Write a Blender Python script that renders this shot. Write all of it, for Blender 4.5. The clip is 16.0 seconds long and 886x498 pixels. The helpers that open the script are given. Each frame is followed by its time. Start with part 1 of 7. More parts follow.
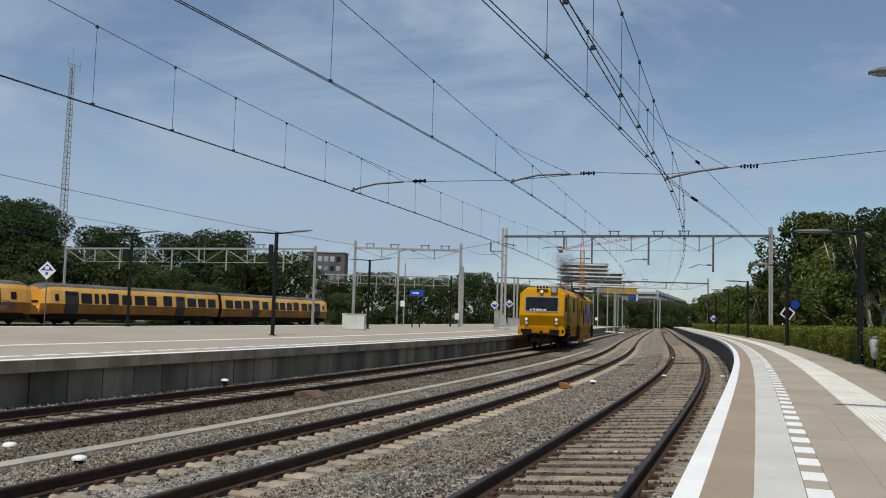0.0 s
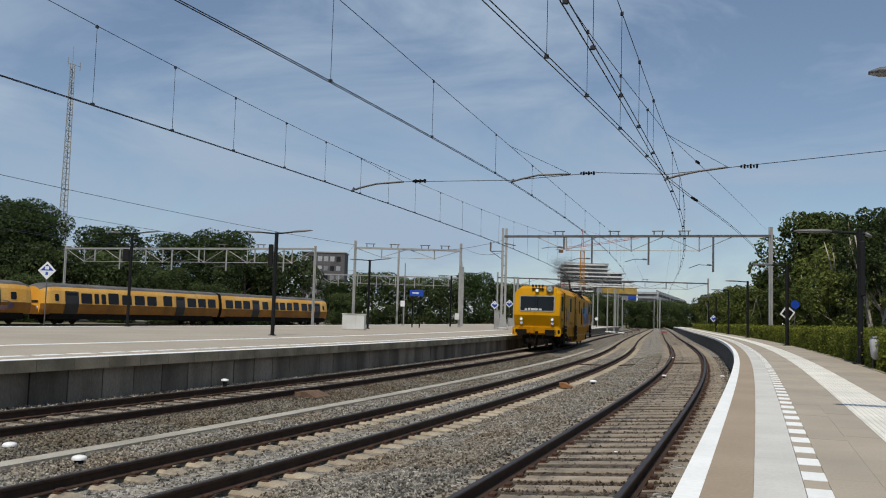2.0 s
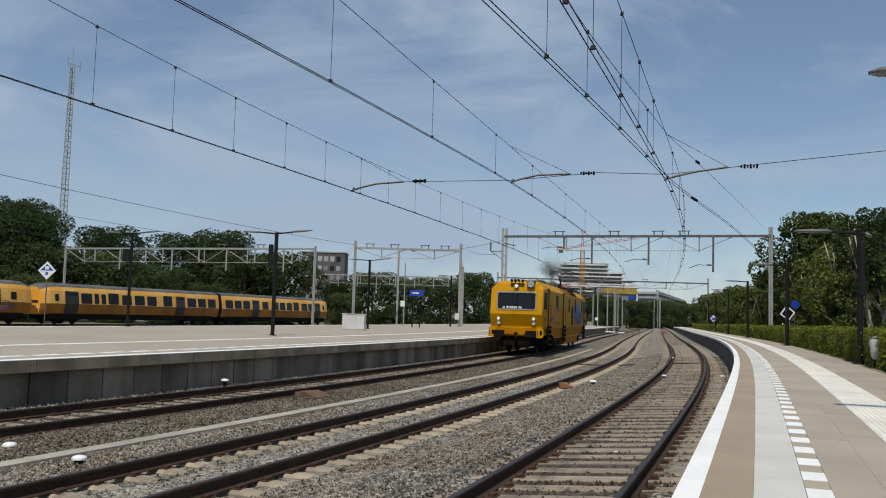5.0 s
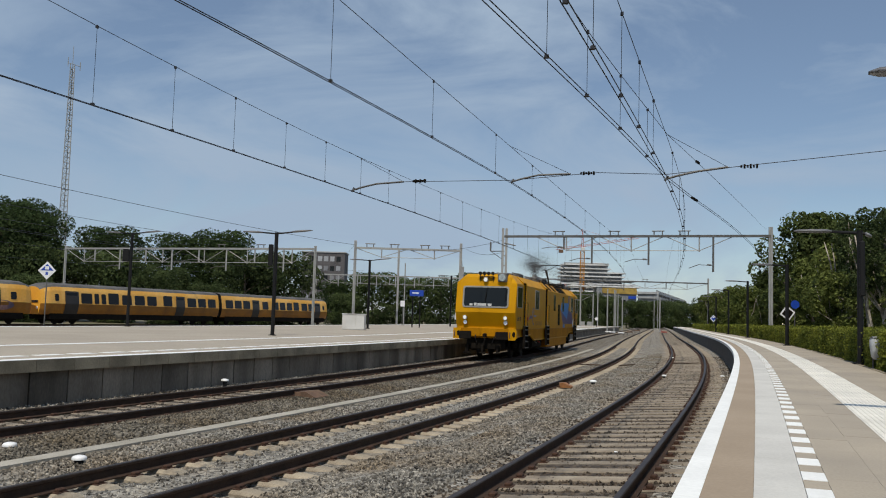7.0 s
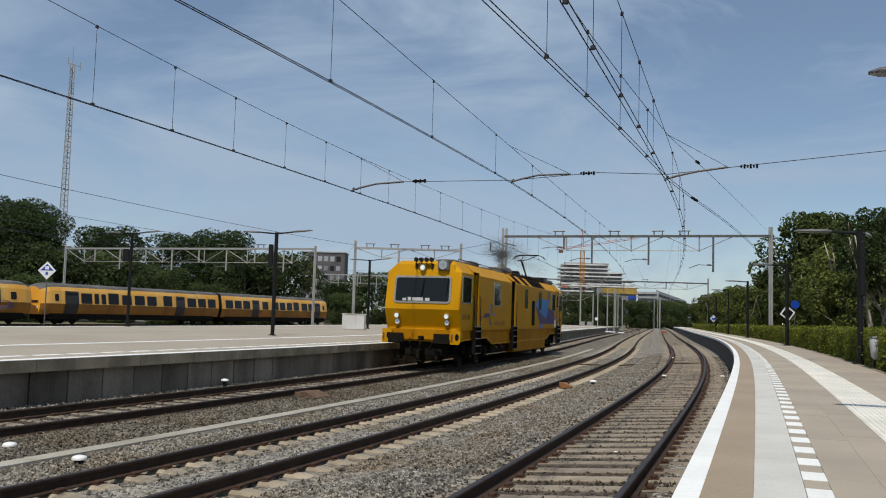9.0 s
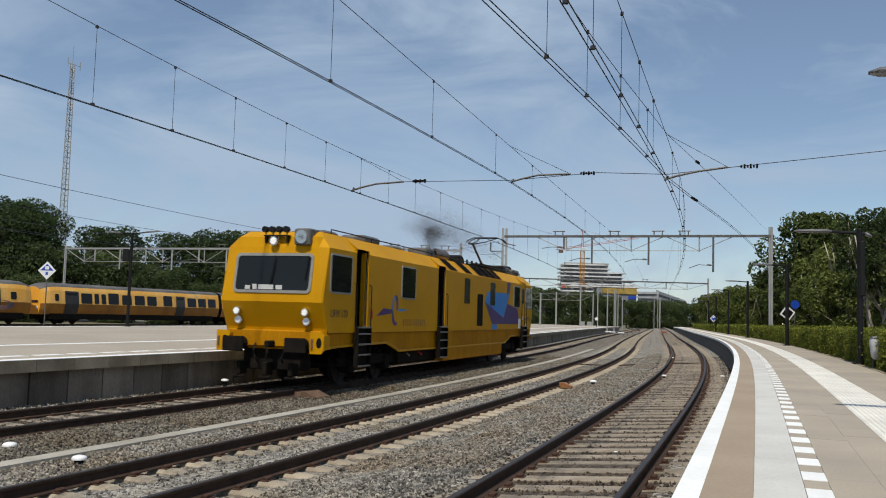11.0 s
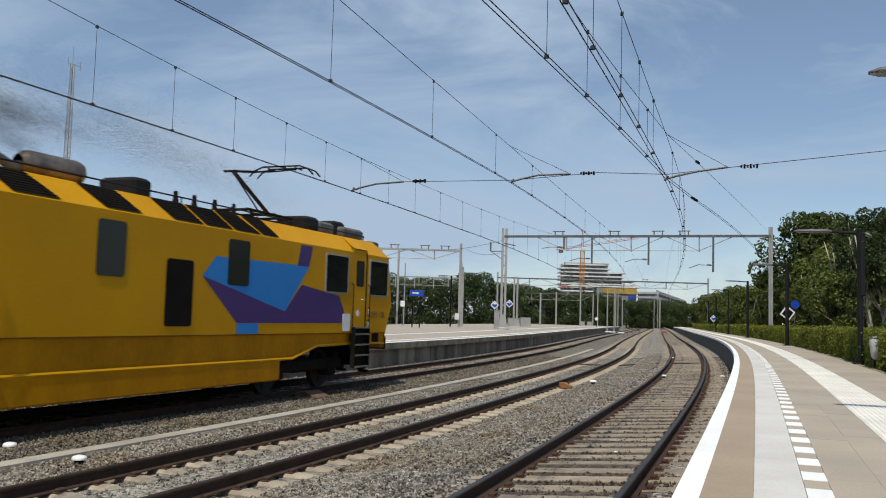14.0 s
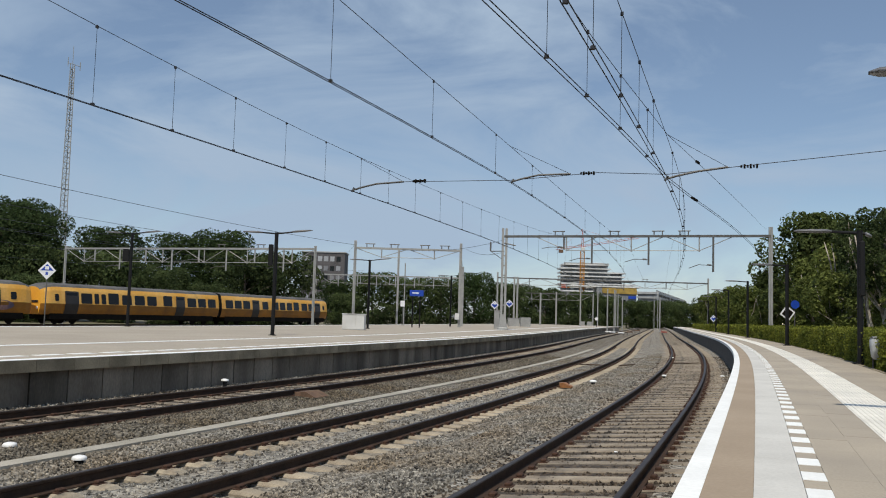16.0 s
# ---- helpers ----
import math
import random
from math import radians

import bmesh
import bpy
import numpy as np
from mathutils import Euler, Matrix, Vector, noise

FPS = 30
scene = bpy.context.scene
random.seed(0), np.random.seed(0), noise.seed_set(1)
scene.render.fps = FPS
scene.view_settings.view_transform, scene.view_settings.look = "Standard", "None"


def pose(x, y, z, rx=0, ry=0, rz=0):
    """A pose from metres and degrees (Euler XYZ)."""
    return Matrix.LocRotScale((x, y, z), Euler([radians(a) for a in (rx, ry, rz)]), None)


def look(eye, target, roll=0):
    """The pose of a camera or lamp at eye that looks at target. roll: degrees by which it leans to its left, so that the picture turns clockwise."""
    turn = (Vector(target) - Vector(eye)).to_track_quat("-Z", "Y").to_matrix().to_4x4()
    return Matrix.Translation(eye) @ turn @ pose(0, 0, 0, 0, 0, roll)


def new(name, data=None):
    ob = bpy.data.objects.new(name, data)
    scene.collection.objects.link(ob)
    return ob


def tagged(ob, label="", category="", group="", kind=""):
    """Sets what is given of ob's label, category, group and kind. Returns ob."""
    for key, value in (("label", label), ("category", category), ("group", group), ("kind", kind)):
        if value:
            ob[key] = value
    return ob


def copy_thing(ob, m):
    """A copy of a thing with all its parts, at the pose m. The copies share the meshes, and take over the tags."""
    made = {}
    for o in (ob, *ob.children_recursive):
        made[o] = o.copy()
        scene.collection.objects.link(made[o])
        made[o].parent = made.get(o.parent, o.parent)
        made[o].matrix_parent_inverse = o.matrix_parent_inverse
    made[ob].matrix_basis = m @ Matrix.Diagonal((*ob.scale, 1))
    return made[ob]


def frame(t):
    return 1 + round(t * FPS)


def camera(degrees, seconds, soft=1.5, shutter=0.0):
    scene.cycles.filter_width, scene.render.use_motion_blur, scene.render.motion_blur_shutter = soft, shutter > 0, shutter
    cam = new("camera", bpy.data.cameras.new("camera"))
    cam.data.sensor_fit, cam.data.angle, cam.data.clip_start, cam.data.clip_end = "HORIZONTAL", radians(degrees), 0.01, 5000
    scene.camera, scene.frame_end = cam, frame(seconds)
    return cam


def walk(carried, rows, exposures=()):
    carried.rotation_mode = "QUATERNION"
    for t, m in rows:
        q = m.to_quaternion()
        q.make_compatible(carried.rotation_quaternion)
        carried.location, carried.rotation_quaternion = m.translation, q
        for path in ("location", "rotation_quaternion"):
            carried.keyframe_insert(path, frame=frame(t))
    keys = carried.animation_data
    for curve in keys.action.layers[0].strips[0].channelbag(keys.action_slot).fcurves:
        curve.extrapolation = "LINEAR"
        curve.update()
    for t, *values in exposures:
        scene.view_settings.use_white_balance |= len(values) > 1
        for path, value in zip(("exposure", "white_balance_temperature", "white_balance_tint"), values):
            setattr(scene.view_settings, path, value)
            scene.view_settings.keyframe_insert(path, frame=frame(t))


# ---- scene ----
cam = camera(53.56, 16.0, soft=1.05, shutter=0.3)
EYE = (0.0, 0.0, 1.84)
CAM_POSE = Matrix.Translation(EYE) @ pose(0, 0, 0, 90 + 4.393, 0, 0) @ pose(0, 0, 0, 0, 0, 1.678)
walk(cam, [(0.0, CAM_POSE), (16.0, CAM_POSE)], exposures=[(0.0, -0.20), (7.0, -0.19), (9.2, -0.15), (11.5, -0.03), (12.5, 0.0), (14.5, 0.02), (16.0, -0.08)])

# ---- daylight: high sun behind the camera, thin cirrus ----
SUN_WAY = Vector((-0.25, -0.968, 0.0)).normalized()
SUN_UP = radians(58.5)
world = bpy.data.worlds.new("sky")
scene.world = world
world.use_nodes = True
wn, wl = world.node_tree.nodes, world.node_tree.links
wn.clear()
sky = wn.new("ShaderNodeTexSky")
sky.sky_type, sky.sun_disc = "NISHITA", False
sky.sun_elevation = SUN_UP
sky.sun_rotation = math.atan2(SUN_WAY.x, SUN_WAY.y)
sky.air_density, sky.dust_density, sky.ozone_density = 0.95, 0.05, 2.4
tc = wn.new("ShaderNodeTexCoord")
mp = wn.new("ShaderNodeMapping")
mp.inputs["Scale"].default_value = (1.2, 0.8, 3.4)
mp.inputs["Rotation"].default_value = (0.0, radians(28), radians(12))
wl.new(tc.outputs["Generated"], mp.inputs["Vector"])
cl = wn.new("ShaderNodeTexNoise")
cl.inputs["Scale"].default_value, cl.inputs["Detail"].default_value = 2.1, 9.0
cl.inputs["Roughness"].default_value, cl.inputs["Distortion"].default_value = 0.58, 0.7
wl.new(mp.outputs["Vector"], cl.inputs["Vector"])
cr = wn.new("ShaderNodeValToRGB")
cr.color_ramp.elements[0].position, cr.color_ramp.elements[0].color = 0.41, (0.20, 0.20, 0.20, 1)
cr.color_ramp.elements[1].position, cr.color_ramp.elements[1].color = 0.62, (0.98, 0.98, 0.98, 1)
wl.new(cl.outputs["Fac"], cr.inputs["Fac"])
mx = wn.new("ShaderNodeMixRGB")
mx.inputs["Color2"].default_value = (4.05, 5.2, 6.7, 1)
wl.new(cr.outputs["Color"], mx.inputs["Fac"])
wl.new(sky.outputs["Color"], mx.inputs["Color1"])
bgd = wn.new("ShaderNodeBackground")
bgd.inputs["Strength"].default_value = 0.098
wl.new(mx.outputs["Color"], bgd.inputs["Color"])
wo = wn.new("ShaderNodeOutputWorld")
wl.new(bgd.outputs["Background"], wo.inputs["Surface"])
sun = new("sun", bpy.data.lights.new("sun", "SUN"))
sun.data.energy, sun.data.angle, sun.data.color = 3.9, radians(0.6), (1.0, 0.93, 0.80)
sun.matrix_world = look(SUN_WAY * 100 * math.cos(SUN_UP) + Vector((0, 0, 100 * math.sin(SUN_UP))), (0, 0, 0))


# ---- materials ----
def surface(name, col, rough=0.7, metal=0.0, var=0.18, scale=1.5, fine=30.0, bump=0.15, col2=None, piece=0.0, island=0.0, spec=0.5, spread=(0.35, 0.68), stretch=None, glow=0.0, glow_col=None):
    """Base colour with stains at a large and a fine scale, fine relief, and a shift from piece to piece."""
    m = bpy.data.materials.new(name)
    m.use_nodes = True
    n, l = m.node_tree.nodes, m.node_tree.links
    b = n["Principled BSDF"]
    b.inputs["Roughness"].default_value, b.inputs["Metallic"].default_value = rough, metal
    b.inputs["Specular IOR Level"].default_value = spec
    c2 = col2 or tuple(max(0.0, c * (1 - 2.2 * var)) for c in col)
    co = n.new("ShaderNodeTexCoord")
    vec = co.outputs["Object"]
    if stretch:
        ma = n.new("ShaderNodeMapping")
        ma.inputs["Scale"].default_value = stretch
        l.new(vec, ma.inputs["Vector"])
        vec = ma.outputs["Vector"]
    big = n.new("ShaderNodeTexNoise")
    big.inputs["Scale"].default_value, big.inputs["Detail"].default_value = scale, 6.0
    l.new(vec, big.inputs["Vector"])
    ramp = n.new("ShaderNodeValToRGB")
    ramp.color_ramp.elements[0].position, ramp.color_ramp.elements[1].position = spread
    ramp.color_ramp.elements[0].color, ramp.color_ramp.elements[1].color = (*c2, 1), (*col, 1)
    l.new(big.outputs["Fac"], ramp.inputs["Fac"])
    out = ramp.outputs["Color"]
    small = n.new("ShaderNodeTexNoise")
    small.inputs["Scale"].default_value, small.inputs["Detail"].default_value = fine, 4.0
    l.new(vec, small.inputs["Vector"])
    mr = n.new("ShaderNodeMapRange")
    mr.inputs["To Min"].default_value, mr.inputs["To Max"].default_value = 1 - var, 1 + var
    mr.inputs["From Min"].default_value, mr.inputs["From Max"].default_value = 0.3, 0.7
    l.new(small.outputs["Fac"], mr.inputs["Value"])
    hs = n.new("ShaderNodeHueSaturation")
    l.new(mr.outputs["Result"], hs.inputs["Value"])
    l.new(out, hs.inputs["Color"])
    out = hs.outputs["Color"]
    for amount, node, socket in ((piece, "ShaderNodeObjectInfo", "Random"), (island, "ShaderNodeNewGeometry", "Random Per Island")):
        if amount:
            ra = n.new(node)
            r2 = n.new("ShaderNodeMapRange")
            r2.inputs["To Min"].default_value, r2.inputs["To Max"].default_value = 1 - amount, 1 + amount
            l.new(ra.outputs[socket], r2.inputs["Value"])
            h2 = n.new("ShaderNodeHueSaturation")
            l.new(r2.outputs["Result"], h2.inputs["Value"])
            l.new(out, h2.inputs["Color"])
            out = h2.outputs["Color"]
    l.new(out, b.inputs["Base Color"])
    if bump:
        bu = n.new("ShaderNodeBump")
        bu.inputs["Strength"].default_value, bu.inputs["Distance"].default_value = bump, 0.01
        l.new(small.outputs["Fac"], bu.inputs["Height"])
        l.new(bu.outputs["Normal"], b.inputs["Normal"])
    if glow:
        b.inputs["Emission Color"].default_value = (*(glow_col or col), 1)
        b.inputs["Emission Strength"].default_value = glow
    return m


def leafy(name, col, col2, scale=0.4):
    m = surface(name, col, rough=0.75, var=0.2, scale=scale, fine=6.0, bump=0.0, col2=col2, island=0.5, piece=0.18, spec=0.12)
    n, l = m.node_tree.nodes, m.node_tree.links
    b = n["Principled BSDF"]
    tl = n.new("ShaderNodeBsdfTranslucent")
    mi = n.new("ShaderNodeMixShader")
    mi.inputs["Fac"].default_value = 0.38
    l.new(b.inputs["Base Color"].links[0].from_socket, tl.inputs["Color"])
    l.new(b.outputs["BSDF"], mi.inputs[1])
    l.new(tl.outputs["BSDF"], mi.inputs[2])
    l.new(mi.outputs["Shader"], n["Material Output"].inputs["Surface"])
    return m


def glass(name, tint, rough=0.04):
    m = bpy.data.materials.new(name)
    m.use_nodes = True
    b = m.node_tree.nodes["Principled BSDF"]
    b.inputs["Base Color"].default_value = (*tint, 1)
    b.inputs["Roughness"].default_value = rough
    b.inputs["Specular IOR Level"].default_value = 0.55
    return m


def ballast_material(name, light, dark, rust):
    """Crushed stone: cells of different greys with a rough relief and rusty patches."""
    m = bpy.data.materials.new(name)
    m.use_nodes = True
    n, l = m.node_tree.nodes, m.node_tree.links
    b = n["Principled BSDF"]
    b.inputs["Roughness"].default_value = 0.85
    co = n.new("ShaderNodeTexCoord")
    vo = n.new("ShaderNodeTexVoronoi")
    vo.inputs["Scale"].default_value = 19.0
    l.new(co.outputs["Object"], vo.inputs["Vector"])
    sep = n.new("ShaderNodeSeparateColor")
    l.new(vo.outputs["Color"], sep.inputs["Color"])
    r1 = n.new("ShaderNodeValToRGB")
    r1.color_ramp.elements[0].color, r1.color_ramp.elements[1].color = (*dark, 1), (*light, 1)
    l.new(sep.outputs["Red"], r1.inputs["Fac"])
    no = n.new("ShaderNodeTexNoise")
    no.inputs["Scale"].default_value, no.inputs["Detail"].default_value = 0.55, 6.0
    l.new(co.outputs["Object"], no.inputs["Vector"])
    r2 = n.new("ShaderNodeValToRGB")
    r2.color_ramp.elements[0].position, r2.color_ramp.elements[1].position = 0.42, 0.68
    l.new(no.outputs["Fac"], r2.inputs["Fac"])
    mi = n.new("ShaderNodeMixRGB")
    mi.blend_type = "MULTIPLY"
    mi.inputs["Color2"].default_value = (*rust, 1)
    l.new(r2.outputs["Color"], mi.inputs["Fac"])
    l.new(r1.outputs["Color"], mi.inputs["Color1"])
    ha = n.new("ShaderNodeObjectInfo")
    isl = n.new("ShaderNodeNewGeometry")
    mr = n.new("ShaderNodeMapRange")
    mr.inputs["To Min"].default_value, mr.inputs["To Max"].default_value = 0.55, 1.35
    l.new(isl.outputs["Random Per Island"], mr.inputs["Value"])
    hs = n.new("ShaderNodeHueSaturation")
    l.new(mr.outputs["Result"], hs.inputs["Value"])
    l.new(mi.outputs["Color"], hs.inputs["Color"])
    l.new(hs.outputs["Color"], b.inputs["Base Color"])
    bu = n.new("ShaderNodeBump")
    bu.inputs["Strength"].default_value, bu.inputs["Distance"].default_value = 0.9, 0.03
    l.new(vo.outputs["Distance"], bu.inputs["Height"])
    bu.invert = True
    l.new(bu.outputs["Normal"], b.inputs["Normal"])
    return m


M = {}
M["ballast"] = ballast_material("ballast", (0.37, 0.345, 0.30), (0.060, 0.053, 0.044), (0.80, 0.68, 0.54))
M["ballast_dark"] = ballast_material("oil_stained_ballast", (0.125, 0.098, 0.072), (0.030, 0.024, 0.018), (0.80, 0.68, 0.56))
M["sticker_green"] = surface("green_sticker_foil", (0.02, 0.12, 0.05), 0.5, scale=3, bump=0)
M["ballast_mid"] = ballast_material("dusty_brown_ballast", (0.25, 0.22, 0.172), (0.045, 0.038, 0.029), (0.76, 0.66, 0.52))
M["mark"] = surface("faded_brown_mark", (0.26, 0.10, 0.012), 0.5, scale=3, bump=0)
M["earth"] = surface("earth_and_weeds", (0.115, 0.115, 0.055), 0.95, scale=0.15, fine=3.0, var=0.3, col2=(0.16, 0.13, 0.085))
M["rail_side"] = surface("rusty_rail_web", (0.062, 0.034, 0.020), 0.8, 0.2, scale=6, fine=60)
M["rail_top"] = surface("worn_rail_head", (0.085, 0.062, 0.048), 0.5, 0.7, scale=3, fine=80, bump=0.03)
M["sleeper"] = surface("weathered_concrete_sleeper", (0.42, 0.36, 0.27), 0.9, scale=3, fine=50, col2=(0.27, 0.22, 0.16), piece=0.16)
M["sleeper_dark"] = surface("dusty_sleeper", (0.30, 0.252, 0.192), 0.9, scale=4, fine=50, col2=(0.185, 0.15, 0.112), piece=0.16)
M["clip"] = surface("rusty_fastening", (0.075, 0.036, 0.022), 0.85, 0.2, scale=20, fine=90)
M["paving"] = surface("buff_platform_tile", (0.385, 0.33, 0.258), 0.85, var=0.08, scale=0.8, fine=60, bump=0.1, col2=(0.31, 0.268, 0.216), piece=0.035)
M["paving_far"] = surface("buff_platform_paving", (0.375, 0.325, 0.262), 0.85, var=0.1, scale=0.35, fine=9, bump=0.1, col2=(0.32, 0.277, 0.222))
M["brown_strip"] = surface("brown_edge_strip", (0.345, 0.270, 0.195), 0.85, var=0.07, scale=1.2, fine=50, col2=(0.30, 0.232, 0.165))
M["grey_slab"] = surface("pale_concrete_slab", (0.58, 0.565, 0.53), 0.85, var=0.06, scale=1.6, fine=50, col2=(0.50, 0.485, 0.455), piece=0.04)
M["white_paint"] = surface("white_road_paint", (0.86, 0.86, 0.84), 0.6, var=0.05, scale=2, fine=40, bump=0.05)
M["white_tile"] = surface("off_white_tactile_tile", (0.78, 0.75, 0.68), 0.8, var=0.06, scale=1.5, fine=40, piece=0.05)
M["joint"] = surface("dark_joint", (0.25, 0.215, 0.17), 0.95, scale=3)
M["wall"] = surface("grey_concrete_panel", (0.25, 0.212, 0.168), 0.9, scale=0.9, fine=30, col2=(0.10, 0.082, 0.062), piece=0.28, stretch=(1, 1, 0.35))
M["coping"] = surface("weathered_coping", (0.32, 0.272, 0.19), 0.9, scale=1.5, fine=40, col2=(0.165, 0.136, 0.09), piece=0.15)
# right platform wall: the shade under its edge is put into this dark colour
M["wall_in_shade"] = surface("shade_dark_platform_wall", (0.10, 0.09, 0.08), 0.9, scale=2, fine=40, col2=(0.06, 0.055, 0.05))
M["trough"] = surface("concrete_cable_trough", (0.40, 0.37, 0.32), 0.9, scale=1.5, fine=40, col2=(0.30, 0.275, 0.225), piece=0.08)
M["galv"] = surface("galvanised_steel", (0.36, 0.36, 0.345), 0.6, 0.35, scale=1.5, fine=30, col2=(0.30, 0.30, 0.295))
M["galv_dark"] = surface("weathered_shaded_steel", (0.15, 0.146, 0.142), 0.6, 0.4, scale=2, fine=30)
M["wire"] = surface("dark_copper_wire", (0.035, 0.037, 0.045), 0.6, 0.5, scale=3, bump=0)
M["wire_far"] = surface("thin_steel_wire", (0.07, 0.075, 0.09), 0.6, 0.4, scale=3, bump=0)
M["black"] = surface("black_paint", (0.008, 0.008, 0.009), 0.6, 0.0, scale=3, fine=30, spec=0.25)
M["lamp_grey"] = surface("grey_lamp_housing", (0.17, 0.17, 0.18), 0.45, 0.3, scale=3)
M["lamp_glass"] = glass("lamp_cover", (0.75, 0.76, 0.78), 0.25)
M["yellow"] = surface("yellow_train_paint", (0.545, 0.268, 0.001), 0.5, var=0.04, scale=0.7, fine=25, bump=0.02, col2=(0.48, 0.230, 0.001), spec=0.13)
M["yellow_dirty"] = surface("yellow_skirt_paint", (0.48, 0.21, 0.001), 0.6, var=0.12, spec=0.1, scale=1.4, fine=20, bump=0.03, col2=(0.36, 0.15, 0.001), stretch=(1, 1, 0.4))
M["window_dark"] = glass("dark_window_glass", (0.012, 0.014, 0.014), 0.05)
M["window_train"] = glass("dull_carriage_glass", (0.012, 0.012, 0.014), 0.25)
M["window_train"].node_tree.nodes["Principled BSDF"].inputs["Specular IOR Level"].default_value = 0.2
M["window_dark"].node_tree.nodes["Principled BSDF"].inputs["Specular IOR Level"].default_value = 0.28
M["window_grey"] = glass("tinted_window_glass", (0.022, 0.024, 0.017), 0.2)
M["window_grey"].node_tree.nodes["Principled BSDF"].inputs["Specular IOR Level"].default_value = 0.25
M["rubber"] = surface("pale_window_rubber", (0.25, 0.245, 0.225), 0.6, scale=5, var=0.08)
# near-black: shade painted into doorways and vents, also plain dark panels
M["interior"] = surface("shade_black_and_dark_panel", (0.012, 0.010, 0.008), 0.9, scale=2, spec=0.1)
M["under"] = surface("oily_underframe", (0.009, 0.008, 0.007), 0.9, 0.0, scale=3, fine=25, col2=(0.016, 0.013, 0.010), spec=0.08)
M["wheel"] = surface("dusty_wheel_steel", (0.026, 0.021, 0.017), 0.75, 0.2, scale=4)
M["roof_grey"] = surface("grey_roof_gear", (0.15, 0.15, 0.145), 0.6, 0.2, scale=3, fine=30, col2=(0.075, 0.07, 0.065))
M["exhaust"] = surface("heat_stained_steel", (0.30, 0.24, 0.19), 0.42, 0.7, scale=4, col2=(0.13, 0.10, 0.085))
M["blue"] = surface("bright_blue_foil", (0.008, 0.20, 0.58), 0.4, var=0.03, scale=1, bump=0)
M["purple"] = surface("dark_purple_foil", (0.052, 0.016, 0.14), 0.4, var=0.04, scale=1, bump=0)
M["letter"] = surface("dark_lettering", (0.045, 0.022, 0.015), 0.5, scale=3, bump=0)
M["chrome"] = surface("scratched_chrome", (0.62, 0.62, 0.60), 0.22, 0.95, scale=6, var=0.06)
M["bright_step"] = surface("bare_metal_step", (0.24, 0.23, 0.205), 0.5, 0.6, scale=5)
M["headlight"] = surface("lit_headlight", (0.9, 0.9, 0.86), 0.2, scale=3, var=0.02, bump=0, glow=0.10, glow_col=(1.0, 0.97, 0.86))
M["red"] = surface("red_paint", (0.45, 0.03, 0.02), 0.5, scale=4)
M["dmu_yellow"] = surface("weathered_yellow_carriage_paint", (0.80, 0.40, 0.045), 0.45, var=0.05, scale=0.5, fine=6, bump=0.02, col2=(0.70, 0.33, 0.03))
# carriage sides: grazing sun painted pale above, shade painted ochre on the lower lean
M["dmu_upper_lit"] = surface("sunlit_upper_carriage_paint", (0.90, 0.53, 0.15), 0.5, var=0.08, scale=0.4, fine=6, bump=0.02, col2=(0.80, 0.38, 0.045))
M["dmu_lower_shaded"] = surface("shaded_lower_carriage_paint", (0.40, 0.150, 0.003), 0.5, var=0.16, scale=0.45, fine=6, bump=0.02, col2=(0.20, 0.075, 0.005))
M["dmu_door"] = surface("dark_grey_door_paint", (0.030, 0.024, 0.022), 0.5, scale=1)
M["dmu_roof"] = surface("grey_carriage_roof", (0.12, 0.115, 0.11), 0.7, scale=0.6, fine=5)
M["graffiti"] = surface("pinkish_sprayed_paint", (0.48, 0.24, 0.17), 0.5, scale=0.9, fine=4, var=0.2, col2=(0.10, 0.07, 0.12))
M["sign_blue"] = surface("blue_sign_face", (0.010, 0.055, 0.38), 0.45, scale=3, var=0.05, bump=0)
M["sign_white"] = surface("white_sign_face", (0.74, 0.75, 0.76), 0.5, scale=3, var=0.05, bump=0)
M["box_white"] = surface("off_white_cabinet", (0.60, 0.60, 0.585), 0.6, scale=1.2, var=0.06, col2=(0.50, 0.50, 0.48))
M["cap_white"] = surface("white_plastic_cap", (0.82, 0.82, 0.82), 0.4, scale=4, var=0.04)
M["orange"] = surface("orange_painted_metal", (0.36, 0.15, 0.045), 0.6, scale=4)
M["ramp_brown"] = surface("rusty_brown_plate", (0.17, 0.10, 0.062), 0.85, scale=6)
M["bark"] = surface("grey_brown_bark", (0.13, 0.105, 0.08), 0.95, scale=2, fine=15, bump=0.4, col2=(0.07, 0.055, 0.042))
M["bark_pale"] = surface("pale_birch_bark", (0.40, 0.36, 0.30), 0.9, scale=2, fine=15, col2=(0.20, 0.17, 0.14))
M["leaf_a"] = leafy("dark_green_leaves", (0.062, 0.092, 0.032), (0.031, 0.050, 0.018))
M["leaf_d"] = leafy("lively_dark_green_leaves", (0.125, 0.155, 0.045), (0.055, 0.078, 0.026), 0.7)
M["leaf_b"] = leafy("fresh_green_leaves", (0.155, 0.180, 0.048), (0.072, 0.092, 0.026))
M["leaf_c"] = leafy("grey_green_leaves", (0.092, 0.120, 0.045), (0.042, 0.062, 0.024))
M["leaf_hedge"] = leafy("yellow_green_hedge_leaves", (0.25, 0.265, 0.04), (0.115, 0.14, 0.026), 1.2)
M["slab_white"] = surface("pale_concrete_floor_edge", (0.74, 0.74, 0.74), 0.8, scale=0.1, fine=1.5)
M["pale_render"] = surface("pale_grey_render", (0.42, 0.43, 0.45), 0.85, scale=0.15, fine=1.0, piece=0.1)
M["far_block"] = surface("grey_far_facade", (0.24, 0.25, 0.27), 0.85, scale=0.15, fine=1.0)
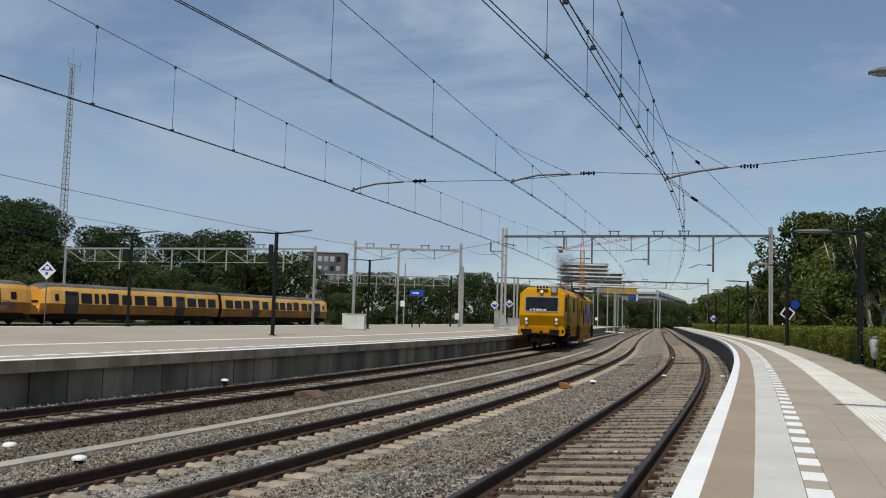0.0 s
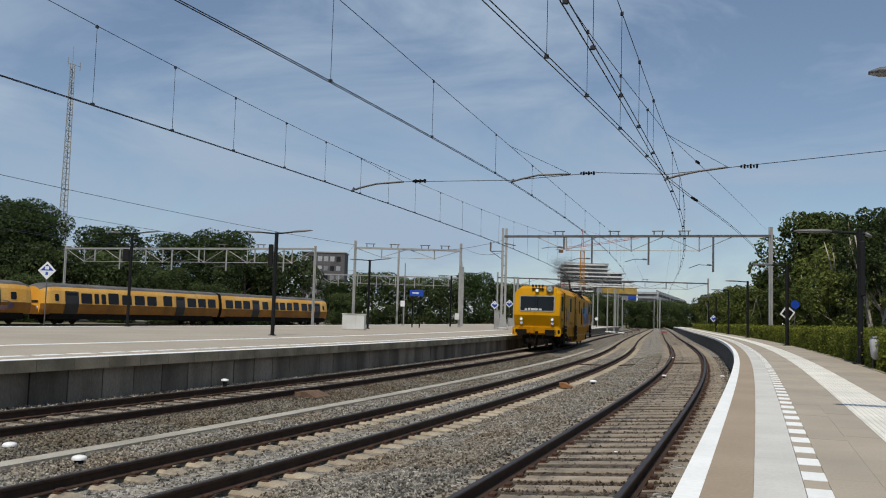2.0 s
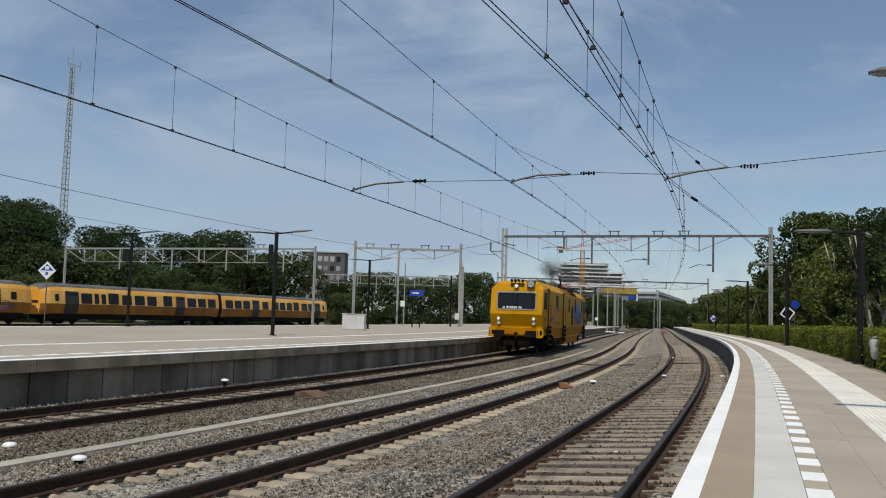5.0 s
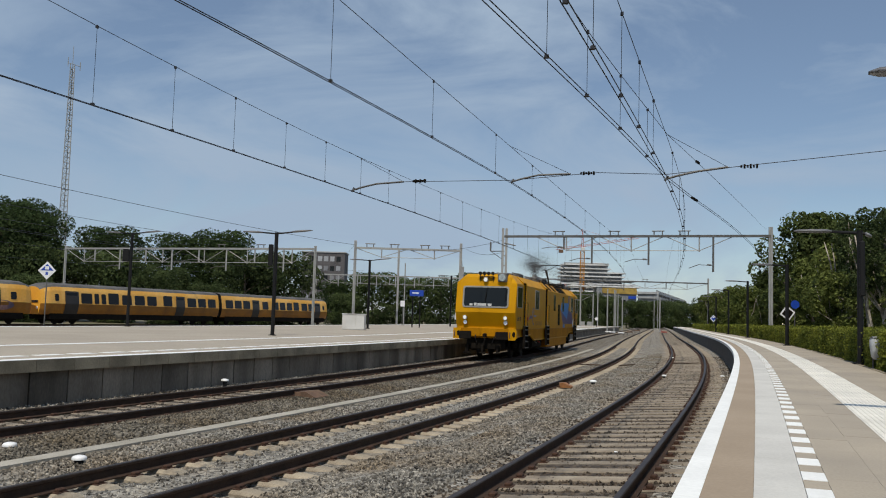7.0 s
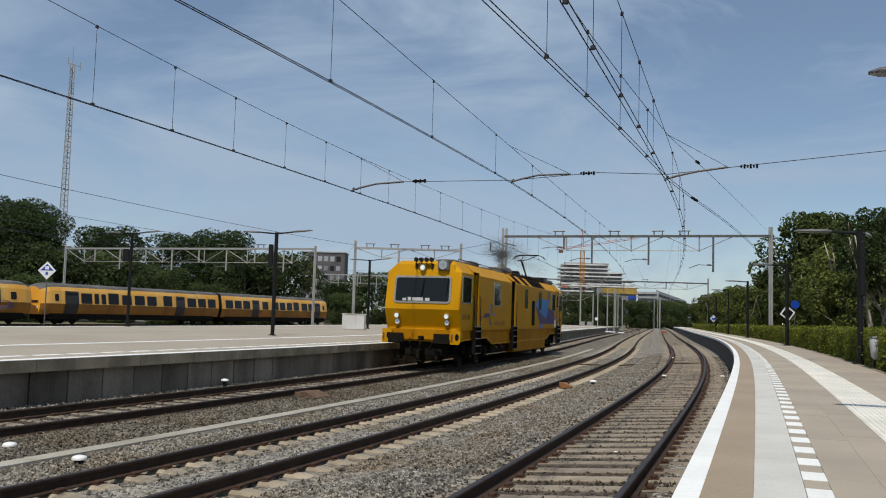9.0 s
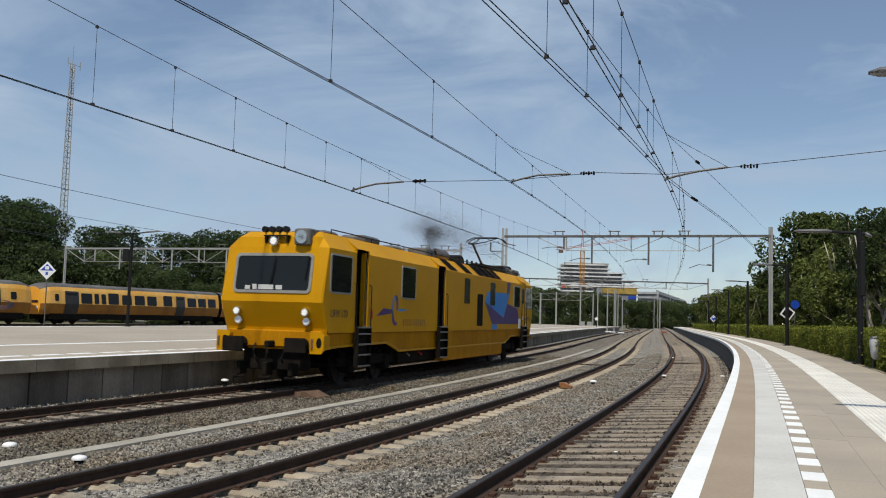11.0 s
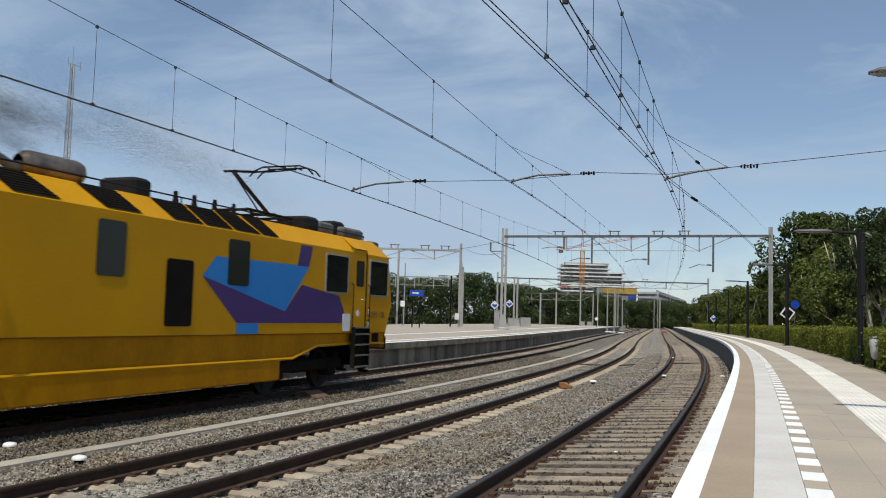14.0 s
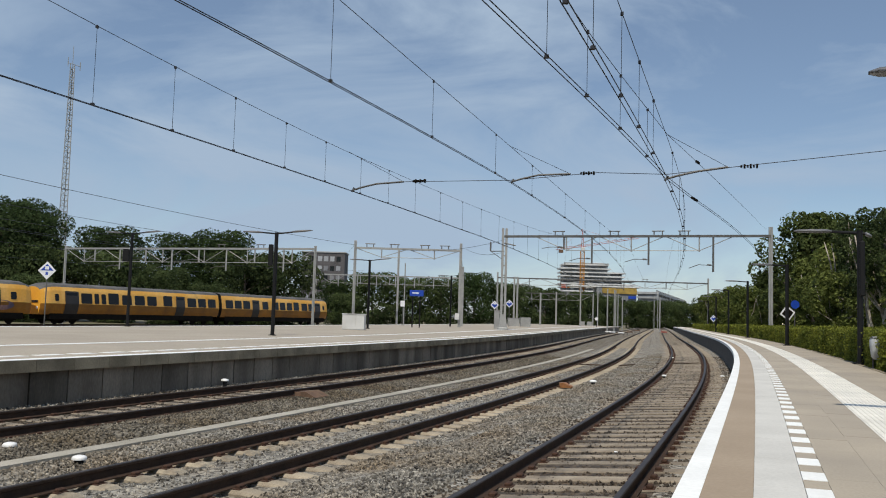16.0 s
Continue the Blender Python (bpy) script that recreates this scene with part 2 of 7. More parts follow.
# far core grey: recess shade and distance haze are mixed into the colour
M["core_hazy"] = surface("shaded_hazy_concrete_core", (0.40, 0.41, 0.43), 0.85, scale=0.15, fine=1.0)
M["brick_far"] = surface("brown_brick_block", (0.115, 0.108, 0.115), 0.9, scale=0.2, fine=2)
M["pane_far"] = surface("pale_window_blind", (0.34, 0.35, 0.38), 0.5, scale=0.3, piece=0.4)
M["crane"] = surface("orange_crane_paint", (0.62, 0.27, 0.04), 0.6, scale=0.3)
M["crane_red"] = surface("red_crane_paint", (0.52, 0.13, 0.08), 0.6, scale=0.3)
M["scaffold"] = surface("yellow_formwork", (0.42, 0.28, 0.06), 0.7, scale=0.3)
M["bin_bag"] = surface("translucent_bin_bag", (0.434, 0.448, 0.455), 0.4, scale=5, var=0.1)

# ---- helpers of this scene ----
def mesh_of(name, verts, faces, mats=(), index=None, smooth=False):
    me = bpy.data.meshes.new(name)
    me.from_pydata([tuple(v) for v in verts], [], [tuple(f) for f in faces])
    for m in mats:
        me.materials.append(m)
    if index is not None:
        me.polygons.foreach_set("material_index", index)
    if smooth:
        me.polygons.foreach_set("use_smooth", [True] * len(me.polygons))
    me.update()
    return me


class Shape:
    """Collects faces of boxes, tubes, prisms and sheets for one mesh."""

    def __init__(self):
        self.v, self.f, self.i = [], [], []

    def add(self, verts, faces, k=0):
        o = len(self.v)
        self.v += [tuple(p) for p in verts]
        self.f += [tuple(o + a for a in f) for f in faces]
        self.i += [k] * len(faces)
        return self

    def box(self, x0, x1, y0, y1, z0, z1, k=0, c=0.0, m=None):
        """A box with its edges cut off by c."""
        if c <= 0:
            v = [(x, y, z) for z in (z0, z1) for y in (y0, y1) for x in (x0, x1)]
            f = [(0, 2, 3, 1), (4, 5, 7, 6), (0, 1, 5, 4), (2, 6, 7, 3), (0, 4, 6, 2), (1, 3, 7, 5)]
        else:
            c = min(c, (x1 - x0) * 0.45, (y1 - y0) * 0.45, (z1 - z0) * 0.45)
            ring = lambda e: [(x0 + c + e, y0 + e), (x1 - c - e, y0 + e), (x1 - e, y0 + c + e), (x1 - e, y1 - c - e), (x1 - c - e, y1 - e), (x0 + c + e, y1 - e), (x0 + e, y1 - c - e), (x0 + e, y0 + c + e)]
            v = [(*p, z) for e, z in ((c, z0), (0, z0 + c), (0, z1 - c), (c, z1)) for p in ring(e)]
            f = [tuple(reversed(range(8))), tuple(range(24, 32))]
            f += [(8 * r + a, 8 * r + (a + 1) % 8, 8 * r + 8 + (a + 1) % 8, 8 * r + 8 + a) for r in range(3) for a in range(8)]
        if m is not None:
            v = [m @ Vector(p) for p in v]
        return self.add(v, f, k)

    def tube(self, pts, r, n=6, k=0, caps=True, r2=None):
        pts = [Vector(p) for p in pts]
        v, f = [], []
        for a, p in enumerate(pts):
            d = (pts[min(a + 1, len(pts) - 1)] - pts[max(a - 1, 0)]).normalized()
            x = d.cross(Vector((0, 0, 1)) if abs(d.z) < 0.9 else Vector((0, 1, 0))).normalized()
            y = d.cross(x)
            rr = r if r2 is None else r + (r2 - r) * a / (len(pts) - 1)
            v += [p + rr * (x * math.cos(6.28319 * b / n) + y * math.sin(6.28319 * b / n)) for b in range(n)]
        for a in range(len(pts) - 1):
            f += [(a * n + b, a * n + (b + 1) % n, a * n + n + (b + 1) % n, a * n + n + b) for b in range(n)]
        if caps:
            f += [tuple(reversed(range(n))), tuple(range((len(pts) - 1) * n, len(pts) * n))]
        return self.add(v, f, k)

    def prism(self, outline, axis, a0, a1, k=0):
        """An outline of two coordinates drawn along the third axis."""
        n = len(outline)
        put = {"x": lambda p, a: (a, p[0], p[1]), "y": lambda p, a: (p[0], a, p[1]), "z": lambda p, a: (p[0], p[1], a)}[axis]
        v = [put(p, a) for a in (a0, a1) for p in outline]
        f = [tuple(reversed(range(n))), tuple(range(n, 2 * n))] + [(b, (b + 1) % n, n + (b + 1) % n, n + b) for b in range(n)]
        return self.add(v, f, k)

    def sheet(self, rows, k=0, close=False):
        """A skin over rows of equally many points."""
        w = len(rows[0])
        f = [(a * w + b, a * w + (b + 1) % w, (a + 1) * w + (b + 1) % w, (a + 1) * w + b) for a in range(len(rows) - 1) for b in range(w if close else w - 1)]
        return self.add([p for r in rows for p in r], f, k)

    def mesh(self, name, *mats, smooth=False):
        me = mesh_of(name, self.v, self.f, mats, self.i, smooth)
        bm = bmesh.new()
        bm.from_mesh(me)
        bmesh.ops.recalc_face_normals(bm, faces=bm.faces)
        bm.to_mesh(me)
        bm.free()
        return me


def part(name, shape, material, parent=None, label="", smooth=False, m=None):
    """Links a shape (or a ready mesh) as one object under a thing or a part."""
    mats = material if isinstance(material, (tuple, list)) else (material,)
    data = shape if isinstance(shape, bpy.types.Mesh) else shape.mesh(name, *mats, smooth=smooth)
    ob = new(name, data)
    ob.parent = parent
    if m is not None:
        ob.matrix_basis = m
    return tagged(ob, label)


def thing(name, label, category, m=None, group="", kind=""):
    ob = new(name)
    if m is not None:
        ob.matrix_basis = m
    return tagged(ob, label, category, group, kind)


# ---- the three tracks: x at y = 8, heading, and bend per kilometre at steps of the way ----
STEP = 0.5
WAY = np.arange(-60, 620, STEP)
KNOTS_A = (0, 20, 40, 60, 90, 140, 175)
KNOTS_B = (0, 15, 30, 45, 60, 80, 105, 140, 190)
BENDS = ((-9.421, 0.389, (-3.099, -2.521, -2.471, -1.077, 0.618, -0.150, 0.0), KNOTS_A),
         (-4.197, 0.371, (-2.574, -2.513, -2.397, -2.068, -1.043, 0.472, 0.30, 0.0, 0.0), KNOTS_B),
         (0.826, 0.343, (-0.756, -2.502, -2.000, -1.868, -0.369, 0.192, 0.142, -0.082, -0.04), KNOTS_B))
LEVEL, CANT = (0.0, -0.075, 0.225), (-0.022, -0.015, 0.112)
PLAT_L, PLAT_R = 0.779, 1.033


def lay(x0, h0, bends, knots):
    k = np.interp(WAY, knots, bends) * 1e-3
    h = np.concatenate([[0], np.cumsum((k[1:] + k[:-1]) / 2 * STEP)])
    zero = int(60 / STEP)
    h = h - h[zero] + h0
    mid = (h[1:] + h[:-1]) / 2
    x = np.concatenate([[0], np.cumsum(np.sin(mid) * STEP)])
    y = np.concatenate([[0], np.cumsum(np.cos(mid) * STEP)])
    return x - x[zero] + x0, y - y[zero] + 8.0, h


LAID = [lay(*b) for b in BENDS]


def at(track, s, o=0.0, z=0.0):
    """The place s metres along a track, o to its right, at the height z."""
    x, y, h = (float(np.interp(s, WAY, a)) for a in LAID[track])
    return Vector((x + math.cos(h) * o, y - math.sin(h) * o, z))


def heading(track, s):
    return float(np.interp(s, WAY, LAID[track][2]))


def frame_at(track, s, o=0.0, z=0.0):
    """The pose there: x to the right of the track, y along it."""
    return Matrix.Translation(at(track, s, o, z)) @ Matrix.Rotation(-heading(track, s), 4, "Z")


def steps(a, b, d=1.0):
    return [a + (b - a) * i / max(1, round((b - a) / d)) for i in range(max(1, round((b - a) / d)) + 1)]


def edge_r(s):
    """The right platform's edge, measured from the right track."""
    s = min(s, 110.0)
    return 1.557 + 0.050 * s / 50 + 0.050 * (s / 50) ** 2


# ---- ground, ballast and tracks ----
def build_ground():
    s = Shape()
    xs = [-2500, -600, -200, -90, -40, 0, 40, 90, 200, 600, 2500]
    ys = [-600, -100, -20, 20, 60, 120, 200, 400, 900, 3500]
    s.sheet([[(x, y, -0.45 + (0.0 if abs(x) < 95 else 0.15)) for x in xs] for y in ys])
    ob = part("ground", s, M["earth"])
    tagged(ob, "flat dry earth with weeds round the railway", "ground", kind="structure")


def section(s):
    """Across the bed, from the left platform's wall to the right one's: track, offset, height."""
    z1, z2, z3 = LEVEL
    return [(0, -1.95, z1 - 0.10), (0, -1.45, z1 - 0.17), (0, -0.95, z1 - 0.160), (0, -0.45, z1 - 0.168), (0, 0.45, z1 - 0.168), (0, 0.95, z1 - 0.156), (0, 1.45, z1 - 0.168), (0, 1.95, z1 - 0.22), (0, 2.3, z1 - 0.23), (0, 2.65, z1 - 0.24),
            (1, -1.7, z2 - 0.20), (1, -1.25, z2 - 0.20), (1, -0.95, z2 - 0.22), (1, -0.45, z2 - 0.205), (1, 0.45, z2 - 0.205), (1, 0.95, z2 - 0.22), (1, 1.2, z2 - 0.20), (1, 1.6, z2 - 0.18), (1, 2.0, z2 - 0.12),
            (2, -2.2, z3 - 0.27), (2, -1.7, z3 - 0.24), (2, -1.3, z3 - 0.258), (2, -0.95, z3 - 0.246), (2, -0.45, z3 - 0.208), (2, 0.45, z3 - 0.142), (2, 0.95, z3 - 0.108), (2, 1.3, z3 - 0.085), (2, 1.7, z3 - 0.07), (2, 1.95, z3 - 0.07)]


def build_ballast():
    rows = []
    for s in steps(-30, 60, 0.22) + steps(61, 420, 3):
        row = []
        for k, (t, o, z) in enumerate(section(s)):
            p = at(t, s, o, z)
            p.z += 0.020 * noise.noise((p.x * 1.3, p.y * 1.3, 0)) + 0.016 * noise.noise((p.x * 5, p.y * 5, 3))
            row.append(p)
        rows.append(row)
    sh = Shape()
    sh.sheet(rows)
    wide = len(section(0)) - 1
    stained = {b for b in range(wide) if 2 <= b <= 4 or 22 <= b <= 24}
    dusty = set(range(5, 9))
    sh.i = [1 if i % wide in stained else (2 if i % wide in dusty else 0) for i in range(len(sh.i))]
    ob = part("ballast_bed", sh, (M["ballast"], M["ballast_dark"], M["ballast_mid"]))
    tagged(ob, "grey crushed stone ballast between the tracks", "ballast", kind="structure")
    # loose stones on the bed, thickest close to the near end
    rng = np.random.default_rng(5)
    base = np.array([(1, 0, 0), (-1, 0, 0), (0, 1, 0), (0, -1, 0), (0, 0, 1), (0, 0, -1)], float)
    tri = [(0, 2, 4), (2, 1, 4), (1, 3, 4), (3, 0, 4), (2, 0, 5), (1, 2, 5), (3, 1, 5), (0, 3, 5)]

    def heap(label, mat, gaps):
        verts, faces = [], []
        for (a, za), (b, zb), count, reach in gaps:
            for _ in range(count):
                s = reach * rng.random() ** 1.6
                w = rng.random()
                p = at(a[0], s, a[1]) * (1 - w) + at(b[0], s, b[1]) * w
                z = (LEVEL[a[0]] + za) * (1 - w) + (LEVEL[b[0]] + zb) * w
                if a == (1, 1.2):
                    z = float(np.interp(w, (0, 0.23, 0.46, 0.55, 0.8, 1.0), (LEVEL[1] - 0.20, LEVEL[1] - 0.18, LEVEL[1] - 0.12, LEVEL[2] - 0.27, LEVEL[2] - 0.24, LEVEL[2] - 0.245)))
                size = 0.016 + 0.018 * rng.random()
                turn = Euler(rng.random(3) * 6.28).to_matrix()
                o = len(verts)
                sq = np.array((1.0, 0.6 + 0.4 * rng.random(), 0.55 + 0.4 * rng.random()))
                pts = (base * size * sq * (0.75 + 0.5 * rng.random((6, 1)))) @ np.array(turn).T + np.array((p.x, p.y, z + 0.010))
                verts += pts.tolist()
                faces += [(o + q[0], o + q[1], o + q[2]) for q in tri]
        st = part("loose_stones", mesh_of("loose_stones", verts, faces, (mat,)), mat)
        tagged(st, label, "stones", kind="stuff")

    heap("loose grey ballast stones between the tracks", M["ballast"], [(((0, -1.85), -0.10), ((0, -1.2), -0.17), 6000, 60), (((0, 2.5), -0.24), ((1, -1.25), -0.20), 8500, 44), (((1, -0.6), -0.205), ((1, 0.6), -0.205), 3200, 44), (((1, 1.2), -0.2), ((2, -1.3), -0.245), 22000, 46)])
    heap("loose dusty brown ballast stones beside the platform track", M["ballast_mid"], [(((0, 0.92), -0.156), ((0, 1.45), -0.166), 6000, 44), (((0, 1.45), -0.166), ((0, 2.1), -0.225), 6500, 44), (((0, -0.62), -0.168), ((0, 0.62), -0.168), 1500, 40)])
    heap("loose brown oil-stained ballast stones between the sleepers", M["ballast_dark"], [(((0, -0.65), -0.180), ((0, 0.65), -0.180), 3400, 44), (((2, -1.3), -0.265), ((2, -0.85), -0.250), 1600, 40), (((2, -0.65), -0.232), ((2, 0.65), -0.140), 4600, 40), (((2, 0.9), -0.118), ((2, 1.65), -0.075), 2800, 40)])


RAIL = [(-0.035, -0.036), (-0.036, -0.010), (-0.028, 0.0), (0.028, 0.0), (0.036, -0.010), (0.035, -0.036), (0.010, -0.052), (0.009, -0.125), (0.070, -0.145), (0.070, -0.158), (-0.070, -0.158), (-0.070, -0.145), (-0.009, -0.125), (-0.010, -0.052)]


def sleeper_mesh(kind):
    s = Shape()
    if kind == "block":
        for side in (-1, 1):
            rows = []
            for x, top, w in ((1.31, -0.25, 0.10), (1.27, -0.185, 0.13), (1.0, -0.158, 0.145), (0.56, -0.156, 0.145), (0.44, -0.163, 0.14), (0.37, -0.190, 0.125), (0.335, -0.25, 0.10)):
                rows.append([(side * x, -w, -0.36), (side * x, -w, top - 0.045), (side * x, -w * 0.72, top - 0.010), (side * x, 0, top), (side * x, w * 0.72, top - 0.010), (side * x, w, top - 0.045), (side * x, w, -0.36)])
            s.sheet(rows)
            s.add(rows[0], [tuple(range(7))]), s.add(rows[-1], [tuple(range(7))])
        s.box(-0.40, 0.40, -0.045, 0.045, -0.30, -0.225, 1, 0.01)
    else:
        s.box(-1.28, 1.28, -0.135, 0.135, -0.36, -0.160, 0, 0.015)
    for x in (-0.7535, 0.7535):
        s.box(x - 0.17, x + 0.17, -0.085, 0.085, -0.165, -0.150, 1, 0.004)
        for d in (-1, 1):
            s.box(x + d * 0.115 - 0.035, x + d * 0.115 + 0.035, -0.06, 0.06, -0.155, -0.112, 1, 0.012)
    return s


def build_track(t, label, kind, mat, first, near):
    tr = thing("railway_track", label, "railway track", kind="structure", group="railway tracks")
    for side in (-1, 1):
        ss = steps(-40, 120, 1.0) + steps(123, 420, 3)
        rows = [[at(t, s, side * 0.7535 + o, LEVEL[t] + side * CANT[t] / 2 + z) for o, z in RAIL] for s in ss]
        sh = Shape()
        sh.sheet(rows, 0, True)
        n = len(RAIL)
        for a in range(len(ss) - 1):
            for b in (1, 2, 3):
                sh.i[a * n + b] = 1
        part("rail", sh, (M["rail_side"], M["rail_top"]), tr, "rusty steel rail with a worn bright head")
    shape = sleeper_mesh(kind)
    me = shape.mesh("sleeper", M[mat], M["clip"])
    roll = math.atan2(CANT[t], 1.507)
    s, count, rest = first, 0, Shape()
    rng = random.Random(t)
    while s < 230:
        m = frame_at(t, s, rng.uniform(-0.02, 0.02), LEVEL[t] + rng.uniform(-0.006, 0.004)) @ Matrix.Rotation(-roll, 4, "Y") @ Matrix.Rotation(rng.uniform(-0.012, 0.012), 4, "Z")
        if s < near:
            part("sleeper", me, M[mat], tr, m=m)
        else:
            rest.add([m @ Vector(v) for v in ((-1.27, -0.13, -0.16), (1.27, -0.13, -0.16), (1.27, 0.13, -0.16), (-1.27, 0.13, -0.16), (-1.27, -0.13, -0.3), (1.27, -0.13, -0.3), (1.27, 0.13, -0.3), (-1.27, 0.13, -0.3))], [(0, 1, 2, 3), (0, 4, 5, 1), (1, 5, 6, 2), (2, 6, 7, 3), (3, 7, 4, 0)])
        s += 0.6
    tagged(part("far_sleepers", rest, M[mat], tr), "distant run of sleepers", kind="stuff")


def build_trough():
    """The concrete cable trough between the two left tracks, lid by lid."""
    tr = thing("cable_trough", "pale concrete cable trough lids flush with the ballast", "cable trough", kind="structure")
    s = -4.0
    while s < 60:
        p = [at(0, a, o, LEVEL[0] - 0.200 + dz) for dz in (0, -0.12) for a, o in ((s, 2.18), (s, 2.48), (s + 0.985, 2.48), (s + 0.985, 2.18))]
        sh = Shape()
        sh.add(p, [(0, 1, 2, 3), (0, 4, 5, 1), (1, 5, 6, 2), (2, 6, 7, 3), (3, 7, 4, 0)])
        part("lid", sh, M["trough"], tr)
        s += 1.0


# ---- platforms ----
def ribbon(t, s0, s1, o0, o1, z, thick=0.05, d=1.0, wave=None):
    """A strip of a platform's top along a track, with its sides."""
    sh = Shape()
    f = wave or (lambda s: 0.0)
    sh.sheet([[at(t, s, o0 + f(s), z - thick), at(t, s, o0 + f(s), z), at(t, s, o1 + f(s), z), at(t, s, o1 + f(s), z - thick)] for s in steps(s0, s1, d)])
    return sh


def quad_piece(t, s0, s1, o0, o1, z, thick):
    p = [at(t, a, b, z - c) for c in (0, thick) for a, b in ((s0, o0), (s0, o1), (s1, o1), (s1, o0))]
    return Shape().add(p, [(0, 1, 2, 3), (0, 4, 5, 1), (1, 5, 6, 2), (2, 6, 7, 3), (3, 7, 4, 0)])


def build_platform_left():
    pl = thing("platform_left", "island platform with buff paving and grey concrete walls", "platform", kind="structure")
    z = PLAT_L
    part("paving", ribbon(0, -30, 190, -1.98, -21.6, z, 0.3), M["paving_far"], pl)
    part("white_line", ribbon(0, -30, 190, -6.56, -6.92, z + 0.008, 0.01), M["white_paint"], pl, "white painted line along the paving")
    part("white_line", ribbon(0, -30, 190, -21.1, -21.58, z + 0.008, 0.01), M["white_paint"], pl, "white painted line along the paving")
    part("edge_line", ribbon(0, -30, 190, -1.73, -2.03, z + 0.012, 0.012), M["white_paint"], pl, "white painted platform edge")
    rest_c, rest_w, rest_d = Shape(), Shape(), Shape()
    s = -6.0
    while s < 150:
        cop = quad_piece(0, s, s + 0.988, -1.72, -1.99, z + 0.004, 0.235)
        pan = quad_piece(0, s + 0.01, s + 0.975, -1.88 + 0.012 * math.sin(s * 7.1), -2.02, z - 0.236, 0.95)
        das = quad_piece(0, s + 0.12, s + 0.80, -2.74, -3.02, z + 0.008, 0.01)
        if s < 80:
            part("coping_stone", cop, M["coping"], pl)
            part("wall_panel", pan, M["wall"], pl)
            part("dash_mark", das, M["white_paint"], pl)
        else:
            rest_c.add(cop.v, cop.f), rest_w.add(pan.v, pan.f), rest_d.add(das.v, das.f)
        s += 1.0
    tagged(part("far_coping", rest_c, M["coping"], pl), kind="stuff")
    tagged(part("far_panels", rest_w, M["wall"], pl), kind="stuff")
    tagged(part("far_dashes", rest_d, M["white_paint"], pl), kind="stuff")
    part("wall_core", ribbon(0, -30, 190, -2.0, -21.5, z - 0.06, 1.2), M["joint"], pl)


def build_platform_right():
    pr = thing("platform_right", "curved platform with buff tiles and a white painted edge", "platform", kind="structure")
    z, e = PLAT_R, edge_r
    part("wall_core", ribbon(2, -14, 200, 0.09, 7.5, z - 0.06, 1.2, 1.0, e), M["wall_in_shade"], pr, "platform wall coloured dark for the shade below the edge")
    part("edge_line", ribbon(2, -14, 200, 0.0, 0.118, z + 0.004, 0.10, 0.7, e), M["white_paint"], pr, "thick white painted platform edge")
    part("brown_strip", ribbon(2, -14, 200, 0.118, 0.355, z, 0.10, 0.7, e), M["brown_strip"], pr, "smooth brown edge strip")
    part("paving_bed", ribbon(2, -14, 200, 0.35, 2.62, z - 0.012, 0.10, 0.7, e), M["joint"], pr, "dark bed under the paving")
    part("far_paving", ribbon(2, 30, 200, 0.36, 2.62, z, 0.02, 1.0, e), M["paving"], pr, "distant buff paving")
    part("far_tactile", ribbon(2, 30, 200, 1.24, 1.72, z + 0.004, 0.02, 1.0, e), M["white_tile"], pr, "distant white guide strip")
    part("far_slabs", ribbon(2, 30, 200, 0.36, 0.60, z + 0.004, 0.02, 1.0, e), M["grey_slab"], pr, "distant grey slabs")
    part("far_marks", ribbon(2, 30, 200, 0.61, 0.70, z + 0.006, 0.02, 1.0, e), M["white_tile"], pr, "distant white marks")
    s = -5.0
    while s < 30:
        a = e(s)
        part("grey_slab", quad_piece(2, s, s + 0.998, a + 0.357, a + 0.597, z + 0.002, 0.08), M["grey_slab"], pr)
        s += 1.0
    s = -4.86
    while s < 30:
        a = e(s)
        part("white_block", quad_piece(2, s, s + 0.27, a + 0.60, a + 0.722, z + 0.003, 0.08), M["white_paint"], pr)
        part("grey_block", quad_piece(2, s + 0.272, s + 0.538, a + 0.60, a + 0.722, z, 0.08), M["paving"], pr)
        s += 0.54
    rng = random.Random(3)
    for r, (o0, o1) in enumerate(((0.724, 0.982), (0.983, 1.240), (1.724, 2.021), (2.022, 2.319), (2.320, 2.619))):
        s = -5.0 + 0.3 * (r % 2)
        while s < 30:
            a = e(s)
            part("paving_tile", quad_piece(2, s, s + 0.5985, a + o0, a + o1, z + rng.uniform(0, 0.0015), 0.06), M["paving"], pr)
            s += 0.6
    s = -3.0
    while s < 30:
        a = e(s)
        sh = Shape()
        for k in range(2):
            q = quad_piece(2, s, s + 0.297, a + 1.242 + 0.241 * k, a + 1.480 + 0.241 * k, z + 0.001, 0.06)
            sh.add(q.v, q.f)
            for b in range(5):
                o = a + 1.258 + 0.241 * k + 0.046 * b
                q = quad_piece(2, s + 0.006, s + 0.29, o, o + 0.024, z + 0.0055, 0.006)
                sh.add(q.v, q.f)
        part("tactile_tile", sh, M["white_tile"], pr)
        s += 0.3
    part("kerb", ribbon(2, -14, 200, 2.62, 2.70, z + 0.01, 0.3, 1.0, e), M["coping"], pr, "grey kerb along the hedge")
    part("soil", ribbon(2, -14, 200, 2.70, 9.0, z - 0.03, 0.6, 2.0, e), M["earth"], pr, "dark soil under the hedge")


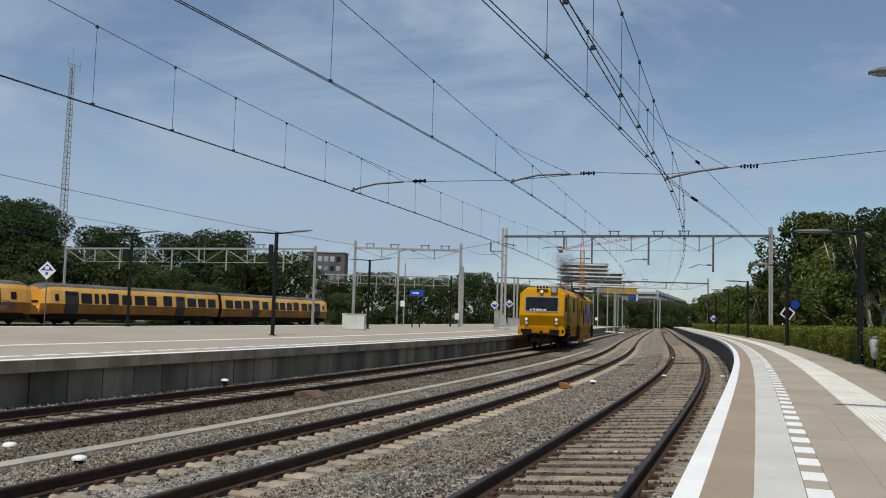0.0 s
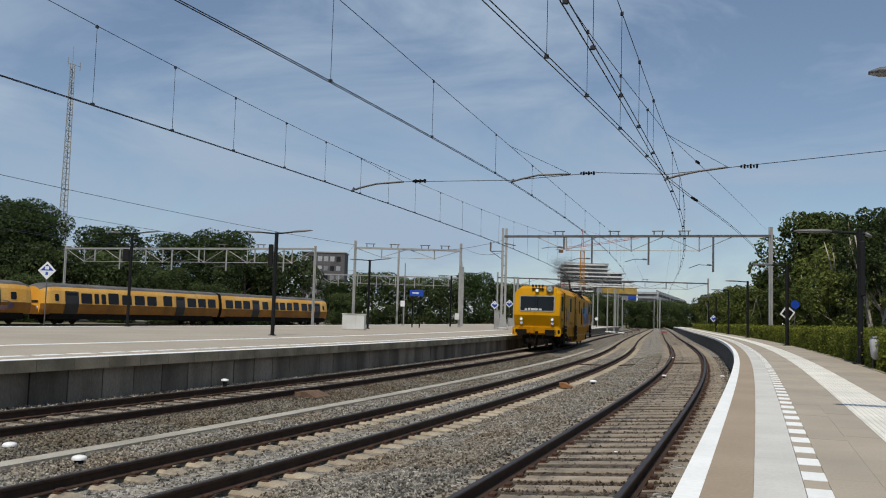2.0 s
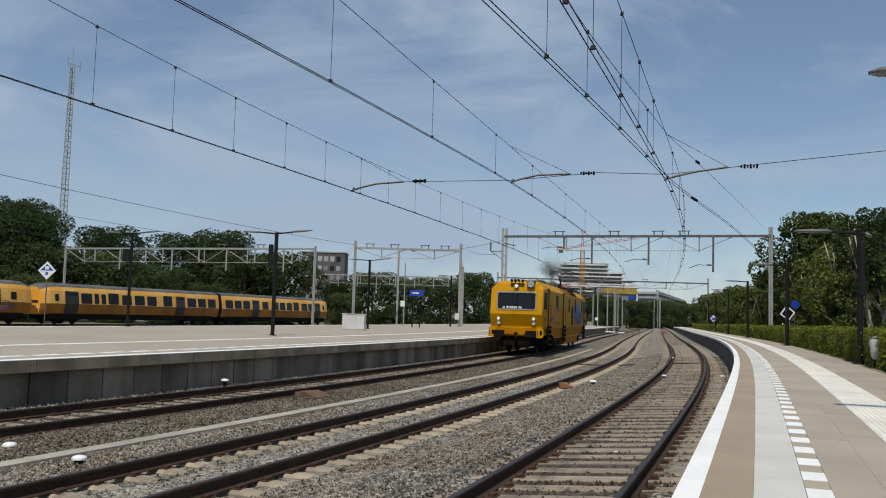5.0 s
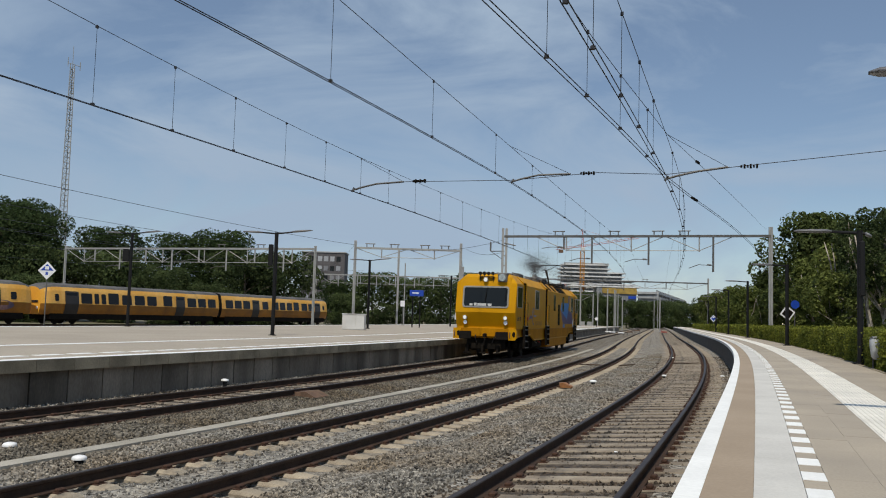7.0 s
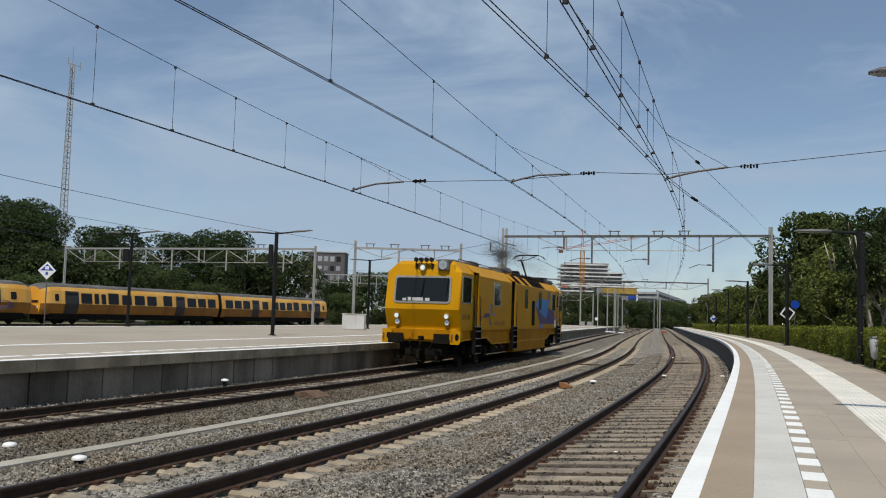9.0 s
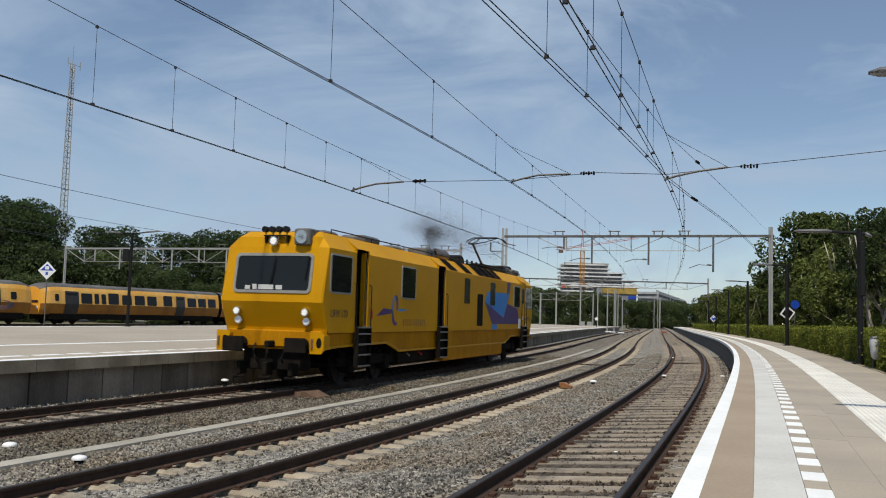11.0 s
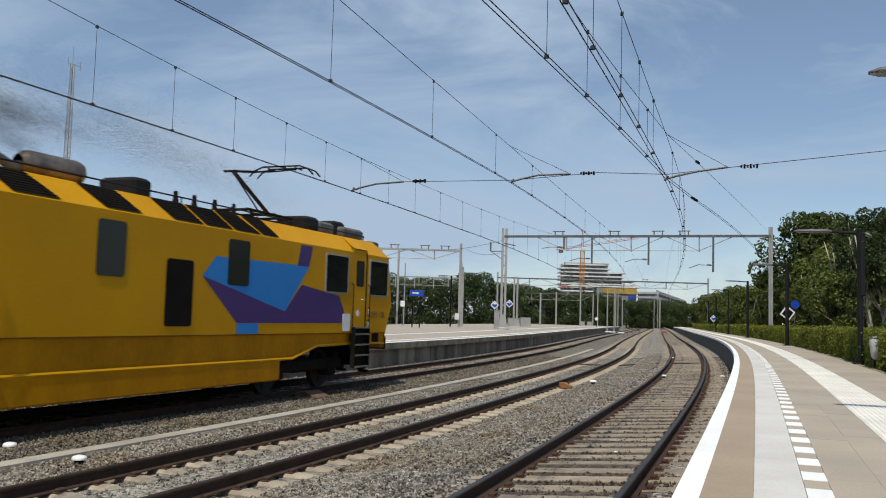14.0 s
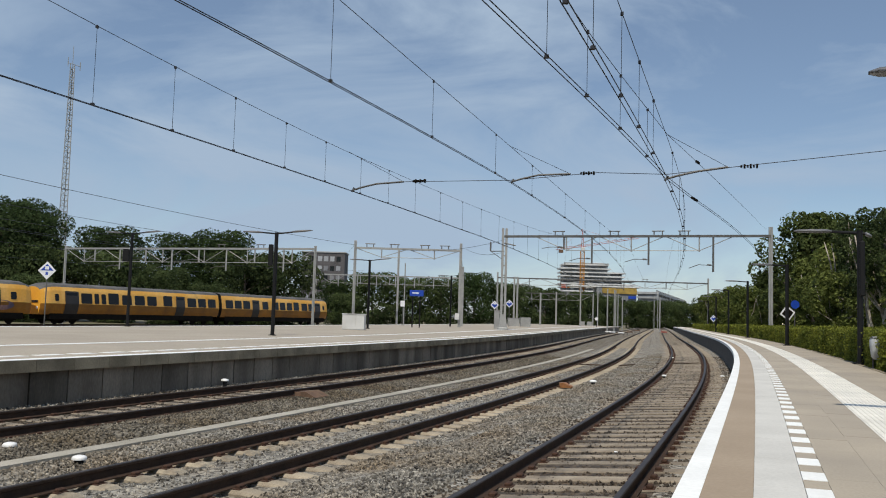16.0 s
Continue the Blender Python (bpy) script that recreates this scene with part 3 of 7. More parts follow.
# ---- plants ----
def leaf_cloud(name, centres, radii, count, size, mat, seed, flat=0.0):
    """Many small two-faced leaves scattered over clumps, denser towards their skin."""
    rng = np.random.default_rng(seed)
    c, r = np.array(centres, float), np.array(radii, float)
    pick = rng.choice(len(c), count, p=(r[:, 0] * r[:, 1] * r[:, 2]) ** 0.67 / ((r[:, 0] * r[:, 1] * r[:, 2]) ** 0.67).sum())
    d = rng.normal(size=(count, 3))
    d /= np.linalg.norm(d, axis=1)[:, None]
    far = rng.random((count, 1)) ** 0.33
    p = c[pick] + d * r[pick] * (0.55 + 0.5 * far)
    u = rng.normal(size=(count, 3))
    n = d + 0.9 * rng.normal(size=(count, 3)) + np.array((0, 0, 0.5))
    n /= np.linalg.norm(n, axis=1)[:, None]
    u -= (u * n).sum(1)[:, None] * n
    u /= np.linalg.norm(u, axis=1)[:, None]
    w = np.cross(n, u)
    sz = size * (0.6 + 0.8 * rng.random((count, 1)))
    v = np.stack([p - u * sz, p + w * sz * 0.55 + n * sz * 0.15, p + u * sz, p - w * sz * 0.55 + n * sz * 0.15], 1).reshape(-1, 3)
    me = bpy.data.meshes.new(name)
    me.from_pydata(v.tolist(), [], np.arange(count * 4).reshape(-1, 4).tolist())
    me.materials.append(mat)
    return me


def limb(sh, a, b, r0, r1, rng, bend=0.12, n=5):
    a, b = Vector(a), Vector(b)
    pts = [a.lerp(b, i / n) + Vector((rng.uniform(-bend, bend), rng.uniform(-bend, bend), 0)) * (1 if 0 < i < n else 0) for i in range(n + 1)]
    sh.tube(pts, r0, 7, 0, True, r1)


def tree(label, height, width, leaves, size, leaf, seed, bark="bark", clear=0.15, clumps=26, group="trees", stems=0, lump=1.0):
    rng = random.Random(seed)
    t = thing("tree", label, "tree", group=group)
    sh = Shape()
    limb(sh, (0, 0, -0.1), (rng.uniform(-0.3, 0.3), rng.uniform(-0.3, 0.3), height * 0.72), 0.028 * height, 0.010 * height, rng)
    cs, rs = [], []
    for k in range(clumps):
        h = clear + (0.97 - clear) * ((k + 0.5) / clumps)
        w = width * (0.32 + 0.68 * math.sin(math.pi * min(1, (h - clear * 0.4) / (1.06 - clear * 0.4)) ** 0.85))
        a = k * 2.4 + rng.uniform(-0.5, 0.5)
        d = w * rng.uniform(0.25, 0.85)
        rr = width * rng.uniform(0.22, 0.42) * lump
        z = min(h * height, height - rr * 0.8)
        cs.append((math.cos(a) * d, math.sin(a) * d, z))
        rs.append((rr, rr, rr * rng.uniform(0.65, 0.95)))
        if k % 3 == 0:
            limb(sh, (0, 0, max(0.5, z - 0.25 * height)), cs[-1], 0.010 * height, 0.003 * height, rng)
    for k in range(stems):
        a = rng.uniform(0, 6.28)
        limb(sh, (math.cos(a) * 0.3, math.sin(a) * 0.3, 0), (math.cos(a) * width * 0.7, math.sin(a) * width * 0.7, height * 0.8), 0.012 * height, 0.004 * height, rng)
    part("trunk", sh, M[bark], t, "branching trunk", smooth=True)
    part("crown", leaf_cloud("crown", cs, rs, leaves, size, M[leaf], seed), M[leaf], t, "uneven leafy crown")
    return t


def place(t, x, y, z, turn=0.0, size=1.0):
    t.matrix_basis = pose(x, y, z, 0, 0, turn) @ Matrix.Scale(size, 4)
    return t


SWAYING = []


def build_trees():
    a = tree("tall dark green deciduous tree in full leaf", 16.5, 6.4, 15000, 0.21, "leaf_a", 11, clumps=40)
    b = tree("broad dark green tree with a rounded crown", 14.0, 6.8, 15000, 0.21, "leaf_a", 12, clear=0.06, clumps=36)
    c = tree("bushy mid-green tree behind the sidings", 9.5, 5.6, 12000, 0.19, "leaf_c", 13, clear=0.02, clumps=30)
    firsts = {"a": a, "b": b, "c": c}
    used = set()
    rows = [("a", -74, 132, 10, 1.12), ("a", -68, 136, 80, 1.14), ("a", -62.5, 133, 200, 1.08), ("b", -61.5, 126, 0, 1.12), ("c", -56.5, 124, 40, 1.15), ("b", -51.5, 135, 130, 1.05), ("c", -47, 127, 200, 1.12),
            ("b", -41.5, 140, 210, 1.02), ("b", -35.0, 138, 300, 1.06), ("c", -29.5, 132, 10, 1.18), ("c", -25.5, 142, 90, 1.25), ("b", -19, 158, 60, 0.60), ("c", -12.5, 158, 160, 1.05), ("c", -6.5, 164, 220, 1.0),
            ("c", 0, 166, 20, 1.02), ("b", 6.5, 172, 100, 0.80), ("c", 12.5, 176, 250, 1.0), ("c", 19, 210, 30, 1.1), ("c", 27, 228, 300, 1.12), ("c", 36, 255, 140, 1.1), ("c", 45, 275, 190, 1.2), ("c", 57, 300, 75, 1.1),
            ("c", -38, 121, 330, 0.85), ("c", -31, 118, 60, 0.62), ("c", -60, 116, 60, 0.8), ("c", -68, 112, 140, 0.9), ("c", -16, 148, 60, 0.62), ("c", -53, 113, 250, 0.66), ("c", -80, 118, 20, 1.3), ("b", -86, 130, 20, 1.1),
            ("c", 74, 330, 15, 1.1), ("c", 84, 315, 15, 1.1), ("c", 66, 345, 85, 1.3), ("c", 92, 300, 215, 1.3), ("c", 66, 296, 60, 1.0), ("c", 73, 300, 160, 1.05), ("c", 80, 292, 10, 0.95), ("c", 88, 296, 100, 1.0), ("c", 98, 310, 100, 1.2), ("c", 104, 330, 100, 1.3)]
    for k, x, y, turn, size in rows:
        t = firsts[k] if k not in used else copy_thing(firsts[k], Matrix())
        used.add(k)
        place(t, x, y, -0.5, turn, size)
    # the right-hand row behind the hedge
    d = tree("tall leafy tree with dense dark foliage behind the hedge", 9.2, 4.7, 16000, 0.15, "leaf_d", 21, clear=0.16, group="trees behind the hedge", clumps=64, lump=0.66)
    place(d, 33.5, 78.5, 0.9, 0, 1.22)
    e = tree("slender tree with pale stems behind the hedge", 7.6, 2.3, 6500, 0.095, "leaf_c", 22, "bark_pale", 0.40, 44, "trees behind the hedge", 6, 0.62)
    place(e, 18.1, 36.0, 0.9, 0, 0.78)
    f = tree("light green bushy tree behind the hedge", 5.6, 3.0, 9000, 0.125, "leaf_b", 23, "bark_pale", 0.04, 46, "trees behind the hedge", 3, 0.66)
    place(f, 22.6, 48.0, 0.9)
    for x, y, turn, size in ((26.5, 57.0, 120, 1.05), (26.2, 60.5, 250, 1.0), (19.6, 42.5, 200, 0.66), (19.4, 35.5, 20, 0.70), (16.2, 29.0, 300, 0.62), (31.6, 84, 40, 0.8), (29.6, 80, 70, 0.5), (31.5, 92, 160, 0.9), (36.5, 108, 260, 1.0), (41.5, 128, 10, 1.05), (47, 150, 50, 1.1), (55, 180, 190, 1.2)):
        place(copy_thing(f, Matrix()), x, y, 0.9, turn, size)
    for x, y, turn, size in ((19.0, 34.0, 130, 0.80), (16.9, 30.0, 40, 0.60), (20.7, 44, 210, 0.87), (22.3, 43, 80, 0.92), (20.4, 38, 300, 0.84)):
        SWAYING.append(place(copy_thing(e, Matrix()), x, y, 0.9, turn, size))
    for x, y, turn, size in ((31.0, 64, 100, 0.72), (37, 90, 160, 0.75), (41.5, 112, 30, 0.82), (29.5, 50, 30, 0.85)):
        place(copy_thing(d, Matrix()), x, y, 0.9, turn, size)


def build_hedge():
    h = thing("hedge", "clipped yellow-green privet hedge along the platform", "hedge")
    core, rng = Shape(), random.Random(2)
    e = edge_r
    o0, o1, z0, z1 = 2.80, 3.85, PLAT_R - 0.03, 1.78
    # plain dark sheet behind the leaves, standing for the hedge's inner shade
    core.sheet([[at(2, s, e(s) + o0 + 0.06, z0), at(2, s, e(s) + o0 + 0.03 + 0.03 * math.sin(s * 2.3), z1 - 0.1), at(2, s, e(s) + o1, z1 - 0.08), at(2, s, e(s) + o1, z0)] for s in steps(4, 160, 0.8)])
    part("twigs", core, M["leaf_a"], h, "dark green sheet painted as the shade inside the hedge")
    r = np.random.default_rng(9)
    v = []
    for lo, hi, count, size in ((4, 20, 26000, 0.030), (20, 45, 26000, 0.042), (45, 160, 22000, 0.085)):
        for s, w, q in zip(lo + (hi - lo) * r.random(count), r.random(count), r.normal(size=(count, 9))):
            bulge = 0.05 * math.sin(s * 1.9) + 0.04 * math.sin(s * 5.3 + 1)
            if w < 0.62:
                p = at(2, s, e(s) + o0 + bulge + 0.04 * q[0], z0 + 0.04 + (z1 - z0) * w / 0.62)
                n = Vector((-0.9 + q[1] * 0.5, q[2] * 0.6, 0.45 + q[3] * 0.5))
            else:
                p = at(2, s, e(s) + o0 + (o1 - o0) * (w - 0.62) / 0.38, z1 + bulge * 0.7 + 0.035 * q[0])
                n = Vector((q[1] * 0.6, q[2] * 0.6, 1.0))
            n.normalize()
            u = n.cross(Vector((q[4], q[5], q[6]))).normalized() * size
            k = n.cross(u) * 0.6
            v += [p - u, p + k, p + u, p - k]
    part("leaves", mesh_of("leaves", v, np.arange(len(v)).reshape(-1, 4).tolist(), (M["leaf_hedge"],)), M["leaf_hedge"], h, "small yellow-green hedge leaves")


# ---- the yellow inspection railcar ----
BODY_WIDTH = 0.957
LENGTH, HALF, FLOOR, EAVE, TOP = 23.1, 1.45, 1.36, 3.42, 3.83
DOORS = ((1.93, 2.74), (8.62, 9.40), (20.66, 21.46))
RUN = [(0.0, 49.0), (0.5, 48.76), (1.0, 48.35), (1.5, 47.82), (2.0, 47.14), (2.5, 46.34), (3.0, 45.41), (3.5, 44.36), (4.0, 43.18), (4.5, 41.89), (5.0, 40.47), (5.5, 38.93), (6.0, 37.27), (6.5, 35.48), (7.0, 33.58), (7.5, 31.56), (8.0, 29.42),
       (8.5, 27.17), (9.0, 24.78), (9.5, 22.33), (10.0, 19.76), (10.5, 17.08), (11.0, 14.30), (11.5, 11.43), (12.0, 8.40), (12.5, 5.36), (13.0, 2.12), (13.5, -1.13), (14.0, -4.60), (14.5, -8.10), (15.0, -11.86), (15.5, -15.58), (16.0, -19.55)]


def ride(s):
    """The railcar's pose with its nose s metres along the left track: it stands on two bogies."""
    a, b = at(0, s + 4.2), at(0, s + 17.8)
    d = (b - a).normalized()
    return Matrix.Translation(a - d * 4.2) @ Matrix.Rotation(-math.atan2(d.x, d.y), 4, "Z") @ Matrix.Translation((0.05, 0, 0))


def rounded(u0, u1, z0, z1, r, n=4):
    pts = []
    for cu, cz, a0 in ((u1 - r, z1 - r, 0), (u0 + r, z1 - r, 90), (u0 + r, z0 + r, 180), (u1 - r, z0 + r, 270)):
        pts += [(cu + r * math.cos(radians(a0 + 90 * i / n)), cz + r * math.sin(radians(a0 + 90 * i / n))) for i in range(n + 1)]
    return pts


def side_window(car, u0, u1, z0, z1, framed=True, pane="window_dark", side=1):
    x = side * HALF
    w = part("window", Shape().prism(rounded(u0 + 0.03, u1 - 0.03, z0 + 0.03, z1 - 0.03, 0.07), "x", x - 0.01 * side, x + side * 0.016), M[pane], car, "dark tinted window pane")
    if framed:
        outer, inner = rounded(u0, u1, z0, z1, 0.09), rounded(u0 + 0.045, u1 - 0.045, z0 + 0.045, z1 - 0.045, 0.06)
        sh, n = Shape(), len(outer)
        rows = [[(x + side * h, *p) for p in o] for o, h in ((outer, 0.0), (outer, 0.022), (inner, 0.026), (inner, 0.0))]
        sh.sheet(rows, 0, True)
        part("window_frame", sh, M["rubber"], w, "pale grey rubber window frame")
    return w


def ladder(car, u0, u1, side=1):
    x0, x1 = side * (HALF + 0.01), side * (HALF + 0.12)
    la = part("ladder", Shape().box(min(x0, x1) - 0.02, min(x0, x1), u0, u1, 0.5, 1.5), M["under"], car, "dark steel boarding ladder with worn treads")
    for u in (u0, u1):
        part("stringer", Shape().box(min(x0, x1), max(x0, x1), u - 0.018, u + 0.018, 0.47, 1.50, 0, 0.004), M["under"], la)
    for z in (0.49, 0.78, 1.05, 1.32, 1.49):
        part("tread", Shape().box(min(x0, x1), max(x0, x1) + 0.01, u0 + 0.02, u1 - 0.02, z - 0.02, z + 0.02, 0, 0.006), M["bright_step"], la)


def nose_outline():
    """The end's line from below to the roof: height, how far it lies behind the foremost point, half width."""
    return [(0.93, 0.34, 1.36), (1.30, 0.34, 1.38), (1.46, 0.30, 1.40), (2.08, 0.0, 1.42), (2.28, 0.02, 1.40), (3.42, 0.19, 1.20), (3.68, 0.25, 1.10), (TOP, 0.52, 0.98)]


def nose_edge():
    """Where the corner facets of an end meet the side: half width and distance from the foremost point."""
    return [(1.42, 0.37), (1.43, 0.37), (HALF, 0.33), (HALF, 0.04), (HALF, 0.07), (HALF, 0.30), (1.20, 0.44), (1.05, 0.62)]


def cab_end(car, tail=False):
    """One faceted end of the body, with windscreen, lamps, buffers and couplings."""
    f = (lambda y: LENGTH - y) if tail else (lambda y: y)
    sg = -1 if tail else 1
    sh = Shape()
    rows = []
    for (z, y, w), (we, ye) in zip(nose_outline(), nose_edge()):
        rows.append([(-we, f(ye), z), (-w, f(y), z), (w, f(y), z), (we, f(ye), z)])
    sh.sheet(rows)
    for x in (-1, 1):
        sh.add([(x * HALF, f(a), b) for a, b in ((0.36, FLOOR), (0.33, 1.46), (0.04, 2.08), (0.07, 2.28), (0.30, EAVE), (0.60, EAVE), (0.60, FLOOR))], [tuple(range(7))])
        sh.add([(x * HALF, f(0.30), EAVE), (x * 1.20, f(0.44), 3.68), (x * 1.05, f(0.62), TOP), (x * HALF, f(0.62), EAVE)], [(0, 1, 2, 3)])
    sh.add([(x, f(a), TOP) for x, a in ((-0.98, 0.52), (0.98, 0.52), (1.05, 0.62), (1.05, 0.8), (-1.05, 0.8), (-1.05, 0.62))], [tuple(range(6))])
    part("cab_front", sh, M["yellow"], car, "yellow faceted cab front")
    # windscreen lies on the raked face
    z0, z1 = 2.32, 3.24
    yy = lambda z: float(np.interp(z, [a[0] for a in nose_outline()], [a[1] for a in nose_outline()]))
    def raked(u0, u1, za, zb, r, out):
        return [(p[0], f(yy(p[1]) - out), p[1]) for p in rounded(u0, u1, za, zb, r)]
    scr = Shape()
    o = raked(-1.06, 1.06, z0 + 0.03, z1 - 0.03, 0.09, 0.014)
    scr.add(o, [tuple(range(len(o)))])
    back_o = raked(-1.06, 1.06, z0 + 0.03, z1 - 0.03, 0.09, -0.01)
    scr.add(back_o, [tuple(range(len(back_o)))])
    ws = part("windscreen", scr, M["window_dark"], car, "wide dark raked windscreen")
    fr = Shape()
    fr.sheet([raked(-1.11, 1.11, z0 - 0.03, z1 + 0.03, 0.13, 0.0), raked(-1.11, 1.11, z0 - 0.03, z1 + 0.03, 0.13, 0.026), raked(-1.04, 1.04, z0 + 0.04, z1 - 0.04, 0.08, 0.03), raked(-1.04, 1.04, z0 + 0.04, z1 - 0.04, 0.08, 0.0)], 0, True)
    part("screen_frame", fr, M["rubber"], ws, "pale grey windscreen seal")
    wi = Shape()
    wi.tube([(0.05, f(yy(3.2) - 0.06), 3.20), (0.0, f(yy(2.75) - 0.07), 2.75)], 0.014, 5)
    wi.tube([(0.03, f(yy(2.95) - 0.07), 2.95), (-0.03, f(yy(2.5) - 0.06), 2.52)], 0.022, 5)
    wi.tube([(0.98, f(yy(3.2) - 0.06), 3.20), (0.93, f(yy(2.7) - 0.07), 2.62)], 0.016, 5)
    part("wiper", wi, M["black"], ws, "black windscreen wipers")
    de = Shape()
    for a, b, c in ((-0.76, -0.62, 0.1), (-0.55, -0.42, 0.13), (-0.38, 0.05, 0.12), (0.12, 0.3, 0.11)):
        de.box(a, b, min(f(yy(2.4) - 0.016), f(yy(2.4) - 0.022)), max(f(yy(2.4) - 0.016), f(yy(2.4) - 0.022)), 2.375, 2.37 + c, 0, 0.002)
    part("dashboard_gear", de, M["box_white"], ws, "pale papers and gear behind the glass")
    # lamps in pairs
    for x in (-0.97, 0.97):
        for z, lit in ((1.84, True), (1.62, False)):
            y0 = yy(z)
            hs = Shape()
            hs.tube([(x, f(y0 + 0.08), z), (x, f(y0 - 0.10), z), (x, f(y0 - 0.12), z)], 0.098, 16)
            hl = part("headlight", hs, M["chrome"], car, "round chrome-rimmed headlight")
            le = Shape()
            le.tube([(x, f(y0 - 0.10), z), (x, f(y0 - 0.135), z)], 0.074, 16)
            part("lens", le, M["headlight" if lit and not tail else "lamp_glass"], hl, "bright lamp lens")
    # beam, buffers, hook and hoses
    be = Shape()
    be.box(-1.34, 1.34, min(f(0.20), f(0.5)), max(f(0.20), f(0.5)), 0.98, 1.40, 0, 0.03)
    part("buffer_beam", be, M["yellow_dirty"], car, "bright yellow buffer beam")
    for x in () if tail else (-1.33, 1.33):
        ck = Shape()
        ck.prism([(x - 0.19, 0.86), (x + 0.12, 0.86), (x + 0.19, 0.95), (x + 0.19, 1.28), (x + 0.14, 1.36), (x - 0.19, 1.36)], "y", f(0.02), f(0.07))
        ck.box(x - 0.19, x - 0.15, min(f(0.07), f(0.40)), max(f(0.07), f(0.40)), 0.88, 1.34, 0, 0.005)
        ck.box(x + 0.13, x + 0.17, min(f(0.07), f(0.40)), max(f(0.07), f(0.40)), 0.96, 1.30, 0, 0.005)
        part("cheek_plate", ck, M["yellow"], car, "bright yellow cheek plate with a large hole")
    for x in (-0.875, 0.875):
        bu = Shape()
        bu.tube([(x, f(0.3), 1.06), (x, f(-0.05), 1.06)], 0.16, 12)
        bu.tube([(x, f(-0.05), 1.06), (x, f(-0.22), 1.06)], 0.11, 12)
        bu.box(x - 0.30, x + 0.30, min(f(-0.27), f(-0.21)), max(f(-0.27), f(-0.21)), 0.87, 1.23, 0, 0.025)
        part("buffer", bu, M["under"], car, "black sprung buffer")
        ho = Shape()
        ho.tube([(x * 0.55, f(0.18), 1.05), (x * 0.5, f(0.02), 0.9), (x * 0.42, f(0.0), 0.72), (x * 0.4, f(0.12), 0.62)], 0.025, 6)
        part("brake_hose", ho, M["black"], car, "hanging black brake hose")
    for x in () if tail else (-1.33, 1.33):
        # dark disc on the uncut plate, painted as the shade inside a hole
        ey = [(x + 0.06 + 0.075 * math.cos(k * 0.5236), 1.12 + 0.125 * math.sin(k * 0.5236)) for k in range(12)]
        part("lifting_eye", Shape().prism(ey, "y", f(0.016), f(0.022)), M["interior"], car, "dark oval disc painted as the shade of a hole")
        part("bracket", Shape().box(x - 0.15, x - 0.10, min(f(-0.02), f(0.02)), max(f(-0.02), f(0.02)), 0.98, 1.22, 0, 0.01), M["ramp_brown"], car, "small rusty bracket")
    hk = Shape()
    hk.box(-0.07, 0.07, min(f(-0.12), f(0.25)), max(f(-0.12), f(0.25)), 0.98, 1.14, 0, 0.03)
    hk.tube([(0, f(-0.1), 1.02), (0.05, f(-0.13), 0.85), (0, f(-0.1), 0.7)], 0.035, 6)
    part("coupling_hook", hk, M["under"], car, "greasy coupling hook")
    pl = Shape()
    pl.box(-0.95, 0.95, min(f(0.40), f(0.48)), max(f(0.40), f(0.48)), 0.42, 0.95, 0, 0.02)
    for x in (-0.85, -0.1, 0.62):
        pl.box(x - 0.06, x + 0.06, min(f(0.0), f(0.35)), max(f(0.0), f(0.35)), 0.30, 0.62, 0, 0.02)
        pl.box(x - 0.16, x + 0.16, min(f(0.02), f(0.10)), max(f(0.02), f(0.10)), 0.22, 0.29, 0, 0.02)
    part("snow_plough", pl, M["under"], car, "dark scraper and guard irons")
    # lamps and horn above the screen
    top = Shape()
    top.box(-0.34, 0.36, min(f(0.10), f(0.22)), max(f(0.10), f(0.22)), 3.68, 3.71, 0)
    for i in range(4):
        x = -0.29 + 0.20 * i
        top.tube([(x, f(0.15), 3.69), (x, f(0.13), 3.78)], 0.018, 5)
        top.tube([(x, f(0.18), 3.845), (x, f(0.07), 3.845), (x, f(0.05), 3.845)], 0.078, 12)
    for x in (-0.3, 0.32):
        top.box(x - 0.02, x + 0.02, min(f(0.14), f(0.30)), max(f(0.14), f(0.30)), 3.52, 3.70)
    part("lamp_bar", top, M["black"], car, "row of four small black lamps")
    sp = Shape()
    sp.tube([(-0.02, f(0.30), 3.57), (-0.02, f(0.06), 3.56)], 0.115, 14)
    spot = part("spotlight", sp, M["chrome"], car, "round central spotlight")
    part("lens", Shape().tube([(-0.02, f(0.07), 3.56), (-0.02, f(0.04), 3.56)], 0.085, 14), M["lamp_glass" if tail else "headlight"], spot, "bright spotlight lens")
    cb = Shape()
    cb.box(0.56, 1.0, min(f(0.06), f(0.62)), max(f(0.06), f(0.62)), 3.46, 3.87, 0, 0.03)
    co = part("roof_lamp_box", cb, M["roof_grey"], car, "grey boxed searchlight on the roof edge")
    ri = Shape()
    ri.tube([(0.78, f(0.07), 3.66), (0.78, f(0.02), 3.66)], 0.165, 16)
    ri.tube([(0.78, f(0.03), 3.66), (0.78, f(0.0), 3.66)], 0.06, 12)
    ri.box(0.62, 0.94, min(f(0.0), f(0.015)), max(f(0.0), f(0.015)), 3.64, 3.68)
    part("lamp_ring", ri, M["chrome"], co, "round silver lamp ring")
    return car


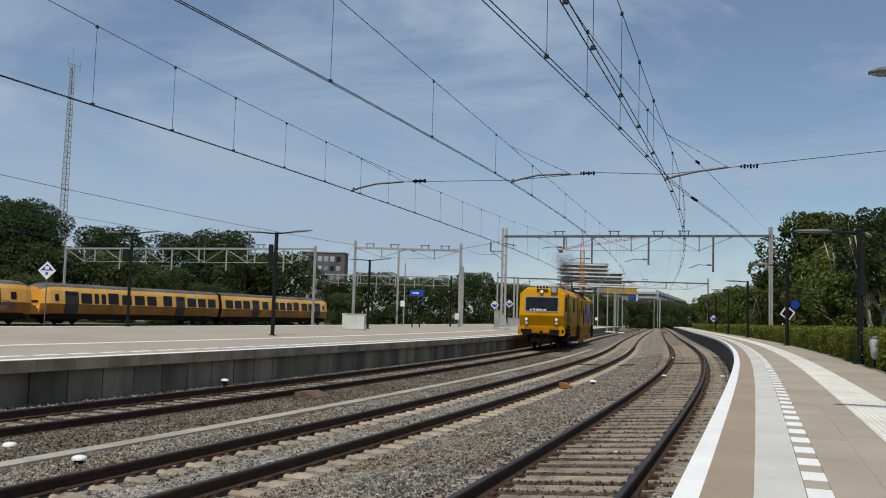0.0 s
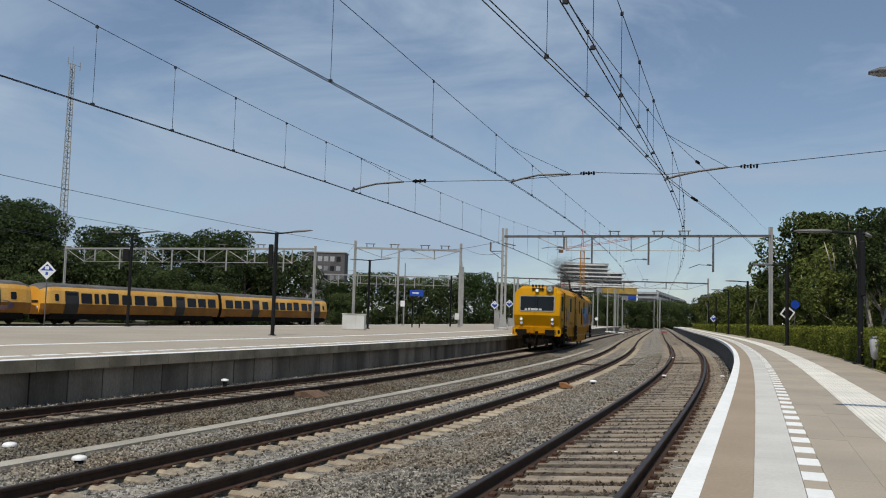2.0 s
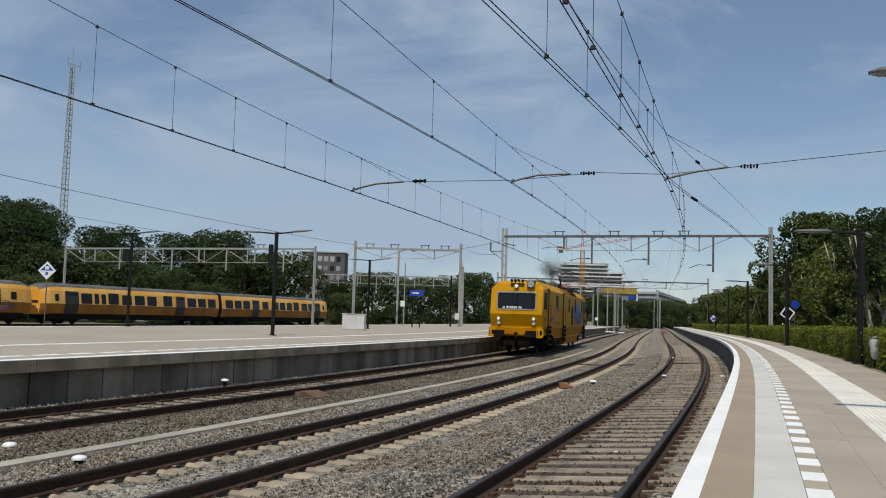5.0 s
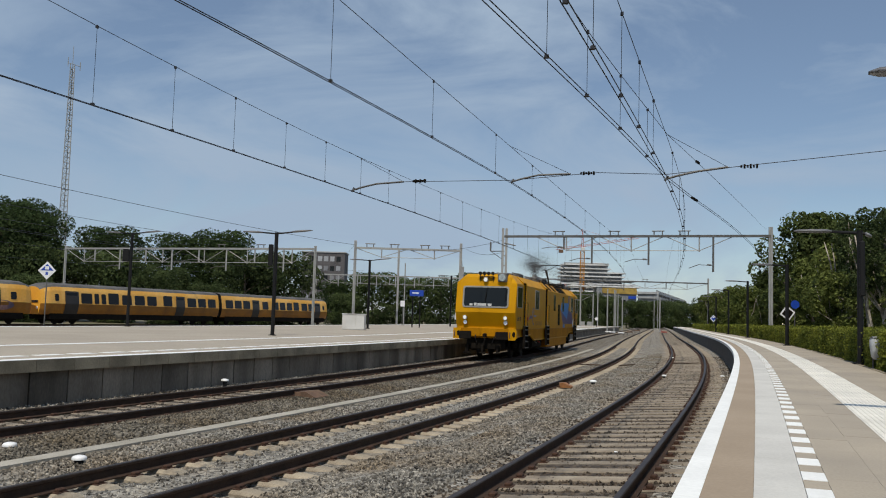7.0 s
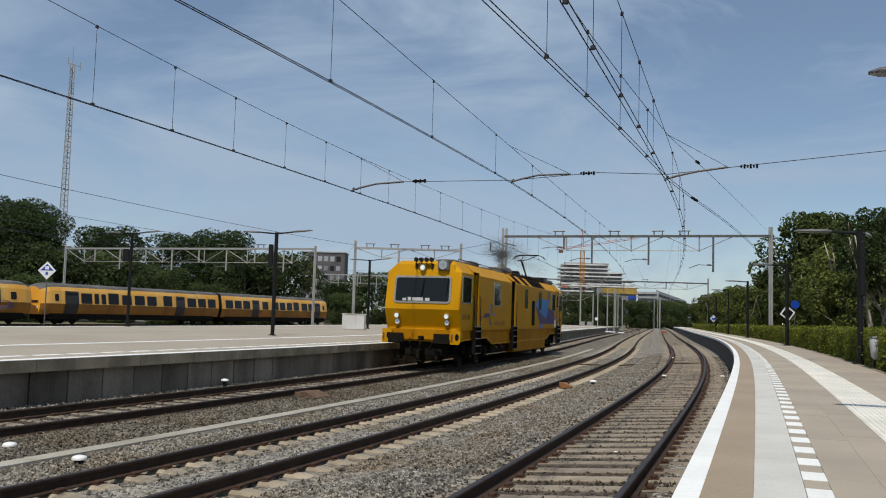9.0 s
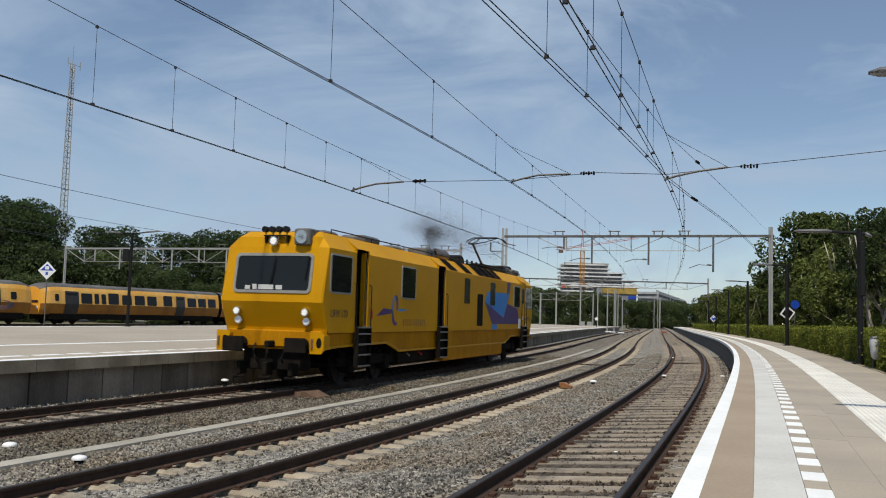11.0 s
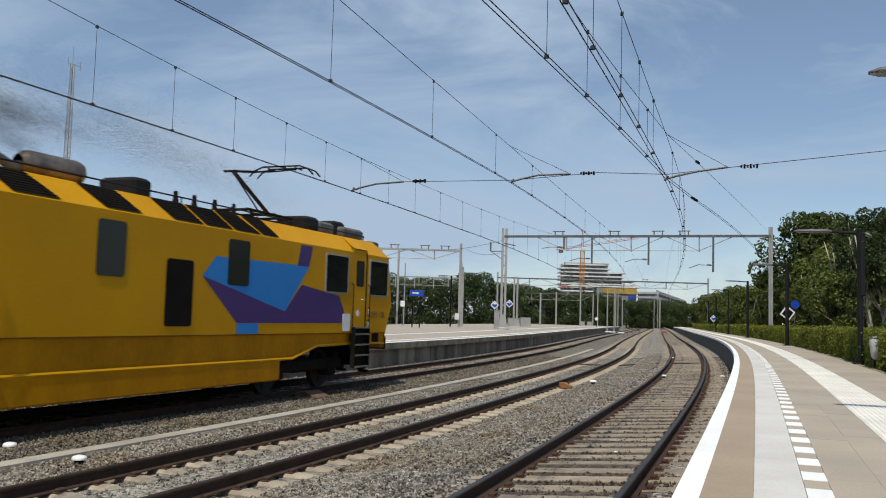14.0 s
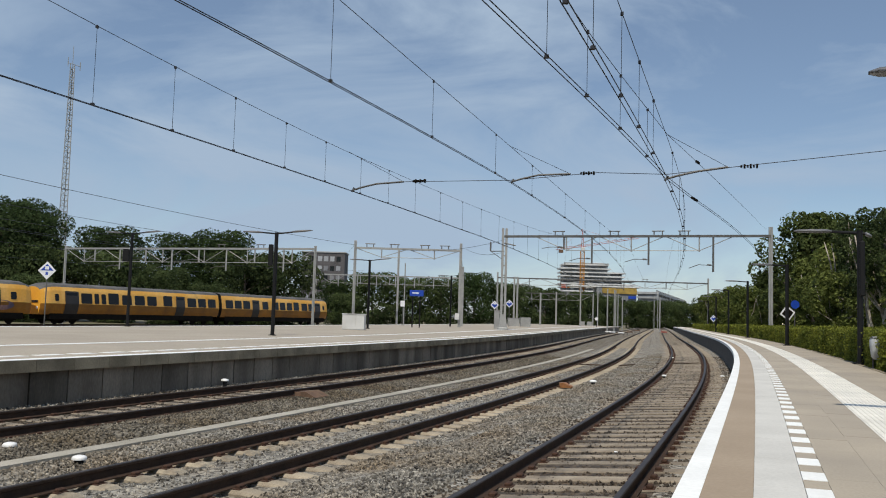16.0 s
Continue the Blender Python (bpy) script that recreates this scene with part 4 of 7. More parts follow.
def bogie(car, y):
    b = new("bogie")
    b.parent = car
    b.matrix_basis = Matrix.Translation((0, y, 0))
    fr = Shape()
    for x in (-1.02, 1.02):
        fr.box(x - 0.09, x + 0.09, -1.85, 1.85, 0.46, 0.74, 0, 0.04)
        for d in (-1.25, 1.25):
            fr.box(x - 0.15, x + 0.15, d - 0.2, d + 0.2, 0.30, 0.66, 0, 0.04)
            fr.tube([(x, d - 0.36, 0.5), (x, d - 0.36, 0.86)], 0.09, 8)
            fr.tube([(x, d + 0.36, 0.5), (x, d + 0.36, 0.86)], 0.09, 8)
    fr.box(-1.0, 1.0, -0.35, 0.35, 0.42, 0.80, 0, 0.04)
    part("bogie_frame", fr, M["under"], b, "dark oily bogie frame")
    for d in (-1.25, 1.25):
        ws = Shape()
        for x in (-0.74, 0.74):
            ws.tube([(x - 0.06, 0, 0), (x + 0.06, 0, 0)], 0.46, 28)
            ws.tube([(x * 0.95 - 0.015, 0, 0), (x * 0.95 + 0.015, 0, 0)], 0.49, 28)
            for k in range(6):
                a = k * math.pi / 3
                ws.box(x + math.copysign(0.055, x) - 0.02, x + math.copysign(0.055, x) + 0.02, -0.03, 0.03, 0.14, 0.36, 0, 0.0, Matrix.Rotation(a, 4, "X"))
        ws.tube([(-1.05, 0, 0), (1.05, 0, 0)], 0.085, 10)
        w = part("wheelset", ws, M["wheel"], b, "dusty steel wheelset", m=Matrix.Translation((0, d, 0.46)))
        WHEELS.append(w)


WHEELS = []


def lettering(text, size, parent, m, mat, label):
    cu = bpy.data.curves.new("lettering", "FONT")
    cu.body, cu.size, cu.extrude = text, size, 0.002
    tmp = bpy.data.objects.new("lettering", cu)
    scene.collection.objects.link(tmp)
    me = bpy.data.meshes.new_from_object(tmp.evaluated_get(bpy.context.evaluated_depsgraph_get()))
    bpy.data.objects.remove(tmp)
    me.materials.clear()
    me.materials.append(mat)
    ob = new("lettering", me)
    ob.parent, ob.matrix_basis = parent, m
    return tagged(ob, label)


def foil(car, name, pts, mat, label, side=1, h=0.004):
    x = side * (HALF + h)
    sh = Shape().add([(x, *p) for p in pts] + [(x - 0.004 * side, *p) for p in pts], [tuple(range(len(pts))), tuple(range(len(pts), 2 * len(pts)))])
    return part(name, sh, mat, car, label)


def build_railcar():
    car = thing("inspection_railcar", "bright yellow inspection railcar with raised pantograph and blue and purple panels", "train")
    # side walls with the door openings
    for side in (-1, 1):
        ends = [0.60] + [u for d in (DOORS if side > 0 else ()) for u in d] + [LENGTH - 0.60]
        for a, b in zip(ends[0::2], ends[1::2]):
            part("side_wall", Shape().box(min(side * HALF, side * (HALF - 0.06)), max(side * HALF, side * (HALF - 0.06)), a, b, FLOOR, EAVE), M["yellow"], car, "smooth yellow side wall")
        for a, b in DOORS if side > 0 else ():
            part("door_sill", Shape().box(HALF - 0.06, HALF, a, b, FLOOR, 1.50), M["yellow"], car, "yellow sill below the doorway")
        # chamfered roof edge and roof
        rf = Shape()
        us = [0.62] + [u for d in (DOORS if side > 0 else ()) for u in d] + [LENGTH - 0.62]
        for a, b in zip(us[0::2], us[1::2]):
            rf.sheet([[(side * HALF, u, EAVE), (side * 1.05, u, TOP)] for u in (a, b)])
        part("roof_slope", rf, M["yellow"], car, "sloping yellow roof edge")
    part("roof", Shape().box(-1.06, 1.06, 0.72, LENGTH - 0.72, TOP - 0.06, TOP, 0, 0.02), M["yellow"], car, "flat yellow roof")
    part("floor_frame", Shape().box(-1.36, 1.36, 0.5, LENGTH - 0.5, 1.02, 1.42, 0, 0.02), M["under"], car, "dark underframe")
    part("inner_wall", Shape().box(-0.5, -0.44, 0.7, LENGTH - 0.7, 1.42, 3.7), M["interior"], car, "interior partition coloured near-black for shade")
    # skirts below the seam, with the cut-outs over the bogies
    for side in (-1, 1):
        x = side * (HALF - 0.07)
        out = [(0.34, FLOOR - 0.005), (0.34, 0.98), (1.2, 1.02), (4.30, 1.06), (5.30, 0.80), (17.90, 0.80), (19.0, 1.06), (20.8, 1.09), (LENGTH - 0.34, 1.06), (LENGTH - 0.34, FLOOR - 0.005)]
        part("skirt", Shape().prism(out, "x", x - 0.05 * side, x), M["yellow_dirty"], car, "dirt-streaked yellow skirt with cut-outs over the wheels")
        lip = Shape()
        low = out[1:-1]
        for a, b in zip(low, low[1:]):
            lip.tube([(x + 0.012 * side, *a), (x + 0.012 * side, *b)], 0.036, 6)
        part("skirt_lip", lip, M["yellow"], car, "raised yellow lip along the skirt")
        part("seam", Shape().box(min(x, x + side * 0.025), max(x, x + side * 0.025), 0.34, LENGTH - 0.34, FLOOR - 0.02, FLOOR, 0, 0.004), M["mark"], car, "thin dark seam below the side wall")
        part("tank_box", Shape().box(min(x + side * 0.035, x - side * 0.5), max(x + side * 0.035, x - side * 0.5), 9.45, 17.38, 0.34, 0.80, 0, 0.03), M["yellow_dirty"], car, "low yellow equipment box")
        part("tank_box", Shape().box(min(x - side * 0.12, x - side * 0.6), max(x - side * 0.12, x - side * 0.6), 5.6, 8.4, 0.42, 0.82, 0, 0.03), M["under"], car, "dark underfloor tank")
    part("skirt_vent", Shape().box(HALF - 0.07, HALF - 0.055, 22.02, 22.40, 1.08, 1.33), M["interior"], car, "square vent patch in the skirt, coloured dark as shade")
    # added black block keeps light out and darkens the space under the floor
    part("underfloor_gear", Shape().box(-1.12, 1.12, 5.5, 17.3, 0.36, 1.05, 0, 0.06), M["under"], car, "black filler block added to deepen the shade under the floor")
    cab_end(car), cab_end(car, True)
    for u0, u1 in ((0.37, 1.65), (5.20, 6.43), (19.19, 20.40), (21.60, 22.78)):
        side_window(car, u0, u1, 2.32, 3.30)
        side_window(car, u0, u1, 2.32, 3.30, side=-1)
    for u0, u1 in ((11.60, 12.32), (15.19, 15.98)):
        side_window(car, u0, u1, 2.31, 3.29, False, "window_grey")
    part("vent_panel", Shape().prism(rounded(13.36, 14.13, 1.52, 2.74, 0.07), "x", HALF - 0.005, HALF + 0.012), M["interior"], car, "tall dark ventilation panel")
    # doors: two stand open, the last is shut
    for k, (a, b) in enumerate(DOORS):
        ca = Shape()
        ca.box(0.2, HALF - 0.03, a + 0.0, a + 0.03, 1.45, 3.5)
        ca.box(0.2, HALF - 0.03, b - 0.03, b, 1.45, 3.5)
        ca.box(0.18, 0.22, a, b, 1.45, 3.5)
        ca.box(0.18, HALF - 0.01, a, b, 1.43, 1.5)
        part("doorway", ca, M["interior"], car, "recessed doorway with a lining coloured dark for shade")
        hd = Shape()
        hd.add([(HALF, a, 3.42), (HALF, b, 3.42), (HALF, b, 3.52), (HALF, a, 3.52), (1.05, a, TOP), (1.05, b, TOP), (HALF - 0.02, a, 3.5), (HALF - 0.02, b, 3.5)], [(3, 2, 5, 4), (3, 4, 6), (2, 7, 5)])
        hd.add([(HALF, a, EAVE), (1.05, a, TOP), (HALF, a, 3.52)], [(0, 1, 2)])
        hd.add([(HALF, b, EAVE), (1.05, b, TOP), (HALF, b, 3.52)], [(0, 1, 2)])
        part("door_hood", hd, M["yellow"], car, "yellow hood over the doorway")
        if k == 2:
            d = part("door", Shape().box(HALF - 0.05, HALF - 0.015, a + 0.01, b - 0.01, 1.5, 3.5, 0, 0.01), M["yellow"], car, "closed yellow side door")
            part("door_pane", Shape().prism(rounded(a + 0.22, b - 0.14, 2.55, 3.22, 0.07), "x", HALF - 0.02, HALF - 0.006), M["window_grey"], d, "small door window")
            part("round_sticker", Shape().tube([(HALF - 0.018, a + 0.36, 1.86), (HALF - 0.010, a + 0.36, 1.86)], 0.085, 14), M["sign_white"], d, "small round white sticker")
            part("door_handle", Shape().tube([(HALF - 0.02, a + 0.55, 2.22), (HALF + 0.02, a + 0.55, 2.22), (HALF + 0.02, a + 0.70, 2.22)], 0.018, 6), M["chrome"], d, "small metal door handle")
            part("door_gap", Shape().box(HALF - 0.03, HALF + 0.004, b - 0.012, b + 0.012, 1.5, 3.46), M["interior"], d, "dark gap beside the door")
        else:
            # the second open door is near-black, its doorway's shade put into the colour
            d = part("door", Shape().box(HALF - 0.20, HALF - 0.06, b - 0.10, b - 0.05, 1.5, 3.46, 0, 0.01), M["yellow" if k == 0 else "interior"], car, "inward opened side door, yellow first, second coloured dark for shade")
            part("door_seal", Shape().box(HALF - 0.055, HALF - 0.02, b - 0.09, b - 0.055, 1.52, 3.35), M["chrome"], d, "bright metal door edge")
        ladder(car, a + 0.02, b + 0.05)
        for u in (a - 0.06, b + 0.09):
            hr = Shape()
            x = HALF + 0.07
            hr.tube([(HALF, u, 2.62), (x, u, 2.58), (x, u, 2.5), (x, u, 1.2 if u < a else 1.0), (HALF, u, 0.96)], 0.016, 6)
            part("handrail", hr, M["under"], car, "thin vertical handrail")
    part("fire_marker", Shape().box(HALF + 0.03, HALF + 0.09, 2.86, 2.93, 1.70, 1.95, 0, 0.02), M["red"], car, "small red extinguisher tag")
    part("notice_plate", Shape().prism(rounded(20.16, 20.56, 1.40, 1.84, 0.05), "x", HALF + 0.008, HALF + 0.016), M["sign_white"], car, "white rounded notice plate")
    red = part("sticker", Shape().box(HALF, HALF + 0.006, 21.56, 21.68, 1.80, 2.02), M["red"], car, "small red and white sticker")
    part("mark", Shape().box(HALF + 0.006, HALF + 0.009, 21.60, 21.64, 1.84, 1.98), M["sign_white"], red)
    green = part("sticker", Shape().box(HALF, HALF + 0.006, 21.56, 21.68, 1.46, 1.70), M["sticker_green"], car, "small green and white sticker")
    part("mark", Shape().box(HALF + 0.006, HALF + 0.009, 21.59, 21.65, 1.52, 1.64), M["sign_white"], green)
    # foil panels
    foil(car, "blue_panel", [(14.41, 2.48), (14.82, 2.88), (18.43, 2.91), (17.42, 1.85)], M["blue"], "bright blue angular panel")
    foil(car, "purple_panel", [(14.41, 2.48), (15.60, 1.59), (20.45, 1.60), (19.95, 2.27), (18.11, 2.47), (17.42, 1.85)], M["purple"], "dark purple angular panel", h=0.005)
    foil(car, "purple_panel", [(18.02, 3.38), (18.56, 3.38), (18.40, 2.90), (17.89, 2.89)], M["purple"], "small dark purple panel", h=0.006)
    foil(car, "blue_panel", [(15.60, 1.58), (16.38, 1.58), (16.38, 1.37), (15.60, 1.37)], M["blue"], "small bright blue panel", h=0.006)
    # emblem of plain strokes
    foil(car, "emblem_stroke", [(3.38, 1.80), (3.85, 2.02), (4.50, 2.00), (4.62, 1.93), (4.45, 1.88)], M["purple"], "purple wing-shaped stroke")
    foil(car, "emblem_stroke", [(4.62, 1.95), (4.52, 1.90), (4.52, 1.70), (4.66, 1.56), (4.85, 1.53), (4.98, 1.64), (4.80, 1.62), (4.68, 1.74)], M["purple"], "purple curved stroke", h=0.005)
    foil(car, "emblem_stroke", [(4.52, 2.0), (4.54, 2.2), (4.62, 2.34), (4.72, 2.40), (4.66, 2.2), (4.63, 1.97)], M["blue"], "blue curved stroke", h=0.006)
    foil(car, "emblem_stroke", [(4.72, 2.40), (4.85, 2.42), (4.97, 2.32), (5.0, 2.14), (4.93, 1.96), (4.86, 2.0), (4.88, 2.2)], M["purple"], "purple curved stroke", h=0.005)
    foil(car, "emblem_stroke", [(4.95, 1.97), (5.10, 2.03), (5.85, 2.01), (5.3, 1.95)], M["blue"], "blue wing-shaped stroke", h=0.004)
    for i in range(11):
        u = 5.42 + 0.187 * i
        ba = Shape().box(HALF + 0.001, HALF + 0.005, u, u + (0.04 if i == 4 else 0.075), 1.53, 1.73)
        part("brand_bar", ba, M["mark"], car, "faded brown brand mark")
    flat = Matrix(((0, 0, 1, 0), (1, 0, 0, 0), (0, 1, 0, 0), (0, 0, 0, 1)))
    lettering("UFM 120", 0.27, car, Matrix.Translation((HALF + 0.003, 0.46, 1.745)) @ flat, M["letter"], "dark number lettering")
    lettering("UFM 120", 0.25, car, Matrix.Translation((HALF + 0.003, 21.70, 1.75)) @ flat, M["letter"], "dark number lettering")
    # roof slope louvres
    for a0, a1, b0, b1 in ((9.67, 10.42, 9.95, 10.85), (11.46, 12.34, 11.83, 12.69), (13.25, 14.15, 13.55, 14.40), (14.24, 15.10, 14.50, 15.37), (15.18, 15.93, 15.47, 16.38), (16.10, 16.84, 16.48, 17.10)):
        lo = Shape()
        q = lambda u, k: (HALF + (1.05 - HALF) * k + 0.01, u, EAVE + (TOP - EAVE) * k + 0.01)
        p = [q(a0, 0.98), q(a1, 0.98), q(b1, 0.06), q(b0, 0.06)]
        lo.add(p, [(0, 1, 2, 3)])
        for k in range(1, 9):
            w = k / 9
            l0, l1 = Vector(p[0]).lerp(Vector(p[3]), w), Vector(p[1]).lerp(Vector(p[2]), w)
            lo.tube([l0 + Vector((0.004, 0, 0.004)), l1 + Vector((0.004, 0, 0.004))], 0.006, 4)
        part("louvre", lo, M["interior"], car, "black slatted roof louvre")
    # roof gear
    for x0, x1, u0, u1, z1, mat in ((0.15, 0.9, 1.05, 1.9, 3.93, "roof_grey"), (0.1, 0.9, 3.55, 4.75, 4.05, "roof_grey"), (0.3, 0.85, 5.9, 6.8, 3.96, "roof_grey"), (0.1, 0.85, 9.0, 9.85, 4.15, "roof_grey"), (-0.2, 0.7, 13.25, 13.75, 4.22, "black"), (0.0, 0.9, 19.1, 19.75, 4.19, "black"), (0.1, 0.9, 19.75, 20.55, 4.14, "roof_grey"), (0.2, 0.75, 20.8, 21.4, 4.26, "black"), (-0.1, 0.95, 20.95, 22.15, 4.12, "roof_grey")):
        part("roof_box", Shape().box(x0, x1, u0, u1, TOP - 0.01, z1, 0, 0.06), M[mat], car, "weathered roof equipment box")
    ex = Shape()
    for k, (u, r) in enumerate(((10.85, 0.12), (10.95, 0.19), (11.10, 0.215), (12.00, 0.215), (12.13, 0.19), (12.20, 0.12))):
        ex.sheet([[(0.45 + rr * math.cos(a * 0.3927), uu, 4.08 + rr * math.sin(a * 0.3927)) for a in range(16)] for uu, rr in ((u, r), ((10.95, 11.10, 12.00, 12.13, 12.20, 12.21)[k], (0.19, 0.215, 0.215, 0.19, 0.12, 0.004)[k]))], 0, True)
    part("silencer", ex, M["exhaust"], car, "heat-stained exhaust silencer drum", smooth=True)
    pi = Shape()
    pi.tube([(0.45, 11.05, 4.05), (0.45, 10.75, 3.98), (0.45, 10.45, 4.08), (0.45, 10.2, 4.26)], 0.085, 9)
    part("exhaust_pipe", pi, M["roof_grey"], car, "bent dark exhaust pipe")
    ra = Shape()
    ra.tube([(1.02, u, TOP + 0.12) for u in steps(1.2, 22.0, 1.3)], 0.016, 5)
    for u in steps(1.2, 22.0, 2.6):
        ra.tube([(1.02, u, TOP - 0.01), (1.02, u, TOP + 0.12)], 0.014, 5)
    part("roof_rail", ra, M["black"], car, "thin black roof rail")
    for u in (14.9, 15.5, 16.2, 16.9):
        ins = Shape()
        ins.tube([(0.3, u, TOP), (0.3, u, TOP + 0.10), (0.3, u, TOP + 0.2), (0.3, u, TOP + 0.36)], 0.09, 8, r2=0.04)
        part("insulator", ins, M["under"], car, "dark roof insulator")
    # pantograph, raised to the wire
    pg = new("pantograph")
    pg.parent = car
    pg.matrix_basis = Matrix.Translation((0, 17.0, 0))
    tagged(pg, "raised single-arm pantograph touching the wire")
    ba = Shape()
    for x in (-0.45, 0.45):
        ba.tube([(x, 0.2, 4.12), (x, 2.9, 4.10)], 0.035, 6)
        for u in (0.4, 2.6):
            ba.tube([(x, u, TOP), (x, u, 4.12)], 0.05, 8)
    for u in (0.3, 1.3, 2.1, 2.8):
        ba.tube([(-0.5, u, 4.12), (0.5, u, 4.12)], 0.035, 6)
    part("base_frame", ba, M["under"], pg, "dark pantograph base")
    arm = Shape()
    arm.tube([(0, 1.75, 4.2), (0, 0.25, 4.98)], 0.05, 7)
    arm.tube([(0.12, 1.2, 4.15), (0.12, 0.12, 4.9)], 0.02, 5)
    part("lower_arm", arm, M["black"], pg, "black lower arm")
    up = Shape()
    for x in (-0.22, 0.22):
        up.tube([(x * 0.4, 0.0, 4.96), (x, 1.4, 5.16), (x * 1.6, 2.4, 5.38)], 0.022, 6)
    up.tube([(-0.18, 0.15, 4.98), (0.18, 0.15, 4.98)], 0.03, 6)
    part("upper_arm", up, M["under"], pg, "thin forked upper arm")
    hd = Shape()
    for u in (2.25, 2.6):
        hd.tube([(-0.95, u, 5.22), (-0.8, u, 5.36), (-0.55, u, 5.445), (0.55, u, 5.445), (0.8, u, 5.36), (0.95, u, 5.22)], 0.022, 6)
    hd.tube([(-0.4, 2.25, 5.40), (-0.4, 2.6, 5.40)], 0.02, 5)
    hd.tube([(0.4, 2.25, 5.40), (0.4, 2.6, 5.40)], 0.02, 5)
    part("contact_strip", hd, M["under"], pg, "dark contact head with curved horns")
    bogie(car, 3.6), bogie(car, 18.9)
    for u, n in ((6.2, 0.34), (7.3, 0.3)):
        va = Shape()
        va.tube([(HALF - 0.25, u, 0.72), (HALF - 0.12, u, 0.68), (HALF - 0.08, u + 0.08, 0.62)], 0.03, 6)
        part("valve", va, M["red"] if u > 7 else M["bright_step"], car, "small valve under the skirt")
    return car


# ---- overhead line ----
def overhead(t, contact, messenger, droppers, label, s0=-20, s1=170, side=0.0, r=0.008, gap=0.026):
    """One wire run over a track: two contact wires, the messenger above and its droppers."""
    ov = thing("overhead_line", label, "overhead line", group="overhead lines")
    o = side if callable(side) else (lambda s: side)
    for d in (-gap, gap):
        part("contact_wire", Shape().tube([at(t, s, o(s) + d, contact(s)) for s in steps(s0, s1, 2.0)], r, 5), M["wire"], ov)
    part("messenger_wire", Shape().tube([at(t, s, o(s), messenger(s)) for s in steps(s0, s1, 2.0)], r * 0.85, 5), M["wire"], ov)
    for s in droppers:
        sh = Shape().tube([at(t, s, o(s), messenger(s)), at(t, s, o(s), contact(s))], 0.0045, 4)
        c, m = at(t, s, o(s), contact(s)), at(t, s, o(s), messenger(s))
        sh.box(c.x - 0.03, c.x + 0.03, c.y - 0.03, c.y + 0.03, c.z - 0.005, c.z + 0.04)
        sh.box(m.x - 0.02, m.x + 0.02, m.y - 0.03, m.y + 0.03, m.z - 0.04, m.z + 0.01)
        part("dropper", sh, M["wire"], ov)
    return ov


def sag(low, s_low, k0, k1, cap):
    return lambda s: min(cap, low + (k0 if s < s_low else k1) * (s - s_low) ** 2)


def pull_off(t, s, arm_o, z, zc, zm, o0=0.0):
    """A curved registration arm with its stay and a ribbed insulator."""
    p = thing("registration_arm", "curved steel pull-off arm with a dark insulator", "registration arm", group="pull-off arms")
    a = [at(t, s, o0, zc + 0.03), at(t, s, o0 + 0.25, zc + 0.10), at(t, s, o0 + 0.75, zc + 0.20), at(t, s, o0 + arm_o, z)]
    part("arm", Shape().tube(a, 0.028, 6), M["galv_dark"], p)
    part("stay", Shape().tube([at(t, s - 0.4, o0, zm), at(t, s, o0 + arm_o, z)], 0.006, 4), M["wire"], p)
    ins = Shape()
    for k in range(6):
        q = [at(t, s, o0 + arm_o + 0.28 + 0.07 * k + d, z + 0.01) for d in (0, 0.045)]
        ins.tube(q, 0.055 if k % 2 else 0.035, 8)
    part("insulator", ins, M["under"], p)
    part("clamp", Shape().tube([at(t, s, o0 - 0.05, zc - 0.02), at(t, s, o0 + 0.03, zc + 0.10)], 0.03, 6), M["galv_dark"], p)
    return p


